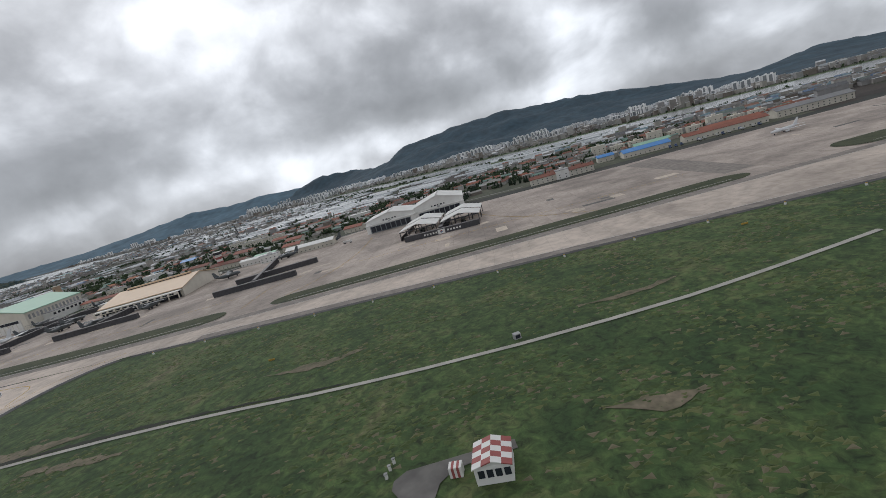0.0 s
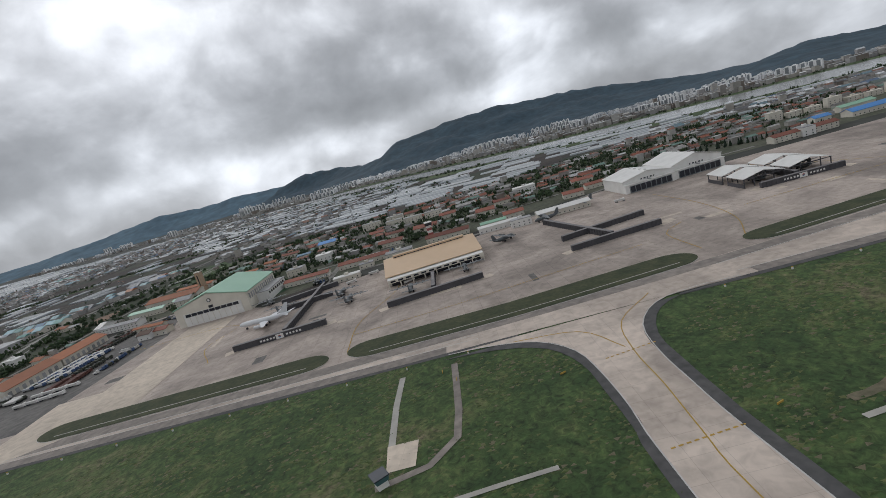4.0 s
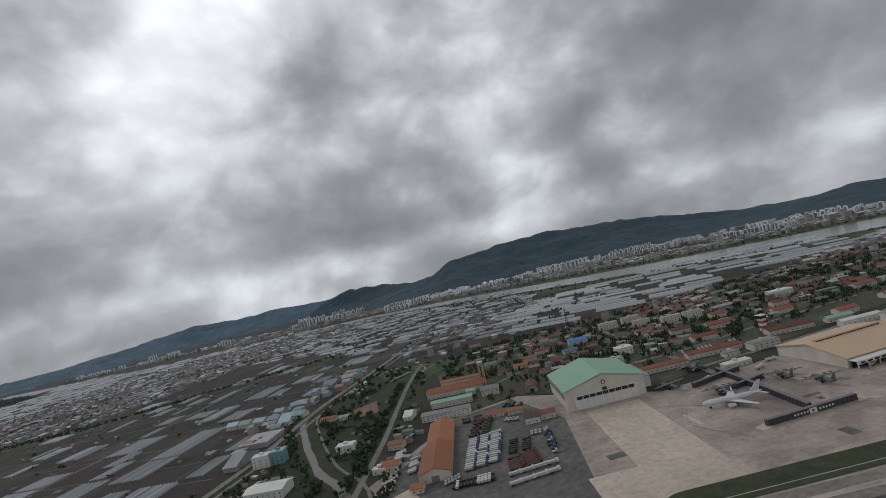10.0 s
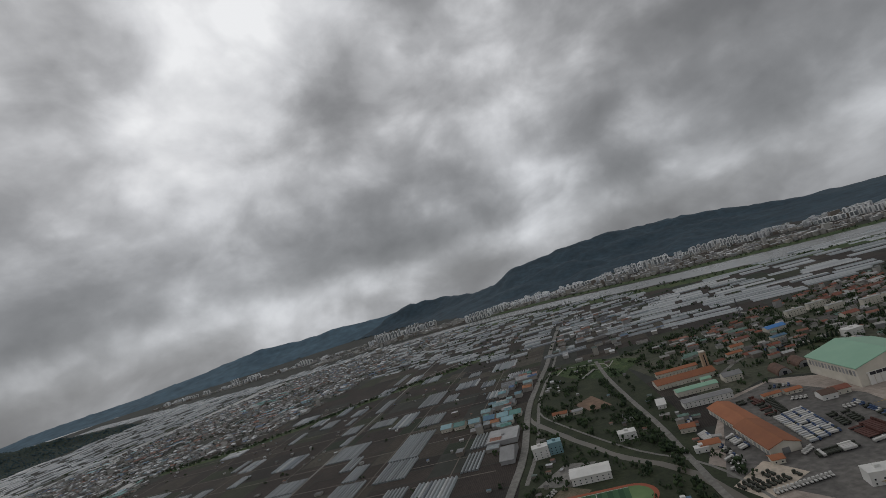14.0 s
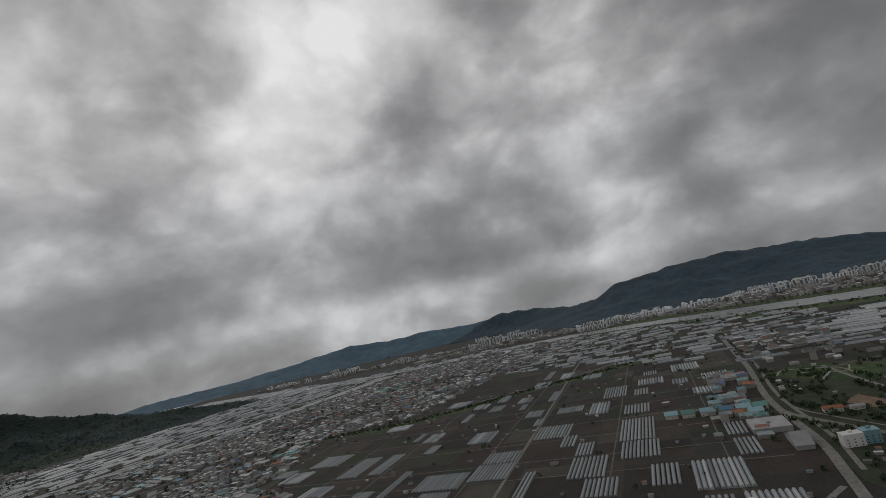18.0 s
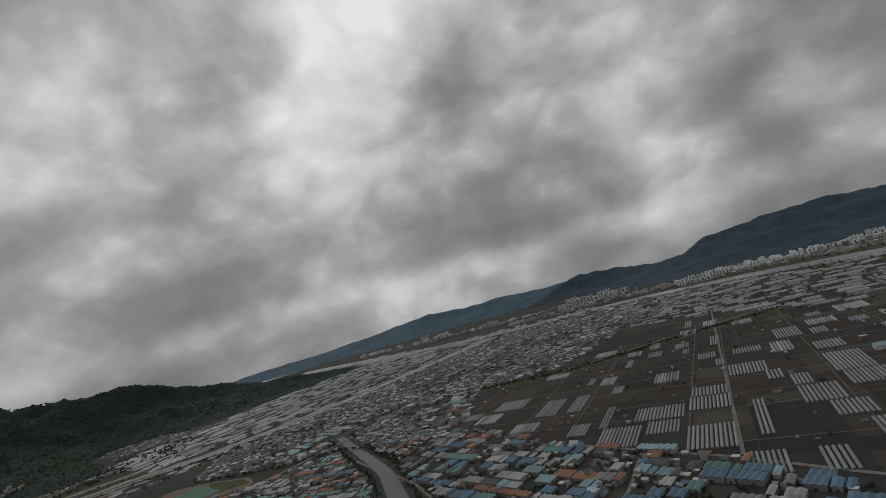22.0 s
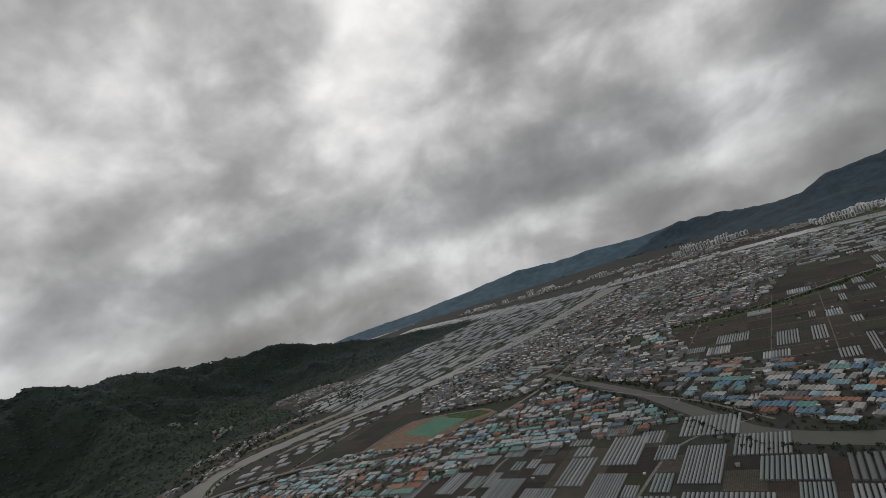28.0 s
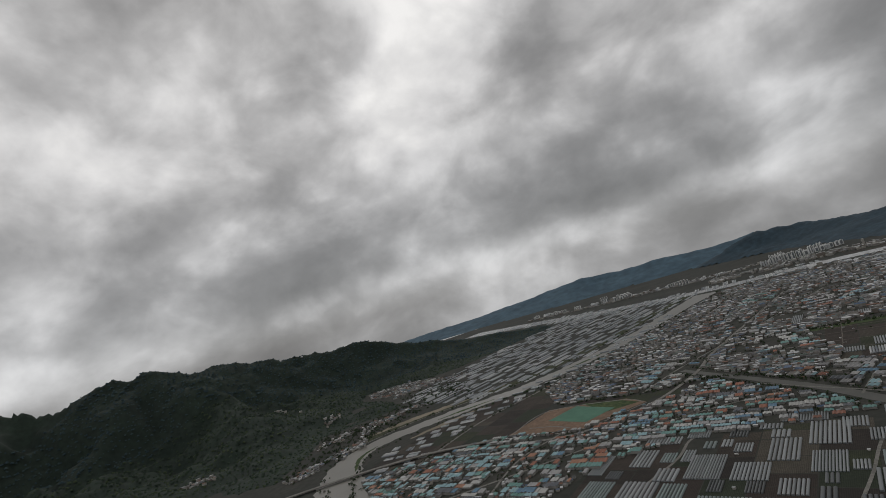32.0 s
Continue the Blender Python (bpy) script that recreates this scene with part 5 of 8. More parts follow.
def slab_quarter(line, count, depth, seed, high=(5.5, 13.0)):
    """Broad apartment slabs that stand in close ranks along a line, far off and joined into one quarter."""
    r = random.Random(seed)
    pts = smooth_line(line, 3)
    vs, fs, slots = [], [], []
    rank = 0
    while rank < count:
        i = r.randrange(1, len(pts) - 1)
        d = (pts[i + 1] - pts[i - 1]).normalized()
        nx = Vector((-d.y, d.x))
        c = pts[i] + nx * r.uniform(-depth, depth)
        turn = r.choice((0.0, 0.0, 0.35, -0.3, 1.2))
        e1 = Vector((d.x * math.cos(turn) - d.y * math.sin(turn), d.x * math.sin(turn) + d.y * math.cos(turn)))
        e2 = Vector((-e1.y, e1.x))
        h, n, w = r.uniform(*high), r.choice((3, 4, 5, 6)), r.uniform(5.0, 9.5)
        for k in range(n):
            p = c + e2 * (k * 6.2) + e1 * r.uniform(-1.5, 1.5)
            hh = h * r.uniform(0.9, 1.08)
            for hw, hd, z0, z1, slot in ((w / 2, 1.7, 0.0, hh, 0), (w * 0.12, 1.2, hh - 0.1, hh + 0.9, 0)):
                q = len(vs)
                for z in (z0, z1):
                    for a, b in ((-hw, -hd), (hw, -hd), (hw, hd), (-hw, hd)):
                        v = p + e1 * a + e2 * b
                        vs.append((v.x, v.y, z))
                fs += [(q, q + 1, q + 5, q + 4), (q + 1, q + 2, q + 6, q + 5), (q + 2, q + 3, q + 7, q + 6), (q + 3, q, q + 4, q + 7), (q + 4, q + 5, q + 6, q + 7)]
            floors = max(2, int(hh / 1.5))
            for f in range(floors):
                z0 = 0.7 + f * (hh - 0.8) / floors
                for side in (-1, 1):
                    q = len(vs)
                    for z in (z0, z0 + 0.55):
                        for a in (-w / 2 + 0.3, w / 2 - 0.3):
                            v = p + e1 * a + e2 * (side * 1.76)
                            vs.append((v.x, v.y, z))
                    fs.append((q, q + 1, q + 3, q + 2))
            rank += 1
        slots += [0] * (len(fs) - len(slots))
    for j, f in enumerate(fs):
        if abs(abs(vs[f[0]][2] - vs[f[2]][2]) - 0.55) < 1e-6:
            slots[j] = 1
    tagged(new("apartment_quarter", data_mesh(vs, fs, M_APT, M_GHEND, slots=slots)), "close ranks of pale apartment slabs below the mountain", "apartments", kind="stuff")


slab_quarter([(-470, 1450), (-400, 1436), (-320, 1440)], 40, 10, 131, (9, 14))
slab_quarter([(-250, 1200), (-189, 1186), (-128, 1160), (-30, 1114)], 90, 22, 132)
slab_quarter([(-30, 1114), (77, 1070), (191, 1022)], 110, 22, 133, (5, 11))
slab_quarter([(191, 1022), (297, 932), (388, 810)], 120, 24, 134)
slab_quarter([(388, 810), (442, 674), (472, 566)], 90, 24, 135, (5, 11))
slab_quarter([(-160, 1222), (-30, 1168), (77, 1122)], 60, 14, 137, (8, 13))
slab_quarter([(77, 1122), (200, 1074), (330, 972)], 84, 16, 138, (9, 15))
slab_quarter([(330, 972), (425, 862), (486, 700)], 64, 14, 139, (7, 12))
slab_quarter([(-1180, 1765), (-900, 1624), (-700, 1564), (-560, 1484)], 70, 18, 136, (6, 10))


def aside(line, off):
    """The line moved sideways by off."""
    pts = [Vector(p) for p in line]
    out = []
    for i, p in enumerate(pts):
        d = (pts[min(i + 1, len(pts) - 1)] - pts[max(i - 1, 0)]).normalized()
        out.append((p.x - d.y * off, p.y + d.x * off))
    return out


for i, (near, far_off) in enumerate(((95, 190), (90, 170))):
    run = MAIN_RIVER[:7] if i == 0 else MAIN_RIVER[6:11]
    town("city_blocks", aside(run, -near) + aside(run, -far_off)[::-1], 0.9, M_CITYLOW, "crowded pale low blocks of a riverside city", size=(4, 10, 4, 8), high=(2, 7), seed=71 + i, gable=0.1)
for poly, sd in (([(77, 1043), (191, 990), (297, 898), (388, 777), (434, 670), (472, 549), (502, 594), (449, 822), (343, 982), (198, 1081), (84, 1104)], 61), ([(-242, 1172), (-128, 1134), (-30, 1088), (77, 1043), (84, 1104), (-30, 1157), (-128, 1202), (-235, 1225)], 62), ([(-1200, 1740), (-900, 1600), (-560, 1490), (-330, 1480), (-330, 1520), (-560, 1540), (-900, 1650)], 63)):
    town("city_blocks", poly, 0.8, M_CITYLOW, "crowded pale low blocks of a riverside city", size=(4, 10, 4, 8), high=(2, 6), seed=sd, gable=0.1)


# ---- airfield ----
def lerp_y(x, x0, y0, x1, y1):
    return y0 + (y1 - y0) * (x - x0) / (x1 - x0)


def taxi_near(x):
    return lerp_y(x, -225, 163, 85, 97)


def taxi_far(x):
    """The far edge, which bends where the runway stub leaves."""
    return lerp_y(x, -228, 173, -107, 148.5) if x < -107 else lerp_y(x, -107, 148.5, -63, 143) if x < -63 else lerp_y(x, -63, 143, 85, 128)


structure("ground_airfield", sheet([(-300, 150), (-225, taxi_near(-225) + 4), (300, taxi_near(300) + 4), (700, taxi_near(700)), (700, -500), (-600, -500), (-420, 60)], 0.04, M_GRASS),
          "rough green airfield grass with dry patches", "grass")
structure("pavement_apron", sheet([(-330, 236), (-268, 300), (-236, 302), (-190, 250), (-128, 246), (-20, 262), (20, 240), (80, 226), (230, 196), (420, 150), (700, 90), (700, 30), (300, taxi_far(300)), (85, taxi_far(85)), (-63, taxi_far(-63)), (-107, taxi_far(-107)), (-225, taxi_far(-225)), (-255, 165), (-300, 150)], 0.08, M_APRON),
          "wide stained pinkish concrete apron", "apron")
structure("pavement_taxiway", sheet([(-262, taxi_near(-262)), (700, taxi_near(700)), (700, taxi_far(700)), (-63, taxi_far(-63)), (-107, taxi_far(-107)), (-262, taxi_far(-262))], 0.12, M_TAXI), "worn pale concrete taxiway", "taxiway")
structure("pavement_shoulder", strip([(-262, taxi_near(-262) - 0.6), (-160, taxi_near(-160) - 0.6), (-112, taxi_near(-112) - 0.7)], 1.6, 0.10, M_ASPH), "dark asphalt shoulder of the taxiway", "shoulder")
structure("pavement_shoulder", strip([(-76, taxi_near(-76) - 0.8), (85, taxi_near(85) - 0.8), (400, taxi_near(400) - 0.8)], 1.6, 0.10, M_ASPH), "dark asphalt shoulder of the taxiway", "shoulder")


def fillet_stub():
    """The taxiway that leaves towards the runway, with rounded corners."""
    left = [(-130, 139.5), (-118, 135.0), (-109.5, 128), (-106.8, 118), (-108, 107), (-109.5, 97), (-111.5, 88), (-118, 40), (-124, -40)]
    right = [(-60, 127.0), (-73, 130), (-83, 127.5), (-90, 118.5), (-92.8, 107), (-94.6, 97), (-96.2, 86), (-101, 40), (-107, -40)]
    ll, rr = [(p.x, p.y) for p in smooth_line(left, 3)], [(p.x, p.y) for p in smooth_line(right, 3)]
    structure("pavement_shoulder", sheet(ll + rr[::-1], 0.13, M_ASPH), "dark asphalt shoulder with rounded corners", "shoulder")
    il = [(p.x, p.y) for p in smooth_line([(x + 1.9, y + 1.6) for x, y in left], 3)]
    ir = [(p.x, p.y) for p in smooth_line([(x - 1.9, y + 1.6) for x, y in right], 3)]
    structure("pavement_stub", sheet(il + ir[::-1], 0.15, M_TAXI), "pale concrete taxiway leading to the runway", "taxiway")
    for ln in (il, ir):
        structure("marking_line", strip(ln[::3], 0.22, 0.18, M_WHITEMARK, step=3), "white edge line of the taxiway", "marking")
    structure("marking_line", strip([(-80, 136), (-92, 128), (-97, 116), (-99.5, 104), (-102.5, 92), (-105, 80), (-109, 40)], 0.2, 0.18, M_YELLOW, step=3), "yellow taxiway centre line", "marking")
    structure("marking_line", strip([(-114, 136), (-101, 130), (-97.5, 118)], 0.25, 0.175, M_YELLOW, step=3), "yellow turning line", "marking")
    for (xa, ya), (xb, yb) in (((-108, 91), (-97, 90)), ((-102.5, 116.5), (-92, 116))):
        for k in range(10):
            t0, t1 = k / 10, (k + 0.6) / 10
            structure("marking_dash", strip([(xa + (xb - xa) * t0, ya + (yb - ya) * t0), (xa + (xb - xa) * t1, ya + (yb - ya) * t1)], 0.3, 0.18, M_YELLOW), "yellow dash of a holding line", "marking")


fillet_stub()


def island(x0, x1, inner, outer):
    """A grass island between taxiway and apron with round ends."""
    pts = []
    xs = [(x0 + x1) / 2 - (x1 - x0) / 2 * math.cos(math.pi * k / 48) for k in range(49)]
    for x in xs:
        e = min(1, math.sqrt(max(0, 1 - (max(0, (x0 + 7) - x) / 7) ** 2)), math.sqrt(max(0, 1 - (max(0, x - (x1 - 7)) / 7) ** 2)))
        c = taxi_far(x) + (inner + outer) / 2
        pts.append((x, c - e * (outer - inner) / 2))
    back = [(x, 2 * (taxi_far(x) + (inner + outer) / 2) - y) for x, y in pts[::-1]]
    o = structure("ground_island", sheet(pts + back[1:-1], 0.20, M_ISLAND), "narrow grass island with a drain along it", "grass island")
    structure("marking_edge", strip([(x, y - 0.3) for x, y in pts[2:-2:3]], 0.2, 0.16, M_WHITEMARK), "white edge line by the grass", "marking")
    mid = [(x, taxi_far(x) + (inner + outer) / 2 - (outer - inner) * 0.26) for x in (x0 + 6, (x0 + x1) / 2, x1 - 6)]
    structure("drain", strip(mid, 0.35, 0.24, M_PATH), "pale concrete drain in the grass", "drain")


island(-240, -157, 0.5, 10.5)
island(-152, -58, 0.3, 11)
island(-44, 92, 0.3, 9.5)
island(118, 300, 0.3, 14)
structure("pavement_light", sheet([(-249, 206), (-253, 184), (-256, 168), (-236, 172), (-215.3, 176), (-201, 250), (-223, 255), (-233.8, 203)], 0.15, M_NEWCON), "broad band of new pale concrete before the hangar", "apron")
structure("pavement_yard", sheet([(-316, 240), (-271, 296), (-240, 300), (-232, 256), (-252, 190), (-300, 200)], 0.10, M_YARD), "dark asphalt truck yard", "yard")

structure("drain_path", strip([(-86, 84), (-75, 83.2), (-63, 82.2), (-52, 81.1), (-40, 79.4), (-30, 77.5), (-18.8, 75), (-2.5, 72.4), (10.6, 71), (23.7, 70.2), (35, 70), (51, 71.1), (66, 72.6)], 0.95, 0.14, M_PATH), "long pale concrete drain cover through the grass", "drain")
structure("pavement_lane", strip([(-139.4, 138), (-142, 127), (-144.2, 114)], 1.3, 0.14, M_PATH), "narrow pale concrete lane", "lane")
structure("pavement_lane", strip([(-127.9, 136), (-129.5, 127), (-131.2, 118), (-133.2, 110.6), (-138.8, 106.2), (-147.6, 105.6)], 1.4, 0.12, M_SHOULDER), "curving grey-brown service lane", "lane")
structure("pavement_pad", sheet([(-144.8, 115), (-139.4, 113.8), (-140.9, 107.4), (-145.6, 108.3)], 0.15, M_NEWCON), "square concrete pad", "pad")
structure("drain_path", strip([(-138, 97.4), (-130, 96.6), (-122, 95.6)], 0.9, 0.14, M_PATH), "pale concrete drain cover", "drain")
structure("pavement_pad", sheet([(5.2, 51.3), (-5.4, 51.5), (-6.6, 50.6), (-6.8, 49.4), (-5.9, 47.6), (-6.2, 44), (-7.6, 34), (-4.2, 34), (-3.6, 43.5), (-3.1, 46.4), (-2.4, 48.4), (-1.2, 49.4), (0.4, 49.8), (5.2, 49.9)], 0.13, M_YARD), "grey asphalt lane to the hut with a widened corner", "lane")
structure("pavement_strip", sheet([(112, 216), (100, 139), (91, 140), (98, 214)], 0.105, M_SHOULDER), "dark asphalt strip across the apron", "apron")
# the ditch is a flat, ragged dark strip along the drain
structure("ground_ditch", strip([(-82, 84.9), (-73, 84.2), (-62, 83.3), (-50, 82.1), (-40, 80.6), (-26, 77.8), (-14, 75.3)], [0.6, 1.1, 0.8, 1.2, 0.8, 0.6, 0.3], 0.12, M_DITCH, jag=0.35, step=1.2), "dark ditch beside the drain", "ditch")
for pts, w in (([(-84, 87.6), (-76, 86.6), (-65, 86), (-56, 86)], [1, 3.0, 2.6, 0.8]), ([(-62, 78), (-54, 76), (-46, 75)], [0.8, 2.4, 0.6]), ([(-30, 88), (-20, 86), (-12, 87)], [0.5, 2.6, 0.6]), ([(22, 78), (30, 77), (38, 78)], [0.5, 2.2, 0.6]), ([(14, 52), (19, 50), (24, 50)], [0.6, 2.6, 0.8]), ([(-128, 88), (-120, 84), (-112, 82)], [0.5, 2.0, 0.6])):
    structure("ground_soil", strip(pts, w, 0.10, M_DRYSOIL, jag=0.5, step=1.2), "bare dry soil patch in the grass", "soil")


def tufts(count, seed):
    """Rough tufts that stand out of the mown grass."""
    r = random.Random(seed)
    vs, fs = [], []
    lane = [(-130, 139.5), (-109.5, 128), (-106.8, 118), (-109.5, 97), (-118, 40), (-107, -40), (-101, 40), (-94.6, 97), (-90, 118), (-62, 127)]
    drain = [(-86, 84), (-63, 82.2), (-40, 79.4), (-18.8, 75), (10.6, 71), (35, 70), (66, 72.6)]
    hut = [(5, 49.5), (-5, 49.5), (-6, 35)]
    while len(vs) < count * 4:
        x, y = r.uniform(-220, 190), r.uniform(36, 150)
        if y > taxi_near(x) - 2.5 or noise.noise(Vector((x / 14, y / 9, 1.0))) + 0.5 * noise.noise(Vector((x / 4, y / 3, 6.0))) < r.uniform(-0.35, 0.5) or inside(x, y, lane) or near_line(x, y, drain) < 1.5 or near_line(x, y, hut) < 3.4:
            continue
        s, a = r.uniform(0.16, 0.5), r.uniform(0, 6.28)
        k = len(vs)
        for j in range(3):
            vs.append((x + s * 1.5 * math.cos(a + 2.09 * j), y + s * math.sin(a + 2.09 * j), 0.04))
        vs.append((x + r.uniform(-0.2, 0.2) * s, y + r.uniform(-0.2, 0.2) * s, 0.04 + s * r.uniform(0.12, 0.35)))
        fs += [(k, k + 1, k + 3), (k + 1, k + 2, k + 3), (k + 2, k, k + 3)]
    tagged(new("grass_tufts", data_mesh(vs, fs, M_TUFT)), "rough tufts of yellow-green and dry grass", "grass", kind="stuff")


tufts(26000, 5)


# ---- hangars ----
def windows_row(parent, x0, x1, y, z0, z1, n, gap=0.25, name="window", m=None):
    w = (x1 - x0) / n
    for i in range(n):
        part(name, boxm(x0 + w * i + w * gap / 2, x0 + w * (i + 1) - w * gap / 2, y - 0.12, y + 0.05, z0, z1, m or M_DARK), parent)


def big_hangar():
    h = thing("hangar", pose(-211.5, 256.5, 0.08, 0, 0, -12), "huge cream hangar with a pale mint gable roof", "hangar")
    w, d, e, r = 34, 32, 8.2, 12.6
    part("wall", prism([(-w / 2, 0), (w / 2, 0), (w / 2, e), (0, r - 0.3), (-w / 2, e)], 0, d, M_CREAM), h)
    part("roof", roof_slab(-w / 2 - 0.5, w / 2 + 0.5, -0.3, d + 0.4, e, r, 0.35, M_MINT), h, "pale mint green sheet roof")
    part("door_panel", boxm(-13.5, 13.5, -0.35, 0.05, 0, 5.6, M_WHITE), h, "white sliding hangar doors")
    for i in range(10):
        part("door_rib", boxm(-13.5 + i * 2.7 - 0.08, -13.5 + i * 2.7 + 0.08, -0.5, -0.35, 0, 5.4, M_CREAM), h)
    windows_row(h, -12.5, 12.5, -0.4, 4.2, 5.5, 9, 0.12)
    part("clock", prism([(0.9 * math.cos(k * math.tau / 14), 9.2 + 0.9 * math.sin(k * math.tau / 14)) for k in range(14)], -0.25, 0, M_DARK), h, "round dark emblem disc")
    part("plaque", prism([(0.55 * math.cos(k * math.tau / 12), 9.2 + 0.55 * math.sin(k * math.tau / 12)) for k in range(12)], -0.3, -0.25, M_WHITE), h)
    part("sign", boxm(-0.9, 0.9, -0.5, 0, 5.9, 7.0, M_DARK), h)
    for i in range(14):
        part("window", boxm(w / 2 - 0.05, w / 2 + 0.15, 1.4 + i * 2.15, 2.5 + i * 2.15, 4.6, 7.0, M_GREYROOF), h)
        part("window", boxm(-w / 2 - 0.15, -w / 2 + 0.05, 1.4 + i * 2.15, 2.5 + i * 2.15, 4.6, 7.0, M_GREYROOF), h)
    part("annex", boxm(w / 2, w / 2 + 5.5, 8, d - 2, 0, 4.6, M_WHITE), h, "white two-storey side building")
    part("annex_roof", boxm(w / 2, w / 2 + 5.8, 7.8, d - 1.8, 4.6, 4.9, M_GREYROOF), h)
    for i in range(8):
        part("annex_window", boxm(w / 2 + 5.45, w / 2 + 5.6, 9 + i * 2.5, 10.4 + i * 2.5, 2.8, 3.9, M_DARK), h)


big_hangar()


def beige_hangar():
    h = thing("hangar", pose(-117, 213.5, 0.08, 0, 0, -5), "long hangar with a tan sheet roof and open front", "hangar")
    w, d = 37, 26
    part("wall", prism([(-16, 0), (16, 0), (16, 3.6), (0, 6.6), (-16, 3.6)], -w / 2, w / 2, M_CREAM), h, m=Matrix.Translation((0, 16, 0)) @ Matrix.Rotation(radians(90), 4, "Z"))
    part("roof", roof_slab(-16.6, 16.6, -w / 2 - 0.6, w / 2 + 0.6, 3.6, 6.8, 0.3, M_BEIGE), h, "tan corrugated roof", m=Matrix.Translation((0, 16, 0)) @ Matrix.Rotation(radians(90), 4, "Z"))
    part("ridge_vent", boxm(-15, 15, 15.2, 16.8, 7.2, 7.8, M_BEIGE), h)
    # dark box in place of the shade under the ridge vent
    part("ridge_shadow_gap", boxm(-14.8, 14.8, 15.0, 17.0, 6.9, 7.2, M_DARK), h)
    part("canopy", boxm(-w / 2, w / 2, -4, -0.6, 3.0, 3.3, M_WHITE), h, "white flat canopy along the front")
    part("fascia", boxm(-w / 2, w / 2, -4.2, -3.9, 2.0, 3.25, M_CREAM), h)
    # dark panel over the wall stands in for the shaded inside of the hangar
    part("opening", boxm(-w / 2 + 1, w / 2 - 1, -0.75, -0.55, 0, 2.8, M_DARK), h)
    for i in range(9):
        part("post", boxm(-w / 2 + i * w / 8 - 0.2 + (0.2 if i == 0 else -0.2 if i == 8 else 0), -w / 2 + i * w / 8 + 0.2 + (0.2 if i == 0 else -0.2 if i == 8 else 0), -3.9, -3.6, 0, 3.0, M_CREAM), h)
    for i in range(12):
        part("canopy_window", boxm(-w / 2 + 1 + i * 2.95, -w / 2 + 2.9 + i * 2.95, -4.32, -4.2, 2.3, 2.9, M_DARK), h)


beige_hangar()


def white_hangar(x, y, rot, w, d, e, r, label):
    """A wide gabled hangar with a flat-roofed door hall before it."""
    h = thing("hangar", pose(x, y, 0.08, 0, 0, rot), label, "hangar", "white hangars on the apron")
    part("wall", prism([(-w / 2, 0), (w / 2, 0), (w / 2, e), (0, r - 0.1), (-w / 2, e)], 1.6, d, M_WHITE), h)
    part("roof", prism([(-w / 2 - 0.4, e - 0.1), (0, r), (w / 2 + 0.4, e - 0.1), (w / 2 + 0.4, e + 0.18), (0, r + 0.28), (-w / 2 - 0.4, e + 0.18)], 1.3, d + 0.4, M_WHITE), h, "white sheet roof")
    part("door_hall", boxm(-w / 2, w / 2, -0.2, 1.6, 0, 3.7, M_WHITE), h)
    part("hall_roof", boxm(-w / 2 - 0.2, w / 2 + 0.2, -0.5, 1.6, 3.7, 3.95, M_WHITE), h)
    part("door", boxm(-w * 0.42, w * 0.42, -0.3, -0.2, 0, 3.2, M_GHEND), h, "grey-green sliding doors with tall panes")
    windows_row(h, -w * 0.41, w * 0.41, -0.36, 0.4, 3.0, 8, 0.2, "pane")
    for k, ww in enumerate((0.7, 1.0, 0.5, 0.9, 0.6)):
        part("sign_bar", boxm(-3.6 + k * 1.5, -3.6 + k * 1.5 + ww, 1.5, 1.62, 4.5, 5.1, M_DARK), h, "row of dark lettering bars")
    part("emblem", boxm(-0.6, 0.6, -0.3, 1.55, 3.95, 4.35, M_GREYROOF), h)
    for k in range(4):
        part("ridge_vent", boxm(-0.4, 0.4, 3 + k * d / 5, 4.2 + k * d / 5, r + 0.2, r + 0.6, M_WHITE), h)


white_hangar(-9, 235.6, -7, 24, 24, 5.4, 7.8, "white steel hangar with glazed doors")
white_hangar(15, 233.8, -7, 24, 28, 5.8, 9.2, "taller white steel hangar with a broad gable")


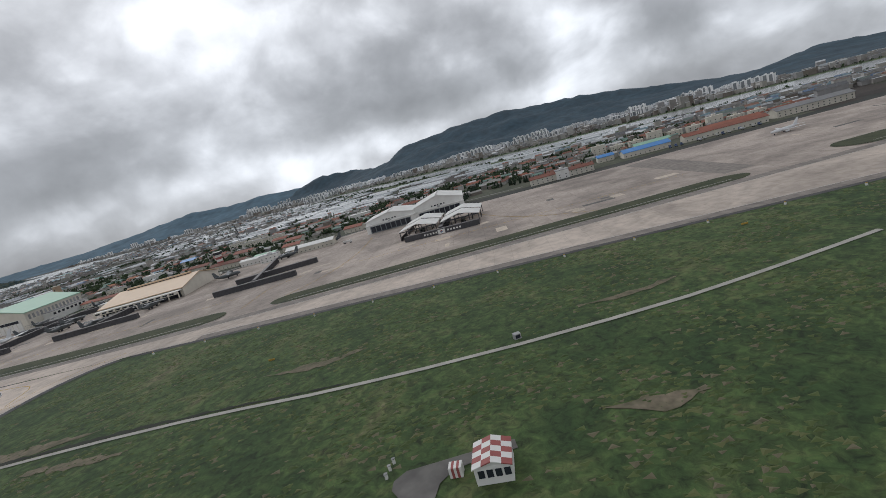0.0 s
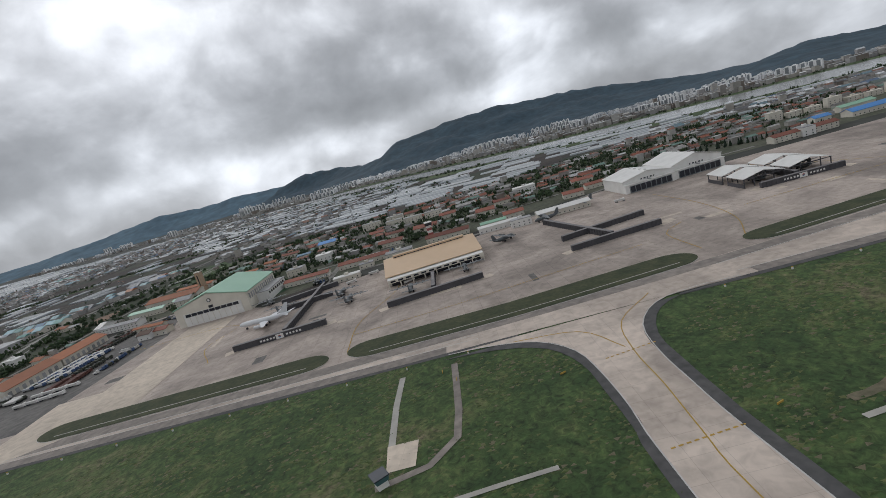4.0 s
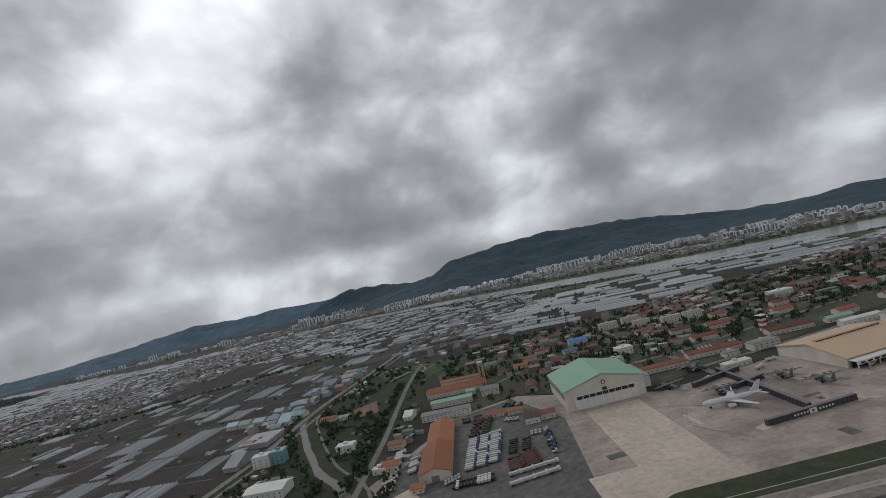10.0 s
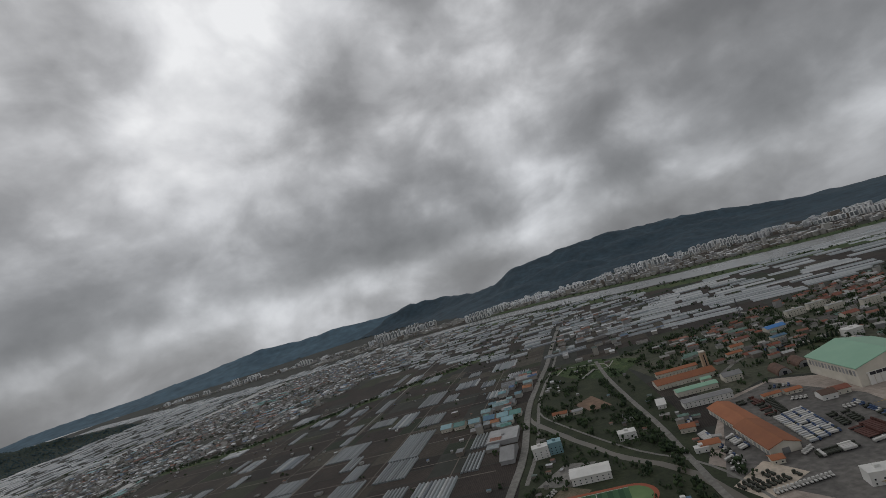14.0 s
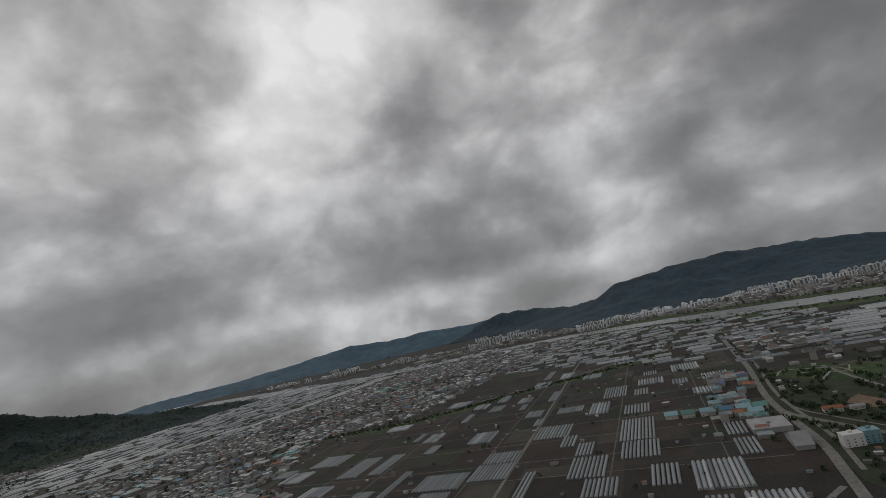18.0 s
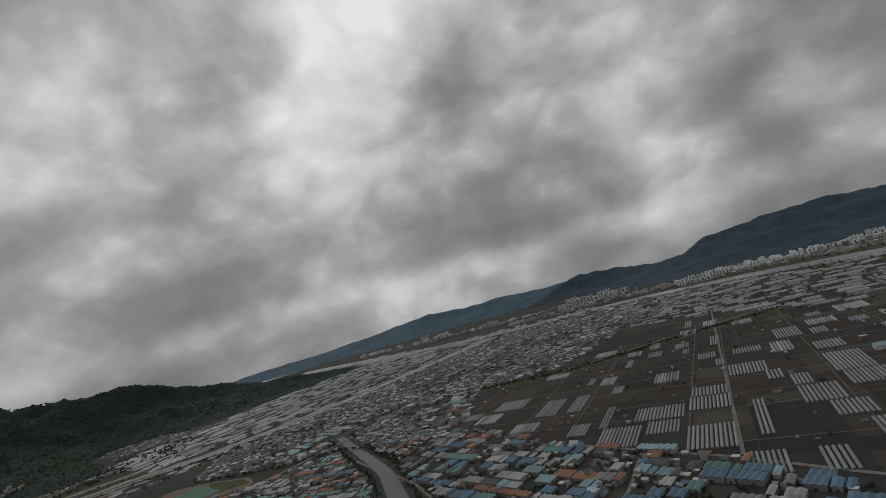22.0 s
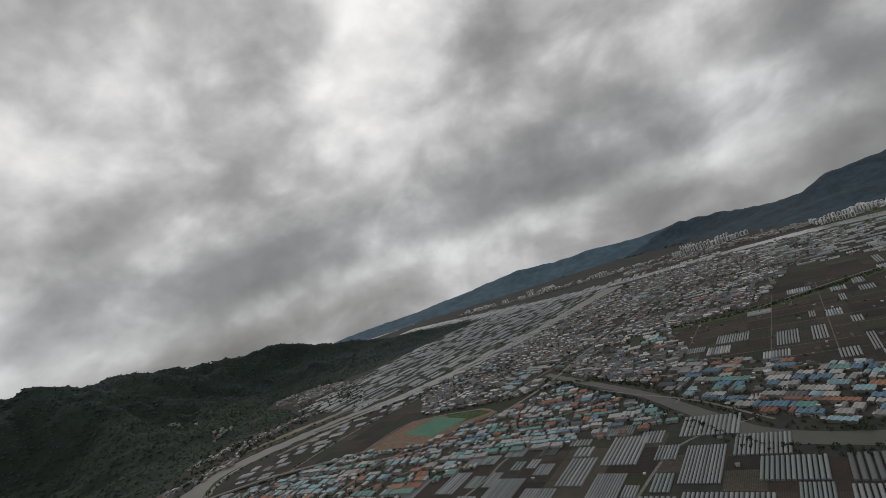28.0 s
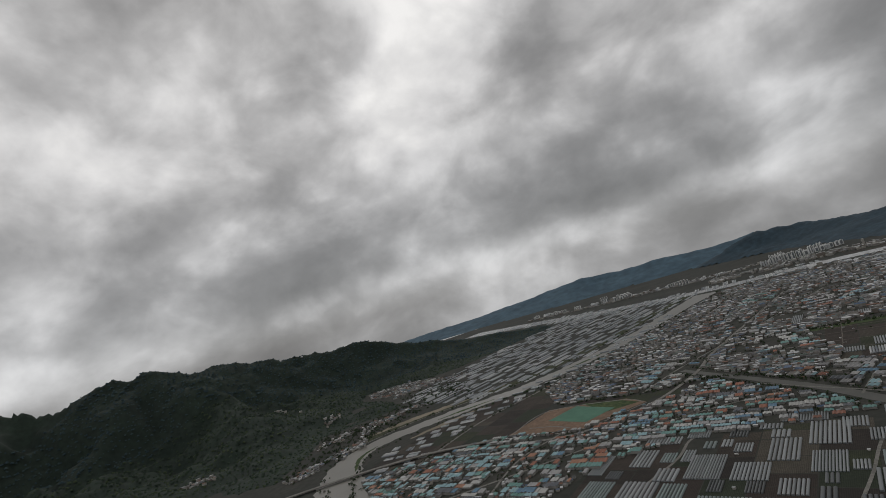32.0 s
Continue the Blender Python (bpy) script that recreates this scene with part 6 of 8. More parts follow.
# ---- blast walls and shelters ----
def blast_wall(x0, y0, x1, y1, h=1.9, th=1.1, flag=False, pads=True):
    L = math.hypot(x1 - x0, y1 - y0)
    a = math.degrees(math.atan2(y1 - y0, x1 - x0))
    g = thing("blast_wall", pose((x0 + x1) / 2, (y0 + y1) / 2, 0.08, 0, 0, a), "dark ribbed steel blast wall on the apron", "blast wall", "blast walls on the apron")
    n = max(3, int(L / 1.6))
    part("core", boxm(-L / 2, L / 2, -th / 2, th / 2, 0, h, M_BLAST), g)
    part("cap", boxm(-L / 2 - 0.05, L / 2 + 0.05, -th / 2 - 0.1, th / 2 + 0.1, h, h + 0.15, M_BLASTTOP), g, "paler top edge")
    rib = boxm(-0.12, 0.12, -th / 2 - 0.15, th / 2 + 0.15, 0, h, M_BLAST)
    for i in range(n + 1):
        part("rib", rib, g, m=Matrix.Translation((-L / 2 + L * i / n, 0, 0)))
    if flag:
        part("panel", boxm(-1.3, 1.3, -th / 2 - 0.22, -th / 2 - 0.16, 0.15, 1.75, M_WHITE), g, "white painted square panel")
        part("disc_upper", prism([(0.45 * math.cos(k * math.pi / 8), 0.95 + 0.45 * math.sin(k * math.pi / 8)) for k in range(9)], -th / 2 - 0.26, -th / 2 - 0.22, M_REDWHITE_R), g)
        part("disc_lower", prism([(0.45 * math.cos(k * math.pi / 8), 0.95 - 0.45 * math.sin(k * math.pi / 8)) for k in range(8, -1, -1)], -th / 2 - 0.26, -th / 2 - 0.22, M_BLUE), g)
        for k in range(5):
            for s in (-1, 1):
                part("letter_bar", boxm(s * (2.2 + k * 1.1), s * (2.2 + k * 1.1) + 0.6, -th / 2 - 0.2, -th / 2 - 0.16, 0.7, 1.3, M_WHITE), g)
    if pads:
        for s in (-1, 1):
            p = Vector((math.cos(radians(a)), math.sin(radians(a)))) * (s * (L / 2 + 1.2))
            structure("pavement_pad", strip([((x0 + x1) / 2 + p.x - 2, (y0 + y1) / 2 + p.y - 0.5), ((x0 + x1) / 2 + p.x + 2, (y0 + y1) / 2 + p.y + 0.2)], 3.4, 0.13, M_NEWCON), "pale concrete pad at the wall's end", "pad")
    return g


blast_wall(-190, 199, -159, 195.5, flag=True)
blast_wall(-180, 243, -156, 245, pads=False)
blast_wall(-180, 229, -158, 231, pads=False, h=1.8)
blast_wall(-173, 199, -162, 250, h=2.1, pads=False)
blast_wall(-138, 190.5, -105.5, 188.5)
blast_wall(-122, 191.5, -119, 209, h=2.1, pads=False)
blast_wall(-75, 184, -44, 181)
blast_wall(-71.5, 198.5, -39, 198, pads=False)
blast_wall(-60, 184, -64, 232, h=2.1, pads=False)
blast_wall(-3, 182.5, 24, 176, flag=True)
blast_wall(10.5, 181, 15, 199, h=2.3, pads=False)


def shelter(x, y, rot):
    """An open gabled sunshade on slim posts."""
    g = thing("aircraft_shelter", pose(x, y, 0.08, 0, 0, rot), "open white-roofed aircraft shelter on slim posts", "shelter", "aircraft shelters")
    part("roof", roof_slab(-7.4, 7.4, -5.6, 5.6, 3.3, 5.0, 0.2, M_WHITE), g, "white sheet roof")
    for sx in (-7, -3.5, 3.5, 7):
        for sy in (-5.2, 5.2):
            part("post", boxm(sx - 0.14, sx + 0.14, sy - 0.14, sy + 0.14, 0, 3.3 + 1.7 * (1 - abs(sx) / 7.4), M_BLAST), g)
    for sy in (-5.2, 5.2):
        part("beam", boxm(-7.2, 7.2, sy - 0.12, sy + 0.12, 3.0, 3.3, M_BLAST), g)
    part("side_wall", boxm(-7.3, -7.1, -5.2, 5.2, 0, 1.4, M_BLAST), g, "low dark steel side wall")


shelter(3.5, 191.5, -13)
shelter(19.5, 188, -13)
shelter(6.5, 205, -13)
shelter(22.5, 201.5, -13)


# ---- aircraft ----
def loft(rings, m):
    """A closed body through rings of (x, y radius, z radius, z middle)."""
    vs, fs, n = [], [], 12
    for x, ry, rz, zc in rings:
        for k in range(n):
            a = k * math.tau / n
            vs.append((x, ry * math.cos(a), zc + rz * math.sin(a)))
    for i in range(len(rings) - 1):
        for k in range(n):
            a, b = i * n + k, i * n + (k + 1) % n
            fs.append((a, a + n, b + n, b))
    fs += [tuple(range(n)), tuple(range(len(vs) - 1, len(vs) - n - 1, -1))]
    return data_mesh(vs, fs, m, smooth=True)


def wing_mesh(root, tip, span, sweep, zr, zt, th, m):
    vs, fs = [], []
    for s in (-1, 1):
        k = len(vs)
        for x, y, z, c, t in ((0, 0.0, zr, root, th), (-sweep, s * span / 2, zt, tip, th * 0.4)):
            vs += [(x + c / 2, y, z), (x, y, z + t / 2), (x - c / 2, y, z), (x, y, z - t / 2)]
        fs += [(k + i, k + (i + 1) % 4, k + 4 + (i + 1) % 4, k + 4 + i) if s < 0 else (k + i, k + 4 + i, k + 4 + (i + 1) % 4, k + (i + 1) % 4) for i in range(4)] + [(k + 4, k + 5, k + 6, k + 7)]
    return data_mesh(vs, fs, m)


def fin_mesh(c0, c1, h, sweep, th, m):
    return data_mesh([(c0 / 2, -th, 0), (c0 / 2, th, 0), (-c0 / 2, th, 0), (-c0 / 2, -th, 0), (c1 / 2 - sweep, -th * .5, h), (c1 / 2 - sweep, th * .5, h), (-c1 / 2 - sweep, th * .5, h), (-c1 / 2 - sweep, -th * .5, h)],
                     [(0, 1, 5, 4), (1, 2, 6, 5), (2, 3, 7, 6), (3, 0, 4, 7), (4, 5, 6, 7)], m)


TRANSPORT = dict(
    body=loft([(5.6, .05, .05, 1.1), (5.2, .5, .5, 1.15), (4.3, .8, .8, 1.3), (2, .85, .85, 1.35), (-2, .85, .85, 1.35), (-4.2, .6, .5, 1.7), (-5.4, .15, .2, 2.0)], M_AIRGREY),
    wing=wing_mesh(1.9, 1.0, 15, 0.15, 2.25, 2.35, 0.3, M_AIRGREY), tail=wing_mesh(1.2, 0.7, 5.6, 0.2, 2.1, 2.15, 0.15, M_AIRGREY), fin=fin_mesh(2.2, 1.0, 2.5, 1.0, 0.12, M_AIRGREY),
    engine=loft([(1.6, .12, .12, 0), (1.3, .28, .28, 0), (-0.2, .26, .28, 0), (-1.0, .1, .12, 0)], M_AIRGREY), prop=boxm(1.5, 1.58, -0.75, 0.75, -0.08, 0.08, M_DARK), gear=boxm(-0.3, 0.3, -0.25, 0.25, 0, 0.7, M_DARK))


def transport(x, y, rot, label="dark grey four-engined transport aircraft parked on the apron"):
    g = thing("transport_aircraft", pose(x, y, 0.12, 0, 0, rot), label, "aircraft", "parked transport aircraft")
    part("fuselage", TRANSPORT["body"], g)
    part("wing", TRANSPORT["wing"], g, m=Matrix.Translation((0.6, 0, 0)))
    part("tailplane", TRANSPORT["tail"], g, m=Matrix.Translation((-4.8, 0, 0)))
    part("fin", TRANSPORT["fin"], g, m=Matrix.Translation((-4.4, 0, 1.9)))
    for yy in (-4.6, -2.4, 2.4, 4.6):
        e = part("engine", TRANSPORT["engine"], g, m=Matrix.Translation((1.0, yy, 2.15)))
        part("propeller", TRANSPORT["prop"], e)
    for gx, gy in ((3.8, 0), (0, .75), (0, -.75)):
        part("wheel", TRANSPORT["gear"], g, m=Matrix.Translation((gx, gy, 0)))


for x, y, r in ((-129, 199, 80), (-108, 202, 82), (-154, 225, 75), (-151, 212, 78), (-186, 249, 95), (-60, 238, 170), (-85, 226, 20), (-166, 262, 100), (-40, 244, 175), (4, 192, 80), (20, 189, 80), (-178, 230, 80)):
    transport(x, y, r)


def jet():
    g = thing("jet_airliner", pose(-183, 219.5, 0.12, 0, 0, 163), "white twin-engined jet parked beside the blast wall", "aircraft")
    part("fuselage", loft([(10.6, .05, .05, 1.9), (10.2, .45, .45, 1.95), (9.2, .85, .85, 2.05), (7, 1.0, 1.0, 2.1), (-4, 1.0, 1.0, 2.1), (-8, .6, .6, 2.5), (-10.6, .12, .15, 2.8)], M_AIRWHITE), g)
    part("wing", wing_mesh(4.2, 1.0, 20, 4.6, 1.6, 2.4, 0.45, M_AIRWHITE), g, m=Matrix.Translation((0.5, 0, 0)))
    part("tailplane", wing_mesh(2.2, 0.9, 7.4, 2.2, 2.6, 2.8, 0.2, M_AIRWHITE), g, m=Matrix.Translation((-8.6, 0, 0)))
    part("fin", fin_mesh(3.2, 1.3, 3.8, 2.6, 0.14, M_AIRWHITE), g, m=Matrix.Translation((-7.6, 0, 2.8)))
    en = loft([(1.3, .5, .5, 0), (1.1, .62, .62, 0), (-0.8, .55, .55, 0), (-1.5, .3, .3, 0)], M_AIRWHITE)
    for s in (-1, 1):
        part("engine", en, g, m=Matrix.Translation((1.8, s * 3.4, 0.95)))
        part("wheel", TRANSPORT["gear"], g, m=Matrix.Translation((-0.6, s * 1.3, 0)))
    part("nose_wheel", TRANSPORT["gear"], g, m=Matrix.Translation((8, 0, 0)))

    return g


JET = jet()
small_jet = copy_thing(JET, pose(146, 182, 0.12, 0, 0, 188) @ Matrix.Scale(0.62, 4))
tagged(small_jet, "small white business jet parked on the far apron", "aircraft")
old = thing("propeller_aircraft", pose(-286, 203, 0.12, 0, 0, 60), "faded yellow old aircraft parked by the yard", "aircraft")
part("fuselage", TRANSPORT["body"].copy(), old, m=Matrix.Scale(0.55, 4))
part("wing", TRANSPORT["wing"].copy(), old, m=Matrix.Scale(0.55, 4))
part("tailplane", TRANSPORT["tail"].copy(), old, m=Matrix.Translation((-2.6, 0, 0)) @ Matrix.Scale(0.55, 4))
part("fin", TRANSPORT["fin"].copy(), old, m=Matrix.Translation((-2.4, 0, 1.0)) @ Matrix.Scale(0.55, 4))
for o in old.children:
    o.data.materials[0] = M_SAND2

# ---- lines and repairs on the concrete ----
for off, base in ((3.5, taxi_near), (-4.5, taxi_far)):
    structure("marking_edge", strip([(x, base(x) + off) for x in (-255, -160, -120)], 0.2, 0.16, M_WHITEMARK), "white edge line of the taxiway", "marking")
    structure("marking_edge", strip([(x, base(x) + off) for x in (-60, 85, 300)], 0.2, 0.16, M_WHITEMARK), "white edge line of the taxiway", "marking")
for xs in ((-258, -200, -128), (-58, 60, 180, 300)):
    structure("pavement_shoulder", strip([(x, taxi_near(x) + 1.6) for x in xs], 3.4, 0.135, M_SHOULDER, jag=0.1), "worn brown-grey shoulder of the taxiway", "shoulder")
structure("pavement_shoulder", strip([(x, taxi_far(x) - 2.2) for x in (-258, -160, -60, 60, 180, 300)], 4.2, 0.135, M_SHOULDER, jag=0.1), "worn brown-grey shoulder of the taxiway", "shoulder")
for pts in ([(-42, 148), (-30, 165), (-22, 190), (-18, 222)], [(60, 132), (40, 160), (30, 190), (26, 222)], [(-54, 150), (-50, 170), (-40, 176)], [(-152, 164), (-148, 185), (-135, 205), (-128, 224)], [(-150, 176), (-120, 172), (-90, 170), (-60, 168)], [(-198, 196), (-204, 215), (-196, 228)], [(-240, 246), (-205, 238), (-190, 226)],
            [(-20, 172), (20, 166), (60, 160), (90, 157)]):
    structure("marking_line", strip(pts, 0.22, 0.17, M_YELLOW, step=3), "worn yellow guide line on the apron", "marking")
pr = random.Random(12)
for k in range(34):
    x = pr.uniform(-240, 190)
    y = taxi_far(x) + 16 + pr.random() * max(4, 205 + 0.1 * (x + 60) * -1 - taxi_far(x) - 16)
    w, d, a = pr.uniform(2, 11), pr.uniform(1.2, 4.5), radians(8 + pr.choice((0, 90)))
    c, sn = math.cos(-a), math.sin(-a)
    structure("pavement_patch", sheet([(x + u * c - v * sn, y + u * sn + v * c) for u, v in ((-w / 2, -d / 2), (w / 2, -d / 2), (w / 2, d / 2), (-w / 2, d / 2))], 0.095 + k * 0.0006, M_NEWCON if k % 5 < 3 else M_YARD), "repaired slab in the old concrete" if k % 5 < 3 else "dark asphalt repair in the concrete", "patch")


# ---- trees ----
def clump(bm, c, r, rr, mi=0):
    vs = []
    for d in ((1, 0, 0), (-1, 0, 0), (0, 1, 0), (0, -1, 0), (0, 0, 1), (0, 0, -1)):
        s = r * rr.uniform(0.7, 1.25)
        vs.append(bm.verts.new((c[0] + d[0] * s, c[1] + d[1] * s, c[2] + d[2] * s * 0.85)))
    for a, b, k in ((0, 2, 4), (2, 1, 4), (1, 3, 4), (3, 0, 4), (2, 0, 5), (1, 2, 5), (3, 1, 5), (0, 3, 5)):
        bm.faces.new((vs[a], vs[b], vs[k])).material_index = mi


def crown_mesh(seed, w, h, base, m, n=30):
    rr = random.Random(seed)
    bm = bmesh.new()
    for _ in range(n):
        a, q, z = rr.uniform(0, math.tau), math.sqrt(rr.random()), rr.random()
        rad = w * (0.55 + 0.45 * math.sin(math.pi * min(1, z * 1.1))) * q
        clump(bm, (rad * math.cos(a), rad * math.sin(a), base + z * h), w * rr.uniform(0.22, 0.42), rr)
    return mesh_of(bm, m)


def conifer_mesh(seed, w, h, m):
    rr = random.Random(seed)
    bm = bmesh.new()
    for k in range(22):
        z = k / 21
        rad = w * (1 - z) ** 0.8
        a = k * 2.4
        clump(bm, (rad * 0.5 * math.cos(a), rad * 0.5 * math.sin(a), 0.4 + z * h), 0.25 + rad * 0.55, rr)
    return mesh_of(bm, m)


def trunk_mesh(h, r):
    bm = bmesh.new()
    bmesh.ops.create_cone(bm, cap_ends=True, segments=6, radius1=r, radius2=r * 0.5, depth=h, matrix=Matrix.Translation((0, 0, h / 2)))
    for a in (0.4, 2.5, 4.4):
        m = Matrix.Translation((0.3 * math.cos(a), 0.3 * math.sin(a), h * 0.9)) @ Matrix.Rotation(a, 4, "Z") @ Matrix.Rotation(0.7, 4, "Y")
        bmesh.ops.create_cone(bm, cap_ends=True, segments=5, radius1=r * 0.45, radius2=r * 0.2, depth=0.9, matrix=m)
    return mesh_of(bm, M_BARK)


CROWNS = [crown_mesh(k, 1.3 + 0.25 * (k % 3), 1.7 + 0.3 * (k % 2), 1.0, M_LEAF) for k in range(5)]
CONIFERS = [conifer_mesh(k + 50, 0.75, 3.0, M_CONIFER) for k in range(3)]
TRUNK = trunk_mesh(1.3, 0.16)


def tree(x, y, s=1.0, conifer=False):
    g = thing("tree", Matrix.LocRotScale((x, y, 0.04), Euler((0, 0, rng.uniform(0, 6.28))), (s, s, s)),
              "slim dark conifer standing in a row" if conifer else "broad green leafy tree between buildings", "tree", "conifers" if conifer else "leafy trees")
    part("trunk", TRUNK, g)
    part("crown", rng.choice(CONIFERS if conifer else CROWNS), g)


def grove(name, spots, seed, label, lo=0.7, hi=1.3):
    """Many far trees joined into one crowd of clumps."""
    rr = random.Random(seed)
    vs, fs = [], []
    for x, y in spots:
        s = rr.uniform(lo, hi)
        for _ in range(8):
            c = (x + rr.uniform(-1.4, 1.4) * s, y + rr.uniform(-1.4, 1.4) * s, s * rr.uniform(0.5, 2.2))
            r = s * rr.uniform(0.3, 0.75)
            k = len(vs)
            for d in ((1, 0, 0), (-1, 0, 0), (0, 1, 0), (0, -1, 0), (0, 0, 1), (0, 0, -1)):
                q = r * rr.uniform(0.7, 1.25)
                vs.append((c[0] + d[0] * q, c[1] + d[1] * q, max(0.0, c[2] + d[2] * q * (2.0 if d[2] < 0 else 0.9))))
            fs += [(k + a, k + b, k + e) for a, b, e in ((0, 2, 4), (2, 1, 4), (1, 3, 4), (3, 0, 4), (2, 0, 5), (1, 2, 5), (3, 1, 5), (0, 3, 5))]
    tagged(new(name, data_mesh(vs, fs, M_LEAFS)), label, "trees", kind="stuff")


def along(line, gap, spread, seed, chance=1.0):
    rr = random.Random(seed)
    return [(p.x + rr.uniform(-spread, spread), p.y + rr.uniform(-spread, spread)) for p in smooth_line(line, gap) if rr.random() < chance]


def beside(line, off):
    """The line moved sideways by off."""
    pts = [Vector(p) for p in line]
    out = []
    for i, p in enumerate(pts):
        d = (pts[min(i + 1, len(pts) - 1)] - pts[max(i - 1, 0)]).normalized()
        out.append((p.x - d.y * off, p.y + d.x * off))
    return out


def on_block(x, y):
    p = Vector((x, y, 0))
    a, b = p.dot(U), p.dot(V)
    return any(abs(a - q[0]) < q[2] / 2 + 1.5 and abs(b - q[1]) < q[3] / 2 + 1.5 for q in made_blocks)


def scatter(poly, count, seed, keep=()):
    rr = random.Random(seed)
    xs, ys = [p[0] for p in poly], [p[1] for p in poly]
    out = []
    for _ in range(count * 6):
        x, y = rr.uniform(min(xs), max(xs)), rr.uniform(min(ys), max(ys))
        if inside(x, y, poly) and not any(inside(x, y, k) for k in keep) and near_line(x, y, CANAL) > 13 and near_line(x, y, STREAM) > 6 and not on_block(x, y):
            out.append((x, y))
        if len(out) >= count:
            break
    return out


M_BASEROOF = mat("base_roofs", W1, DIM, 0.3, 0.7, fine=0.8, island=[
    (0.25, 0.09, 0.055), (0.19, 0.075, 0.05), (0.20, 0.2, 0.19), (0.27, 0.115, 0.075), (0.13, 0.12, 0.11), (0.48, 0.48, 0.47), (0.30, 0.29, 0.27), (0.4, 0.39, 0.37), (0.16, 0.15, 0.14), (0.26, 0.085, 0.05), (0.15, 0.24, 0.2)])

# ---- buildings of the base ----
placed = []


def house(x0, y0, x1, y1, depth, h, roofm, wallm, label, name="house", rise=0.35, over=0.35, windows=True, group="base buildings", flat=False):
    """A building whose front runs from x0, y0 to x1, y1; it reaches depth behind it."""
    L = math.hypot(x1 - x0, y1 - y0)
    a = math.degrees(math.atan2(y1 - y0, x1 - x0))
    g = thing(name, pose((x0 + x1) / 2, (y0 + y1) / 2, 0.06, 0, 0, a), label, "building", group)
    placed.append(((x0 + x1) / 2, (y0 + y1) / 2, max(L, depth) / 2))
    if flat:
        part("wall", boxm(-L / 2, L / 2, 0, depth, 0, h, wallm), g)
        part("roof", boxm(-L / 2 - 0.1, L / 2 + 0.1, -0.1, depth + 0.1, h, h + 0.25, roofm), g)
        part("stair_head", boxm(-0.9, 0.9, depth * 0.4, depth * 0.4 + 1.4, h + 0.25, h + 1.2, wallm), g)
    else:
        zr = h + rise * depth / 2
        R = Matrix.Translation((0, depth / 2, 0)) @ Matrix.Rotation(radians(90), 4, "Z")
        part("wall", prism([(-depth / 2, 0), (depth / 2, 0), (depth / 2, h), (0, zr - 0.1), (-depth / 2, h)], -L / 2, L / 2, wallm), g, m=R)
        part("roof", roof_slab(-depth / 2 - over, depth / 2 + over, -L / 2 - over, L / 2 + over, h - over * rise, zr, 0.16, roofm), g, m=R)
    if windows:
        n = max(2, int(L / 2.2))
        for fl in range(max(1, int(h / 1.5))):
            z0 = 0.5 + fl * 1.3
            if z0 + 0.7 > h:
                break
            for i in range(n):
                x = -L / 2 + L * (i + 0.5) / n
                part("window", boxm(x - 0.24, x + 0.24, -0.05, 0.02, z0, z0 + 0.5, M_DARK), g)
    return g


RED = "long low barracks with a red tiled roof"
for a, b, c, d, dep in ((-183, 274, -161, 269, 5), (-156, 274, -131, 268, 5.5), (-111, 271, -90, 265, 6), (-134, 297, -121, 293, 6), (-112, 311, -99, 306, 7), (-76, 300, -66, 297, 7), (-70, 268, -60, 266, 6),
                        (-16, 300, -4, 297, 6), (-36, 270, -26, 267, 6), (-20, 276, -10, 274, 5), (-108, 390, -97, 387, 6), (-137, 343, -128, 341, 6), (-128, 322, -117, 319, 5), (-92, 330, -82, 328, 6), (-60, 316, -50, 314, 5)):
    house(a, b, c, d, dep, 2.4, M_RED, M_CREAM, RED)
for a, b, c, d, dep, h in ((-140, 384, -127, 381, 4, 4.6), (-122, 383, -110, 380, 4, 4.6), (-113, 350, -101, 347, 4, 4.8), (-99, 346, -88, 343, 4, 4.8), (-124, 366, -113, 363, 4, 4)):
    house(a, b, c, d, dep, h, M_PALEROOF, M_CREAM, "cream block of staff flats with rows of windows", "apartment_block", flat=True)
house(-88, 253, -70, 249, 3.6, 2.6, M_WHITE, M_WHITE, "long white low building by the apron")
house(-84, 263, -72, 260, 4, 2.2, M_MINT, M_CREAM, "low building with a pale green roof")
house(-75, 243, -66, 241, 4, 3.4, M_GREYROOF, M_WHITE, "white two-storey house by the apron", flat=True)
house(-62, 243, -38, 238.5, 6, 2.6, M_WHITE, M_CREAM, "long white-roofed workshop by the apron")
house(-40, 335, -26, 332, 7, 3.6, M_WHITE, M_WHITE, "white flat-roofed hall behind trees", flat=True)
house(-133, 259, -120, 257, 6, 3.2, M_GREYROOF, M_CREAM, "flat cream operations building by the apron", flat=True)
house(-158, 249, -146, 247.5, 4, 2.0, M_WHITE, M_CREAM, "low white row of stores", flat=True)
house(-146, 262, -139, 261, 4, 2.0, M_GREYROOF, M_CREAM, "low grey store beside the apron", flat=True)
house(-185, 300, -176, 298, 6, 3.5, M_GREYROOF, M_CREAM, "cream flat-roofed office block", flat=True)
house(-170, 314, -161, 312, 6, 4.0, M_WHITE, M_WHITE, "white flat-roofed office block", flat=True)
house(-172, 369, -160, 366, 7, 2.6, M_VIVID, M_CREAM, "hall with a bright blue roof")
house(-196, 372, -186, 370, 5, 2.2, M_RED, M_CREAM, "house with a red roof")
house(-208, 362, -200, 360, 5, 2.2, M_ORANGE, M_CREAM, "house with an orange roof")
house(-219, 352, -210, 350, 4, 2.0, M_ORANGE, M_CREAM, "house with an orange roof")
house(-185, 352, -176, 350, 4, 2.0, M_BLUE, M_CREAM, "shed with a blue roof")
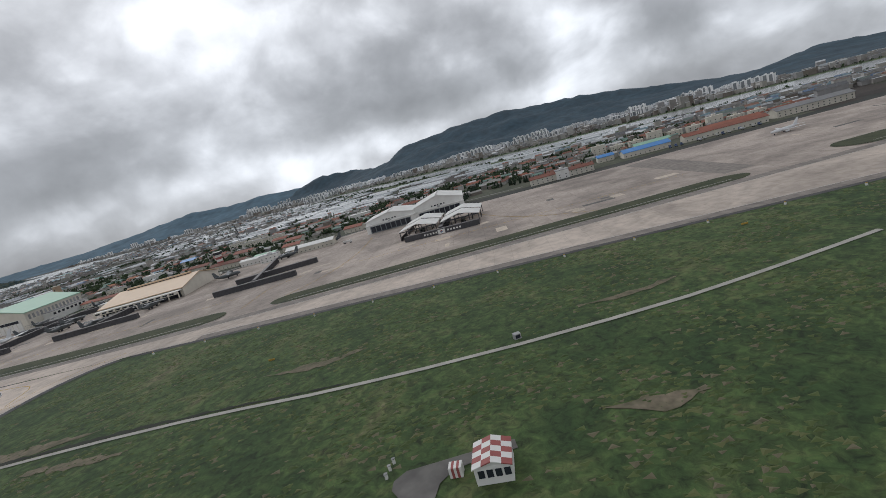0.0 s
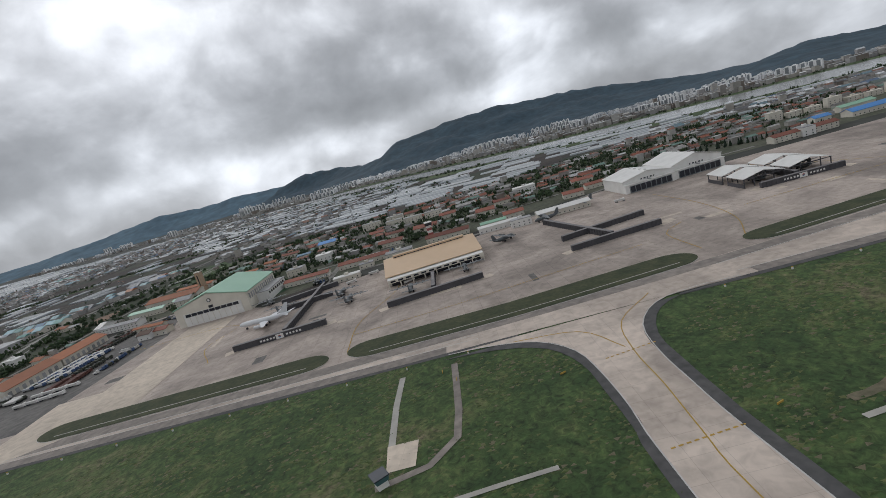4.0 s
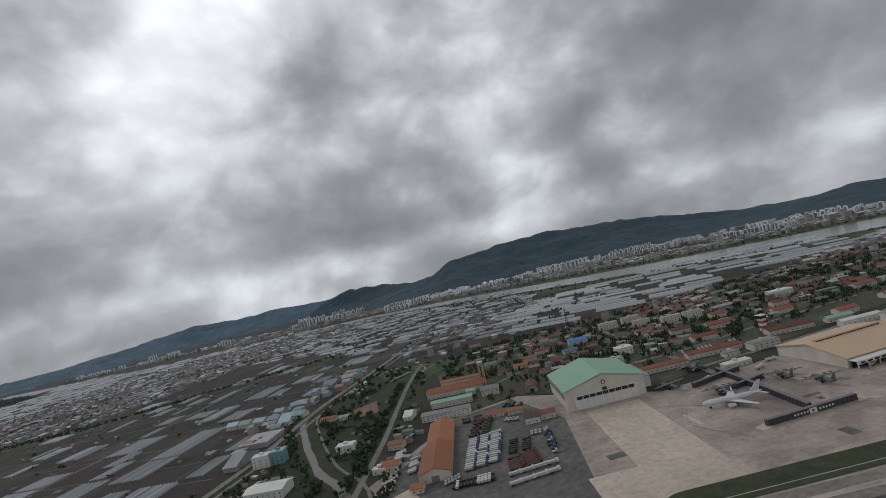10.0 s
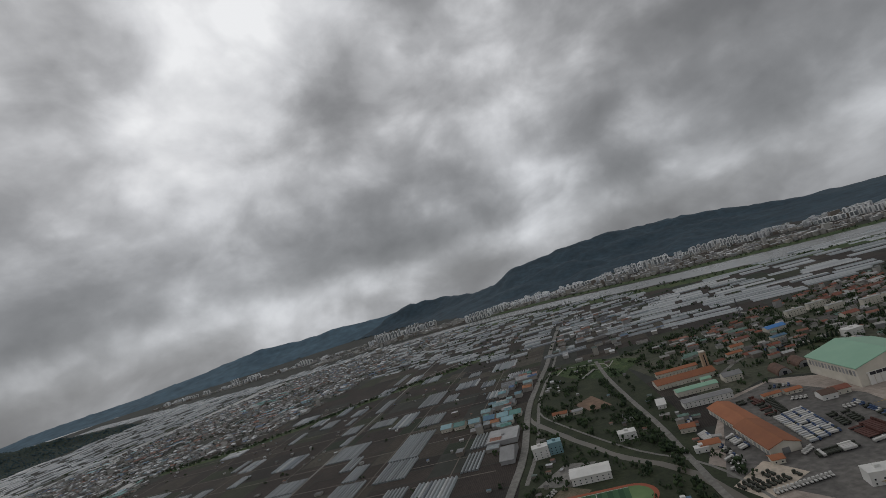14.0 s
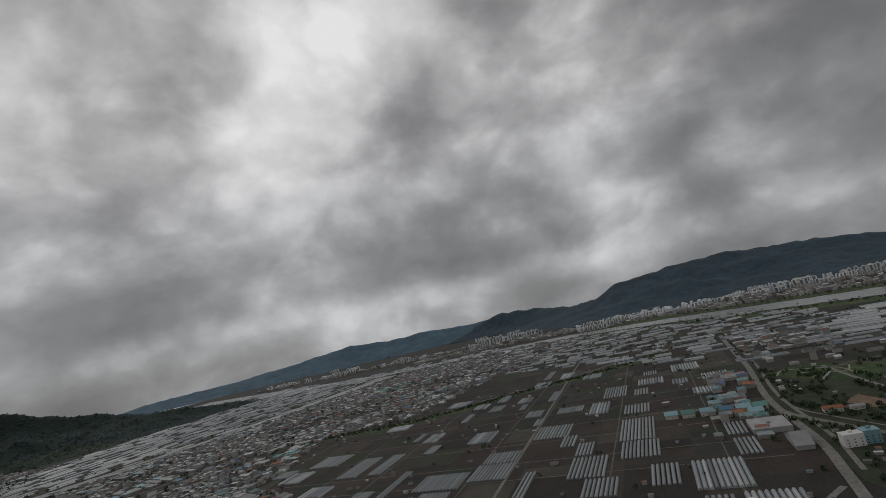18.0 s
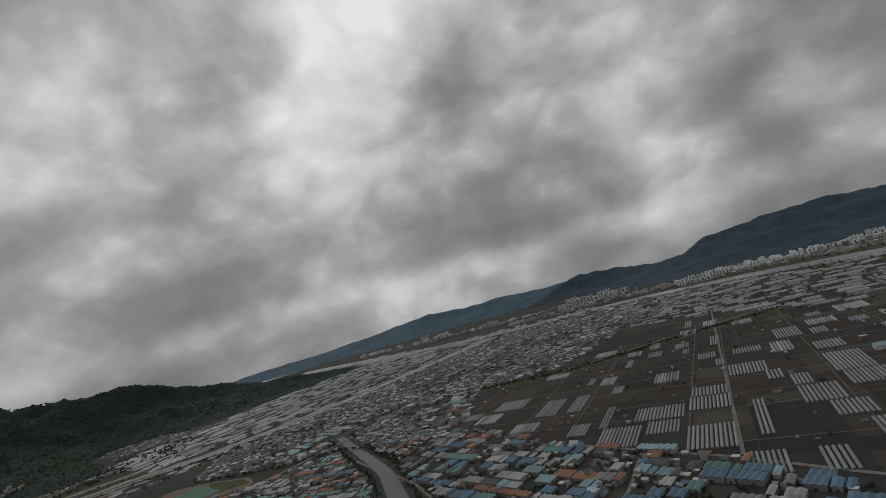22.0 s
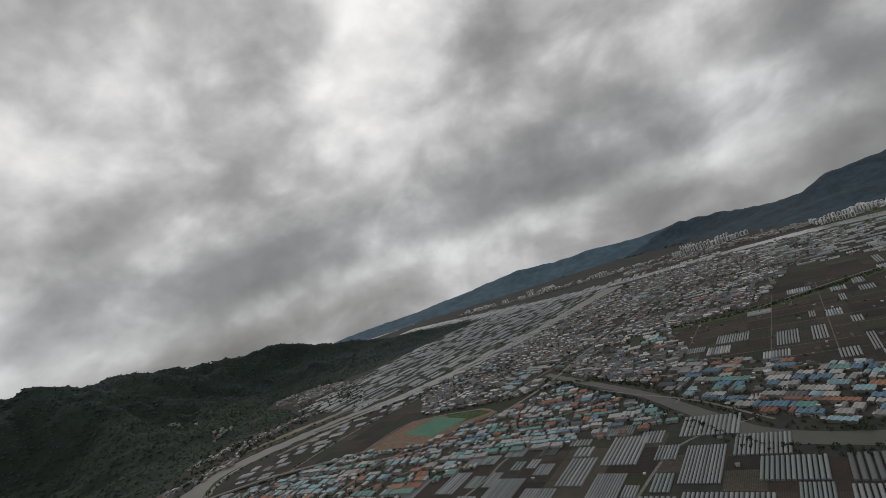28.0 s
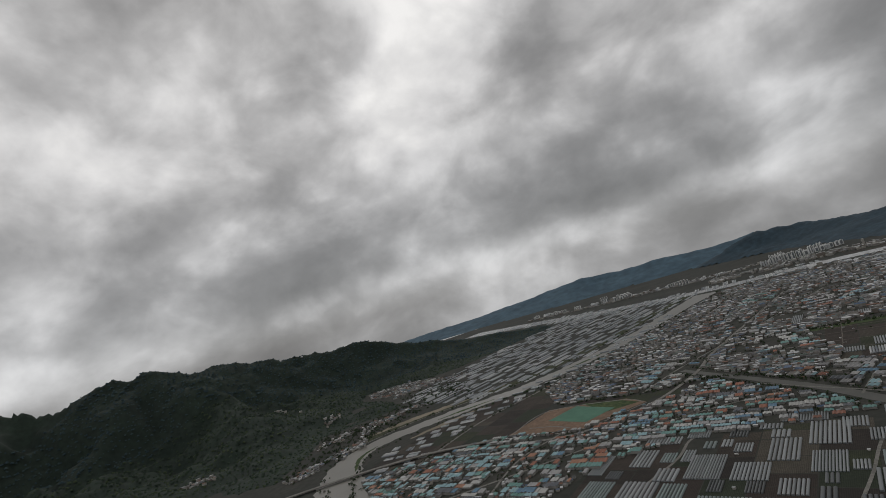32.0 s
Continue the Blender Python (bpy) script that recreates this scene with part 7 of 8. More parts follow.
# east side, seen early
house(62, 240, 92, 233.5, 6, 3.0, M_RED, M_CREAM, "long brick-red office building with a white centre")
house(74, 236, 80, 234.6, 7, 4.2, M_GREYROOF, M_WHITE, "white flat-roofed centre block", flat=True)
house(112, 243, 134, 238, 8, 2.6, M_VIVID, M_CREAM, "hall with a vivid blue sheet roof")
house(104, 256, 112, 254, 6, 2.6, M_VIVID, M_CREAM, "smaller hall with a blue sheet roof")
house(140, 236, 176, 226, 7, 2.8, M_RED, M_CREAM, RED)
house(128, 262, 146, 258, 6, 2.6, M_MINT, M_CREAM, "shed with a pale green roof")
house(158, 250, 186, 243, 6, 2.6, M_RED, M_CREAM, RED)
house(182, 228, 214, 220, 8, 3.2, M_GREYROOF, M_CREAM, "grey-roofed hangar shed by the apron")
for k in range(9):
    house(120 + k * 10, 300 - k * 4, 128 + k * 10, 298 - k * 4, 4, 3 + 2.5 * (k % 3 == 0), M_CREAM, M_CREAM, "cream block of flats near the apron", "apartment_block", flat=True)
for k in range(8):
    house(225 + k * 26, 205 - k * 9, 244 + k * 26, 198 - k * 9, 9, 4.5, M_GREYROOF, M_GREYROOF, "large grey flat-roofed terminal hall", "terminal_hall", flat=True)

# control tower with red and white bands
ct = thing("control_tower", pose(-107, 278, 0.06), "slim control tower with red and white bands", "tower")
for k in range(6):
    part("band", boxm(-1.3, 1.3, -1.3, 1.3, k * 1.3, (k + 1) * 1.3, M_WHITE if k % 2 else M_REDWHITE_R), ct, "painted band")
part("cab", boxm(-1.7, 1.7, -1.7, 1.7, 7.8, 9.2, M_DARK), ct, "glazed cab")
part("cab_roof", boxm(-1.9, 1.9, -1.9, 1.9, 9.2, 9.5, M_WHITE), ct)

# ---- truck yard ----

def long_shed(x, y, rot, w, L, h, rise, roofm, label):
    g = thing("warehouse", pose(x, y, 0.12, 0, 0, rot), label, "warehouse", "yard warehouses")
    part("wall", prism([(-w / 2, 0), (w / 2, 0), (w / 2, h), (0, h + rise - 0.1), (-w / 2, h)], -L / 2, L / 2, M_CREAM), g)
    part("roof", roof_slab(-w / 2 - 0.5, w / 2 + 0.5, -L / 2 - 0.4, L / 2 + 0.4, h - 0.1, h + rise, 0.2, roofm), g, "orange-brown sheet roof")
    for i in range(int(L / 3)):
        for s in (-1, 1):
            part("door", boxm(s * w / 2 - 0.06, s * w / 2 + 0.06, -L / 2 + 1 + i * 3, -L / 2 + 2.6 + i * 3, 0, 1.9, M_GREYROOF), g)
    part("end_door", boxm(-1.4, 1.4, -L / 2 - 0.1, -L / 2, 0, 2.2, M_GREYROOF), g)
    placed.append((x, y, L / 2))


long_shed(-287.5, 251, -14, 11.5, 26, 3.0, 2.0, M_ORANGE, "long warehouse with an orange-brown roof")
long_shed(-280.5, 277, -14, 10.5, 26, 3.0, 1.8, M_ORANGE, "long warehouse with an orange-brown roof")
house(-304, 283, -298, 280, 5, 2.4, M_ORANGE, M_CREAM, "small store with an orange roof")
house(-309, 262, -302, 259, 5, 2.4, M_ORANGE, M_CREAM, "small store with an orange roof")
house(-300, 235, -296, 233.5, 4, 1.8, M_ORANGE, M_CREAM, "small store with a brown roof")
house(-247, 262, -241, 260, 6, 2.6, mat("brown_roof", (0.12, 0.075, 0.055), None, 0.5, 0.8), M_WHITE, "white house with a dark brown roof")
house(-240, 262, -234, 260, 5, 2.4, M_RED, M_CREAM, "small house with a red roof")
house(-258, 283, -250, 281, 3, 1.8, M_ORANGE, M_CREAM, "low store with a rust roof")
house(-249, 279, -242, 277, 3.5, 1.8, M_ORANGE, M_CREAM, "low store with a rust roof")
house(-276, 343, -243, 333, 12, 2.8, M_ORANGE, M_CREAM, "big low hall with an orange roof", rise=0.28)
house(-264, 362, -240, 354, 6, 2.6, M_ORANGE, M_CREAM, "wing with an orange roof", rise=0.28)
house(-277, 323, -256, 316, 6, 2.8, M_MINT, M_CREAM, "hall with a grey-green roof", rise=0.25)
house(-285, 306, -262, 298, 6, 3.0, M_GREYROOF, M_WHITE, "long white hall with a pale roof", rise=0.25)
house(-293, 318, -289, 316, 10, 2.2, M_WHITE, M_WHITE, "narrow white shed with pale roof")
house(-250, 318, -241, 315, 7, 3.2, M_GREYROOF, M_CREAM, "cream office block with grey roof", rise=0.4)
house(-256, 330, -251, 328, 4, 2, M_MINT, M_CREAM, "small cream shed with green roof")
house(-292, 206, -285, 203, 5, 4.2, M_WHITE, M_WHITE, "white box-shaped building by the yard", flat=True)
house(-285, 203, -281, 201.5, 3, 2.6, M_BLUE, M_BLUE, "low blue flat-roofed shed", flat=True)
house(-275, 191, -270, 189, 3, 1.8, M_CYAN, M_WHITE, "small hut with a blue roof", flat=True)
ch = thing("water_tower", pose(-241.5, 343, 0.06, 0, 0, -18), "tall square tan brick tower", "tower")
part("shaft", prism([(-1.7, 0), (1.7, 0), (1.5, 12.5), (-1.5, 12.5)], -1.7, 1.7, mat("tan_brick", (0.42, 0.31, 0.21), (0.33, 0.24, 0.165), 0.3, 0.85)), ch)
part("cap", boxm(-1.7, 1.7, -1.8, 1.8, 12.5, 13.0, M_CREAM), ch)
part("slot_window", boxm(-0.3, 0.3, -1.78, -1.68, 3, 11, M_DARK), ch)


def quonset(x, y, rot):
    g = thing("quonset_hut", pose(x, y, 0.06, 0, 0, rot), "rusty brown half-round steel hut", "hut", "half-round huts")
    prof = [(3.6 * math.cos(math.pi * k / 10), 3.6 * math.sin(math.pi * k / 10)) for k in range(11)]
    part("shell", prism(prof, -6, 6, mat("rusty_sheet", (0.15, 0.085, 0.06), (0.1, 0.06, 0.045), 0.4, 0.8)), g)
    part("end_wall", prism([(x * 0.9, z * 0.9) for x, z in prof], -6.1, -5.9, M_GREYROOF), g, "grey end wall")
    part("door", boxm(-0.9, 0.9, -6.2, -6.1, 0, 1.9, M_DARK), g)


quonset(-226, 306, -20)
quonset(-213, 306, -20)


# ---- vehicles ----
def truck_parts(L, w, h, cargo, cabm, load):
    bm = bmesh.new()
    box(bm, -L / 2, L / 2 - 1.0, -w / 2, w / 2, 0.45, h)
    bmesh.ops.bevel(bm, geom=[e for e in bm.edges], offset=0.06, segments=1, affect="EDGES")
    body = mesh_of(bm, load)
    bm = bmesh.new()
    box(bm, L / 2 - 0.85, L / 2, -w / 2, w / 2, 0.4, 1.1)
    box(bm, L / 2 - 0.85, L / 2 - 0.15, -w / 2 + 0.04, w / 2 - 0.04, 1.1, 1.45)
    cab = mesh_of(bm, cabm)
    bm = bmesh.new()
    for x in (-L / 2 + 0.6, -L / 2 + 1.2, L / 2 - 0.5):
        for s in (-1, 1):
            bmesh.ops.create_cone(bm, cap_ends=True, segments=8, radius1=0.24, radius2=0.24, depth=0.16, matrix=Matrix.Translation((x, s * (w / 2 - 0.1), 0.24)) @ Matrix.Rotation(radians(90), 4, "X"))
    return body, cab, mesh_of(bm, M_DARK)


M_OLIVE = mat("olive_paint", (0.045, 0.05, 0.035), (0.03, 0.034, 0.025), 0.5, 0.7)
M_TANK = mat("white_tank_paint", (0.58, 0.57, 0.54), (0.46, 0.45, 0.43), 0.5, 0.5)
M_RUST = mat("rust_red_paint", (0.11, 0.045, 0.035), None, 0.5, 0.8)
M_NAVY = mat("navy_paint", (0.06, 0.10, 0.2), None, 0.5, 0.5)
M_SILVER = mat("silver_paint", (0.40, 0.41, 0.42), (0.3, 0.31, 0.32), 0.5, 0.5)
TRUCKS = {"silver": truck_parts(4.2, 1.1, 1.15, 1, M_NAVY, M_SILVER), "tan": truck_parts(4.2, 1.1, 1.1, 1, M_OLIVE, M_CREAM), "white": truck_parts(4.4, 1.1, 1.25, 1, M_WHITE, M_TANK), "olive": truck_parts(3.4, 1.0, 1.0, 1, M_OLIVE, M_OLIVE),
          "rust": truck_parts(5.4, 1.05, 0.8, 1, M_RUST, M_RUST), "blue": truck_parts(2.2, 0.9, 0.7, 1, M_NAVY, M_NAVY), "tank": truck_parts(4.4, 1.1, 1.2, 1, M_NAVY, M_TANK),
          "small": truck_parts(2.0, 0.9, 0.85, 1, M_TANK, M_TANK)}
TLAB = {"silver": "silver-grey box lorry parked in a row", "tan": "cream box lorry parked in a row", "white": "white box lorry parked in a row", "olive": "dark olive army lorry parked in a row", "rust": "rust-red flat trailer parked in a row", "blue": "small blue car parked in a row", "tank": "blue and white tank lorry in a row", "small": "small white van parked in rows"}


def vehicle(kind, x, y, rot):
    b, c, w = TRUCKS[kind]
    g = thing("car" if kind in ("blue", "small") else "lorry", pose(x, y, 0.13, 0, 0, rot + rng.uniform(-2, 2)), TLAB[kind], "vehicle", "vehicles in the yard")
    part("body", b, g)
    part("cab", c, g)
    part("wheels", w, g, kind="stuff")


def row(kind, x0, y0, x1, y1, n, rot, skip=0.0, mix=None):
    for i in range(n):
        if rng.random() < skip:
            continue
        t = i / max(1, n - 1)
        vehicle(rng.choice(mix) if mix else kind, x0 + (x1 - x0) * t, y0 + (y1 - y0) * t, rot)


A1 = -14 + 0
for k, (xa, xb) in enumerate(((-269.5, -278), (-264.5, -273.5), (-259.8, -268.8))):
    row("white", xa, 263, xb, 238, 16, A1 + 3, 0.04, mix=["white", "silver", "tank", "tan", "silver", "tank"])
row("olive", -262, 283, -269, 267, 10, A1, 0.1, mix=["olive", "olive", "rust"])
row("olive", -257.5, 281, -264, 266, 10, A1, 0.1)
row("olive", -257, 250, -261, 240, 7, A1, 0.1)
row("olive", -252, 249, -256, 239, 7, A1, 0.15)
row("small", -249, 250.5, -246, 249.5, 3, A1 + 80)
row("rust", -256, 236, -258, 226, 9, A1 + 5, 0.05)
row("rust", -262, 235.5, -264, 227, 8, A1 + 5, 0.1)
row("white", -266, 223.8, -253, 222.6, 4, -6)
row("white", -268, 217.6, -255, 217, 4, -3)
row("olive", -286, 229.5, -273, 226.5, 12, A1 + 85, 0.05, mix=["olive", "olive", "olive", "white"])
row("blue", -242.5, 252, -248.8, 229.5, 17, A1 + 8, 0.06, mix=["blue", "blue", "olive", "blue", "small"])
row("small", -313, 220.5, -294, 217.5, 14, 80)
row("white", -299, 275, -301, 268, 6, 10, mix=["white", "tank"])
row("white", -294, 265, -297, 252, 9, 8, 0.2, mix=["white", "small", "tank"])
row("olive", -307, 249, -311, 240, 6, 8, 0.1, mix=["white", "olive", "small"])
row("olive", -318, 230, -303, 231, 8, 95, 0.1)
row("olive", -316, 226, -300, 225, 9, 95, 0.15)
row("small", -283, 235, -288, 233.5, 5, 75)
row("small", -252, 273, -248, 270, 4, 20)
for bx, by in ((-66, 247.5), (-120, 240), (-98, 247), (-140, 244), (-150, 240), (-128, 212), (-171, 246), (-30, 228)):
    vehicle("white", bx, by, rng.uniform(-20, 20))
row("olive", -172, 262, -160, 258, 9, 80, 0.3, mix=["olive", "small", "blue"])
row("small", -205, 335, -180, 327, 20, 70, 0.15, mix=["small", "blue", "olive"])
row("small", -203, 341, -178, 333, 20, 70, 0.15, mix=["small", "blue", "olive"])
row("small", -290, 420, -275, 432, 12, 20, 0.15)

# ---- sports ground and school ----
def sports_ground():
    cx, cy, rot = -361, 256.5, -20
    M = pose(cx, cy, 0.16, 0, 0, rot)

    def oval(L, r, z, m):
        pts = []
        for s, a0 in ((1, -90), (-1, 90)):
            for k in range(13):
                a = radians(a0 + 15 * k)
                pts.append((s * L / 2 + r * math.cos(a), r * math.sin(a)))
        return sheet(pts, z, m)
    g = thing("sports_ground", M, "oval running track of orange-red round striped turf", "sports ground")
    part("track", oval(27, 9.8, 0.0, M_TRACK), g, "orange-red running track")
    part("end_turf", oval(27, 7.9, 0.06, M_TURF3), g, "pale worn turf")
    for i in range(12):
        w = 26 / 12
        part("turf_stripe", sheet([(-13 + i * w, -7.6), (-13 + (i + 1) * w, -7.6), (-13 + (i + 1) * w, 7.6), (-13 + i * w, 7.6)], 0.1, M_TURF2 if i % 2 else M_TURF1), g)
    for y in (-7.4, 7.4):
        part("line", boxm(-13, 13, y - 0.12, y + 0.12, 0.1, 0.13, M_WHITEMARK), g)
    part("halfway_line", boxm(-0.12, 0.12, -7.4, 7.4, 0.1, 0.13, M_WHITEMARK), g)


sports_ground()
house(-363, 276, -347, 270, 9, 3.4, M_WHITE, M_WHITE, "white gymnasium with a pale curved roof", rise=0.2)
house(-367, 315, -359, 313, 5, 5.5, M_WHITE, M_WHITE, "white four-storey block with rows of windows", "apartment_block", flat=True)
house(-358.5, 314, -352, 312, 5, 5.8, M_CYAN, M_CYAN, "pale blue four-storey block of flats", "apartment_block", flat=True)
house(-327, 299, -319, 296, 5, 3.4, M_WHITE, M_WHITE, "white two-storey house by the stream", flat=True)
house(-338, 362, -330, 358, 5, 2.2, M_ORANGE, M_CREAM, "low house with an orange roof")
house(-327, 356, -321, 354, 4, 2.0, M_GREYROOF, M_CREAM, "low grey-roofed house near the stream")
house(-383, 356, -366, 349, 19, 2.6, M_GREYROOF, M_GREYROOF, "wide grey flat-roofed shed beside tunnels", flat=True, windows=False)
house(-383, 325, -376, 322, 20, 2.2, M_GREYROOF, M_GREYROOF, "long grey vaulted shed", windows=False)
house(-312, 262, -307, 260, 3, 2, M_WHITE, M_WHITE, "small white flat-roofed hut", flat=True)
house(-341, 234, -336, 232, 3, 1.8, M_BLUE, M_WHITE, "blue-roofed kiosk by the track", flat=True)
for k, (x, y) in enumerate(((-400, 415), (-391, 410), (-381, 405), (-371, 400), (-362, 396), (-354, 392), (-362, 384))):
    house(x - 3.6, y + 1, x + 3.6, y - 2, 8, 2.6, (M_CYAN, M_TEAL, M_CYAN, M_BLUE)[k % 4], M_CREAM, "workshop with a pale blue-green roof", rise=0.4, group="blue-roofed workshops")
structure("pavement_court", sheet([(-319, 372), (-317, 352), (-304, 350), (-304, 378)], 0.14, M_SOIL), "bare orange clay sports court", "court")
structure("pavement_lot", sheet([(-376, 287), (-357, 299), (-345, 290), (-363, 276)], 0.13, M_ROAD), "pale gravel lot beside the school", "lot")
structure("pavement_lot", sheet([(-319, 233), (-300, 240), (-296, 224), (-317, 219)], 0.15, M_NEWCON), "pale concrete parking lot", "lot")
structure("ground_park", sheet([(-300, 470), (-262, 470), (-240, 420), (-272, 395), (-292, 420)], 0.12, M_GRASS), "landscaped green park with winding paths", "park")
for pts in ([(-298, 455), (-285, 466), (-270, 452), (-262, 440), (-268, 418)], [(-290, 430), (-278, 436), (-266, 428), (-254, 440)]):
    structure("path", strip(pts, 1.1, 0.18, M_PATH, step=3), "winding pale park path", "path")
structure("ground_lawn", sheet([(-194, 270), (-182, 281), (-176, 276), (-190, 262)], 0.13, M_TURF1), "dark green court behind a fence", "lawn")
structure("ground_lawn", sheet([(-10, 330), (14, 362), (34, 338), (10, 315)], 0.13, M_TURF2), "green playing field among base buildings", "lawn")
structure("ground_lawn", sheet([(-196, 330), (-170, 342), (-166, 322), (-192, 312)], 0.13, M_ISLAND), "dry lawn between base buildings", "lawn")
road([(-163, 250), (-150, 320), (-135, 405), (-128, 450)], 3.2)
road([(-160, 262), (-120, 258), (-60, 256), (0, 266), (60, 250)], 2.6)
road([(-190, 300), (-150, 292), (-90, 292), (-30, 290)], 2.4)
road([(-245, 330), (-215, 344), (-170, 346), (-140, 344), (-60, 340)], 2.4)
structure("ground_base", sheet([(-270, 298), (-236, 306), (-190, 258), (-20, 266), (60, 244), (190, 215), (210, 300), (60, 400), (-120, 430), (-255, 450)], 0.065, mat("base_ground", (0.10, 0.10, 0.07), (0.045, 0.055, 0.03), 0.05, 0.95, fine=0.4)), "worn grass and paving between the base buildings", "ground")

town("base_houses", [(-185, 300), (-100, 296), (-20, 300), (60, 262), (200, 225), (230, 265), (170, 380), (60, 415), (-110, 430), (-240, 430), (-235, 350)], 0.5, M_BASEROOF, "small houses with red and grey roofs on the base", size=(2.6, 7, 2.4, 4), seed=41, gable=0.85, turn=12, cell=(7.2, 6.2), high=(1.3, 2.6), spaced=placed)

# ---- checkered hut and airfield furniture ----
def checker_hut():
    g = thing("equipment_hut", pose(2.7, 47.9, 0.1, 0, 0, -12), "small hut with a red and white checkered roof", "hut")
    w, d, h = 3.2, 3.4, 1.7
    part("wall", boxm(-w / 2, w / 2, -d / 2, d / 2, 0, h, M_WHITE), g)
    for i in range(4):
        for j in range(5):
            x0, x1 = -w / 2 - 0.15 + i * (w + 0.3) / 4, -w / 2 - 0.15 + (i + 1) * (w + 0.3) / 4
            y0, y1 = -d / 2 - 0.15 + j * (d + 0.3) / 5, -d / 2 - 0.15 + (j + 1) * (d + 0.3) / 5
            za, zb = h + 0.55 * (1 - abs(x0) / (w / 2 + 0.15)), h + 0.55 * (1 - abs(x1) / (w / 2 + 0.15))
            part("roof_panel", data_mesh([(x0, y0, za), (x1, y0, zb), (x1, y1, zb), (x0, y1, za), (x0, y0, za - 0.1), (x1, y0, zb - 0.1), (x1, y1, zb - 0.1), (x0, y1, za - 0.1)],
                                         [(0, 1, 2, 3), (0, 4, 5, 1), (1, 5, 6, 2), (2, 6, 7, 3), (3, 7, 4, 0)], M_REDWHITE_R if (i + j) % 2 else M_WHITE), g, "painted square roof panel")
    for i in range(4):
        part("window", boxm(-1.3 + i * 0.75, -0.75 + i * 0.75, -d / 2 - 0.05, -d / 2 + 0.02, 0.7, 1.4, M_DARK), g)
    part("gable", prism([(-w / 2, h), (w / 2, h), (0, h + 0.5)], -d / 2 + 0.02, d / 2 - 0.02, M_WHITE), g)
    s = thing("equipment_box", pose(-0.7, 48.9, 0.1, 0, 0, -12), "small cabinet with red and white stripes", "cabinet")
    for i in range(5):
        part("stripe", boxm(-0.6 + i * 0.24, -0.36 + i * 0.24, -0.5, 0.5, 0, 1.0, M_REDWHITE_R if i % 2 else M_WHITE), s)


checker_hut()
bx = thing("equipment_box", pose(11.2, 73.2, 0.05, 0, 0, 10) @ Matrix.Scale(0.7, 4), "small pale box with a dark opening on the grass", "cabinet")
part("shell", boxm(-0.7, 0.7, -0.6, 0.6, 0, 1.1, M_GREYROOF), bx)
part("opening", boxm(-0.5, 0.5, -0.65, -0.6, 0.2, 0.9, M_DARK), bx)
for x, y in ((-6.6, 53.4), (-7.0, 52.5), (-7.3, 51.4)):
    p = thing("marker_post", pose(x, y, 0.05), "short white marker post in the grass", "post", "white marker posts")
    part("stub", boxm(-0.13, 0.13, -0.13, 0.13, 0, 0.5, M_WHITE), p)
    part("cap", boxm(-0.17, 0.17, -0.17, 0.17, 0.5, 0.56, M_GREYROOF), p)
lk = thing("lookout", pose(-146.4, 105.8, 0.14, 0, 0, 20) @ Matrix.Scale(0.8, 4), "small glazed lookout hut on a concrete base", "hut")
part("base", boxm(-1.1, 1.1, -1.1, 1.1, 0, 1.4, M_WHITE), lk)
part("cab", prism([(-1.2, 1.4), (1.2, 1.4), (1.5, 2.4), (-1.5, 2.4)], -1.4, 1.4, mat("teal_glass", (0.06, 0.13, 0.14), None, 0.5, 0.3)), lk, "teal glass cab")
part("roof", boxm(-1.6, 1.6, -1.6, 1.6, 2.4, 2.6, M_DARK), lk)
for x, y, r in ((-111, 117, 10), (-91, 91, 10), (-131, 134, 80), (-129, 129, 80), (60, 92, -10), (-30, 95, -10)):
    s = thing("taxiway_sign", pose(x, y, 0.05, 0, 0, r), "low yellow and black taxiway sign on the grass", "sign", "taxiway signs")
    part("board", boxm(-0.6, 0.6, -0.06, 0.06, 0.1, 0.4, M_YELLOW), s)
    for k in (-0.45, 0, 0.45):
        part("leg", boxm(k - 0.03, k + 0.03, -0.03, 0.03, 0, 0.1, M_DARK), s)
LIGHT_BODY = boxm(-0.16, 0.16, -0.16, 0.16, 0, 0.45, M_WHITE)
LIGHT_HEAD = boxm(-0.12, 0.12, -0.12, 0.12, 0.45, 0.62, M_YELLOW)
for k in range(40):
    x = -250 + k * 14
    if -114 < x < -76:
        continue
    p = thing("edge_light", pose(x, taxi_near(x) - 3.2, 0.05), "small white taxiway edge light", "light", "taxiway edge lights")
    part("body", LIGHT_BODY, p)
    part("head", LIGHT_HEAD, p)

# ---- trees in their places ----
def clear_of(x, y):
    return all(math.hypot(x - a, y - b) > r * 0.75 + 1.2 for a, b, r in placed)


base_spots = [p for p in scatter([(-190, 285), (-90, 285), (-20, 285), (60, 270), (120, 290), (60, 390), (-100, 420), (-180, 400)], 300, 71) if clear_of(*p)]
for x, y in base_spots[:150]:
    tree(x, y, rng.uniform(0.75, 1.35))
grove("base_trees", base_spots[150:] + [p for p in scatter(BASE_TOWN, 1700, 72) if clear_of(*p) and p[1] > 285], 73, "leafy trees between the base buildings", 0.8, 1.5)
for p in along([(-192, 327), (-160, 322), (-120, 330)], 2.6, 0.4, 74) + along([(-40, 345), (-10, 335), (20, 325)], 2.6, 0.5, 75) + along([(30, 262), (44, 300), (56, 340)], 2.6, 0.6, 76) + along([(96, 246), (70, 262), (50, 285)], 2.4, 1.5, 77):
    tree(*p, rng.uniform(0.8, 1.2), True)
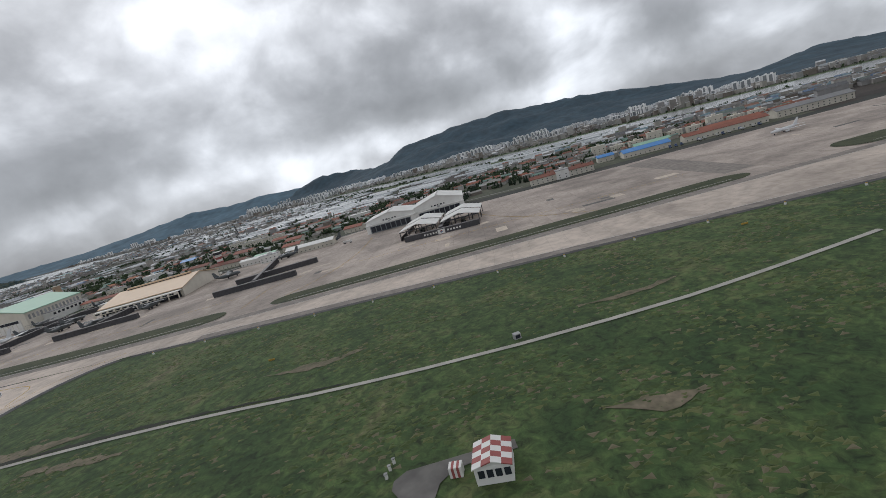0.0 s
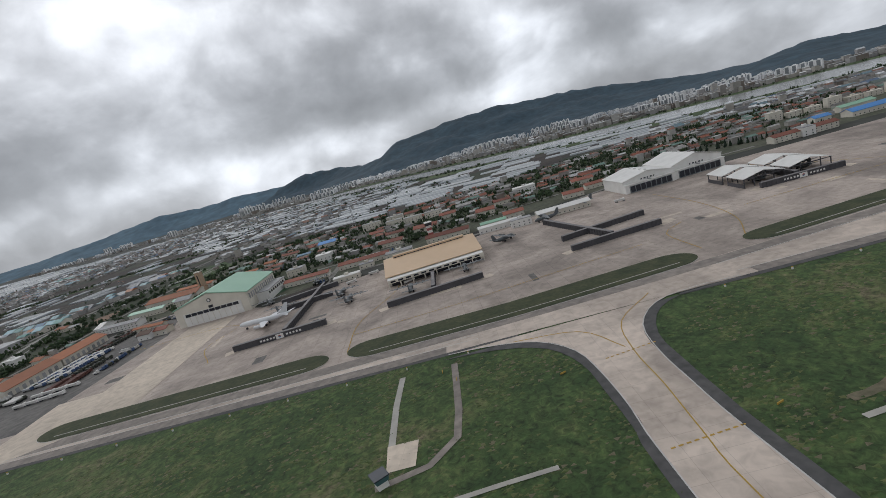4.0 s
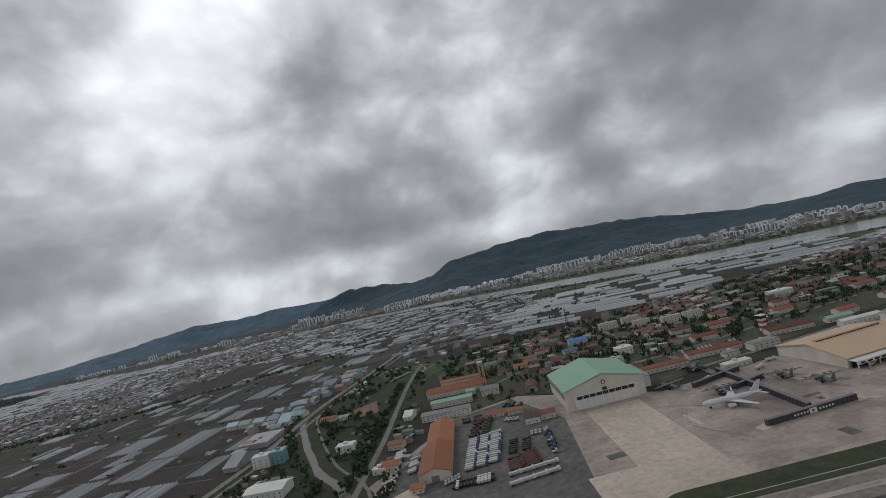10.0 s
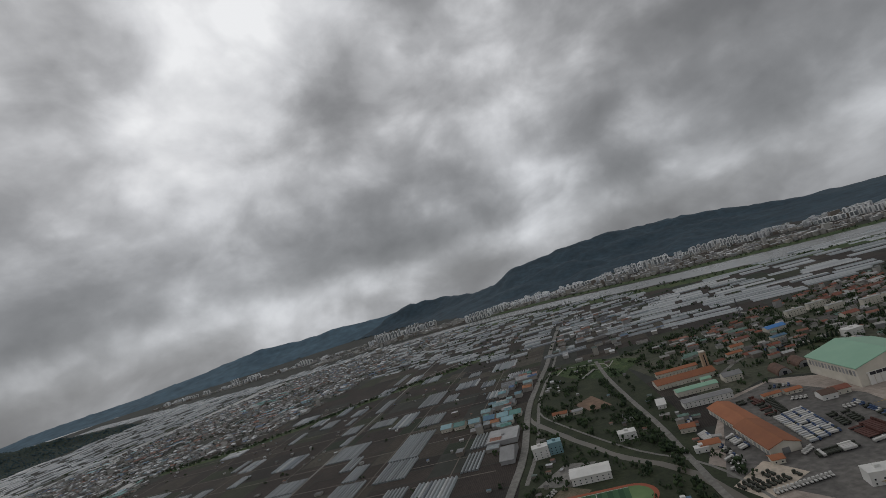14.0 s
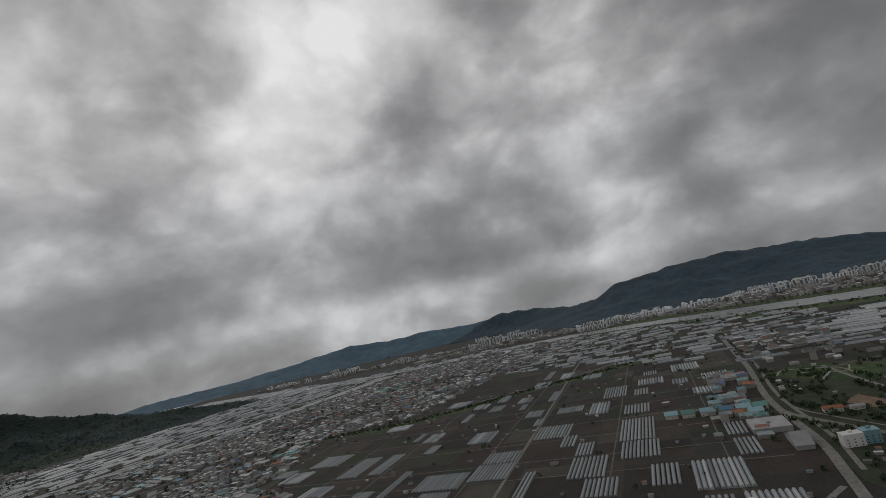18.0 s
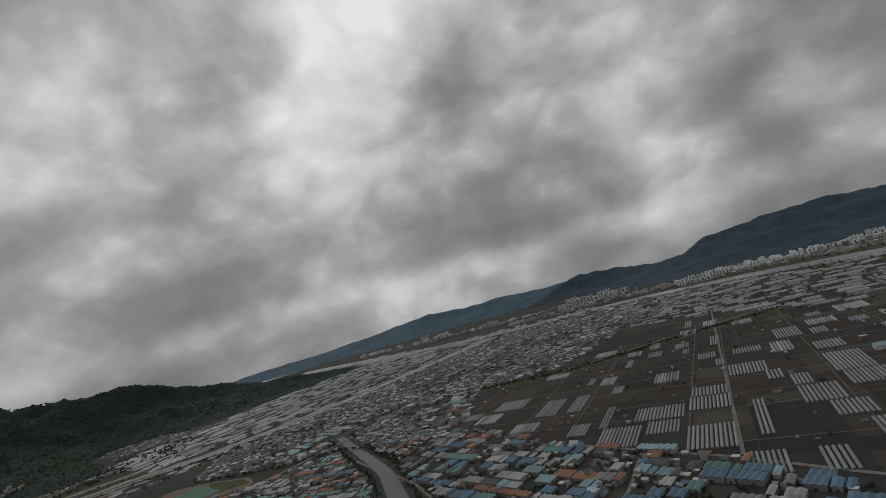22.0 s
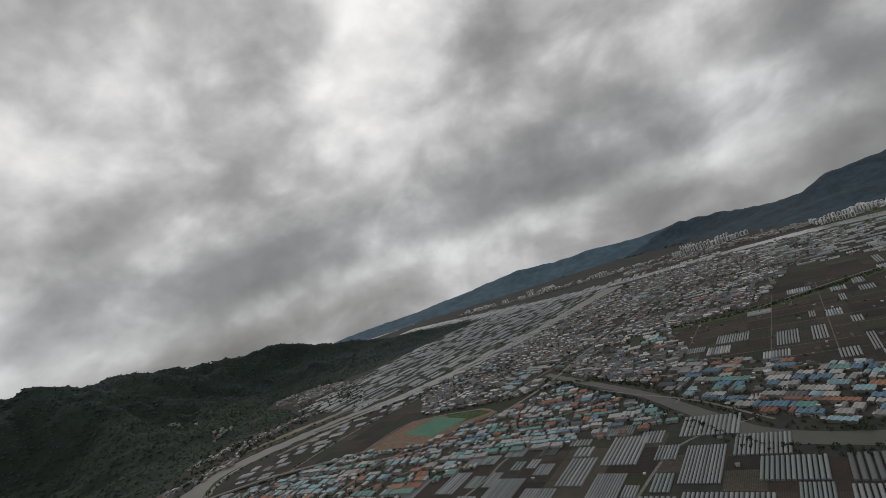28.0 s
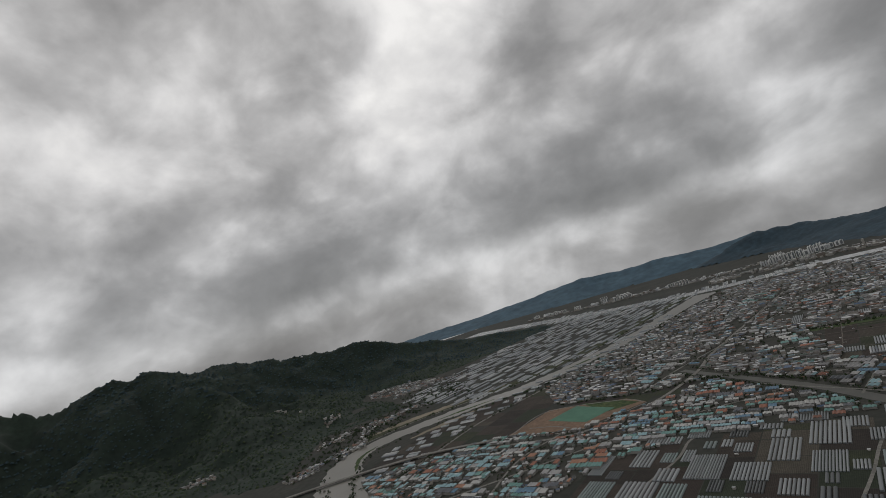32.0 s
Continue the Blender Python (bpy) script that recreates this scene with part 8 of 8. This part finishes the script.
grove("bank_trees", along([(-690, 640), (-586, 618), (-453, 636), (-353, 646), (-290, 668)], 3.0, 3.5, 81) + along([(-688, 634), (-586, 612), (-453, 630), (-353, 640)], 3.4, 3, 82), 83, "line of trees along a grassy bank", 0.7, 1.2)
grove("stream_trees", along([(x + 14, y) for x, y in STREAM[:6]], 3, 2.5, 84, 0.7) + along([(x - 8, y) for x, y in STREAM[:6]], 4, 2.5, 85, 0.6) + along([(x - 5, y) for x, y in BASE_ROAD[1:6]], 3, 1.5, 86, 0.7) + along([(-304, 330), (-312, 300), (-318, 270)], 2.0, 4, 87), 88, "scrubby trees along the stream and road", 0.8, 1.6)
grove("canal_trees", along(beside(CANAL, 18), 5, 2, 89, 0.6) + along(beside(CANAL, -18), 5, 2, 90, 0.6), 91, "bushes on the canal banks", 0.5, 1.0)
grove("town_trees", scatter(TOWN_NW, 520, 92, [SITE]) + scatter(MIX_TOWN, 260, 93, [SITE]) + scatter(BLUE_TOWN, 150, 94) + scatter(DARK_FIELD, 60, 95), 96, "trees scattered between houses and plots", 0.5, 1.1)
grove("river_trees", along([(x + 30, y - 20) for x, y in WEST_RIVER], 5, 6, 97, 0.8) + along([(x - 34, y + 22) for x, y in WEST_RIVER], 6, 6, 98, 0.6) + along(beside(MAIN_RIVER[:8], 72), 5, 8, 99, 0.7) + along(beside(MAIN_RIVER[:8], -72), 5, 8, 199, 0.7), 100, "scrub on the river banks", 0.7, 1.5)
grove("plain_trees", [p for p in scatter([(-330, 420), (-150, 440), (60, 640), (-60, 930), (-420, 1150), (-470, 800), (-350, 700)], 420, 101)], 102, "bushes and trees scattered over the plain", 0.6, 1.2)
structure("ground_levee", strip([(x - 62, y - 48) for x, y in MAIN_RIVER[1:9]], 46, 0.07, M_GRASS, jag=4), "broad green river bank", "river bank")
structure("ground_levee", strip([(x + 58, y + 46) for x, y in MAIN_RIVER[1:9]], 40, 0.07, M_GRASS, jag=4), "broad green river bank", "river bank")
structure("ground_sandbar", strip([(-1225, 560), (-1180, 600), (-1130, 640)], [6, 16, 5], 0.2, M_SAND, jag=2), "pale sand bar in the river", "sand bar")
structure("ground_sandbar", strip([(-1330, 620), (-1270, 665), (-1200, 705), (-1120, 760)], [8, 22, 20, 8], 0.2, M_SAND, jag=3), "pale sand flats beside the river", "sand bar")
structure("ground_levee", strip([(x - 40, y + 40) for x, y in WEST_RIVER[2:]], 26, 0.07, M_ISLAND, jag=3), "grassy flood bank", "river bank")

town_spots = scatter(TOWN_NW, 1500, 81, [SITE]) + scatter(MIX_TOWN, 420, 82, [SITE]) + scatter(BLUE_TOWN, 260, 83)
grove("town_trees", [(x, y) for i, (x, y) in enumerate(town_spots) if noise.noise(Vector((x / 55, y / 55, 4.0))) > -0.12], 84, "small leafy trees between town houses", 0.45, 0.95)
grove("bank_trees", along(beside(CANAL, 11.5), 3.0, 2.0, 85, 0.85) + along(beside(CANAL, -11.5), 3.0, 2.0, 86, 0.85), 87, "scrub and trees along the canal banks", 0.5, 1.1)
grove("road_trees", along([(-1184, 412), (-1124, 552), (-1044, 652), (-904, 832), (-764, 1032)], 4.5, 3, 88, 0.7) + along([(-1010, 558), (-900, 526), (-820, 526), (-750, 445)], 3.0, 3, 89, 0.85), 90, "trees along the embankment road", 0.6, 1.3)

grove("hill_foot_trees", scatter([(-1400, 490), (-1430, 600), (-1450, 690), (-1385, 720), (-1330, 790), (-1240, 760), (-1290, 650), (-1330, 560), (-1365, 470)], 420, 111) + scatter([(-1390, 880), (-1330, 790), (-1250, 790), (-1170, 700), (-1200, 850), (-1300, 960)], 160, 112), 113, "scrub and trees at the foot of the hills", 0.8, 1.7)
for pts, w in (([(-1205, 628), (-1165, 650), (-1120, 672)], [2, 9, 2]), ([(-1010, 756), (-975, 786), (-940, 822)], [2, 8, 2]), ([(-1268, 470), (-1288, 520), (-1280, 560)], [2, 8, 2])):
    structure("ground_islet", strip(pts, w, 0.22, M_GRASS, jag=1.2, step=4), "low weedy islet in the silty river", "islet")
road([(x, y) for x, y in beside(WEST_RIVER[2:], 40)], 2.4, 0.2, M_ROAD, "pale road along the far river bank")

# weedy land between the stream and the base road
WEEDS = [(-366, 330), (-338, 400), (-294, 485), (-262, 455), (-268, 400), (-292, 310), (-318, 250), (-338, 200), (-380, 235), (-384, 285)]
weed_spots = [p for p in scatter(WEEDS, 620, 121) if clear_of(*p) and noise.noise(Vector((p[0] / 16, p[1] / 16, 5.0))) > -0.05 and near_line(*p, EXPRESSWAY) > 5 and near_line(*p, BASE_ROAD) > 3.5 and math.hypot((p[0] + 361) / 26, (p[1] - 256) / 15) > 1.0]
for x, y in weed_spots[:60]:
    tree(x, y, rng.uniform(0.6, 1.15))
grove("stream_trees", weed_spots[60:], 122, "scrub and young trees on weedy ground", 0.5, 1.25)
town("farm_sheds", WEEDS, 0.2, M_TOWNROOF, "small sheds and stores beside the stream", size=(1.2, 3.4, 1.2, 2.4), high=(0.8, 1.6), seed=123, cell=(8, 7), spaced=placed + [(-361, 256, 24)])
town("yard_sheds", [(-316, 238), (-300, 245), (-288, 290), (-272, 297), (-262, 330), (-290, 330), (-300, 300)], 0.35, M_BASEROOF, "small sheds and containers round the truck yard", size=(1.4, 4.0, 1.2, 2.2), high=(0.9, 1.6), seed=124, cell=(6, 5), spaced=placed)
structure("pavement_lot", sheet([(-383, 268), (-366, 279), (-358, 268), (-372, 258)], 0.14, M_DRYSOIL), "bare brown lot beside the gymnasium", "lot")
row("small", -378, 272, -371, 277, 6, 120)
row("small", -300, 268, -306, 243, 12, 10, 0.2, mix=["small", "blue", "olive", "small"])
row("silver", -292, 292, -300, 286, 4, 60, 0.1, mix=["silver", "tan", "white"])
row("olive", -268, 288, -260, 286, 7, 80, 0.1, mix=["olive", "rust", "olive"])
row("small", -246, 292, -238, 286, 6, 30, 0.2, mix=["small", "olive", "blue"])
row("small", -150, 286, -120, 279, 16, 75, 0.3, mix=["small", "blue", "olive", "small"])
row("small", -60, 254, -36, 249, 12, 75, 0.3, mix=["small", "blue", "olive"])
row("small", 130, 232, 168, 222, 16, 75, 0.3, mix=["small", "blue", "silver"])

# radio mast
mast = thing("radio_mast", pose(-145, 424, 0.06), "tall slim steel lattice radio mast", "mast")
for sx, sy in ((-1, -1), (1, -1), (1, 1), (-1, 1)):
    bmm = bmesh.new()
    vs = [bmm.verts.new((sx * w + dx, sy * w + dy, z)) for z, w in ((0, 1.1), (17, 0.12)) for dx, dy in ((-.09, -.09), (.09, -.09), (.09, .09), (-.09, .09))]
    for f in ((0, 1, 5, 4), (1, 2, 6, 5), (2, 3, 7, 6), (3, 0, 4, 7), (4, 5, 6, 7)):
        bmm.faces.new([vs[i] for i in f])
    part("leg", mesh_of(bmm, M_BLAST), mast)
for k in range(8):
    w = 1.1 - 0.98 * (k * 2 + 1) / 17
    z = k * 2 + 1
    for a in range(4):
        part("brace", boxm(-w, w, -0.05, 0.05, -0.05, 0.05, M_BLAST), mast, m=Matrix.Rotation(radians(90 * a), 4, "Z") @ Matrix.Translation((0, w, z)))
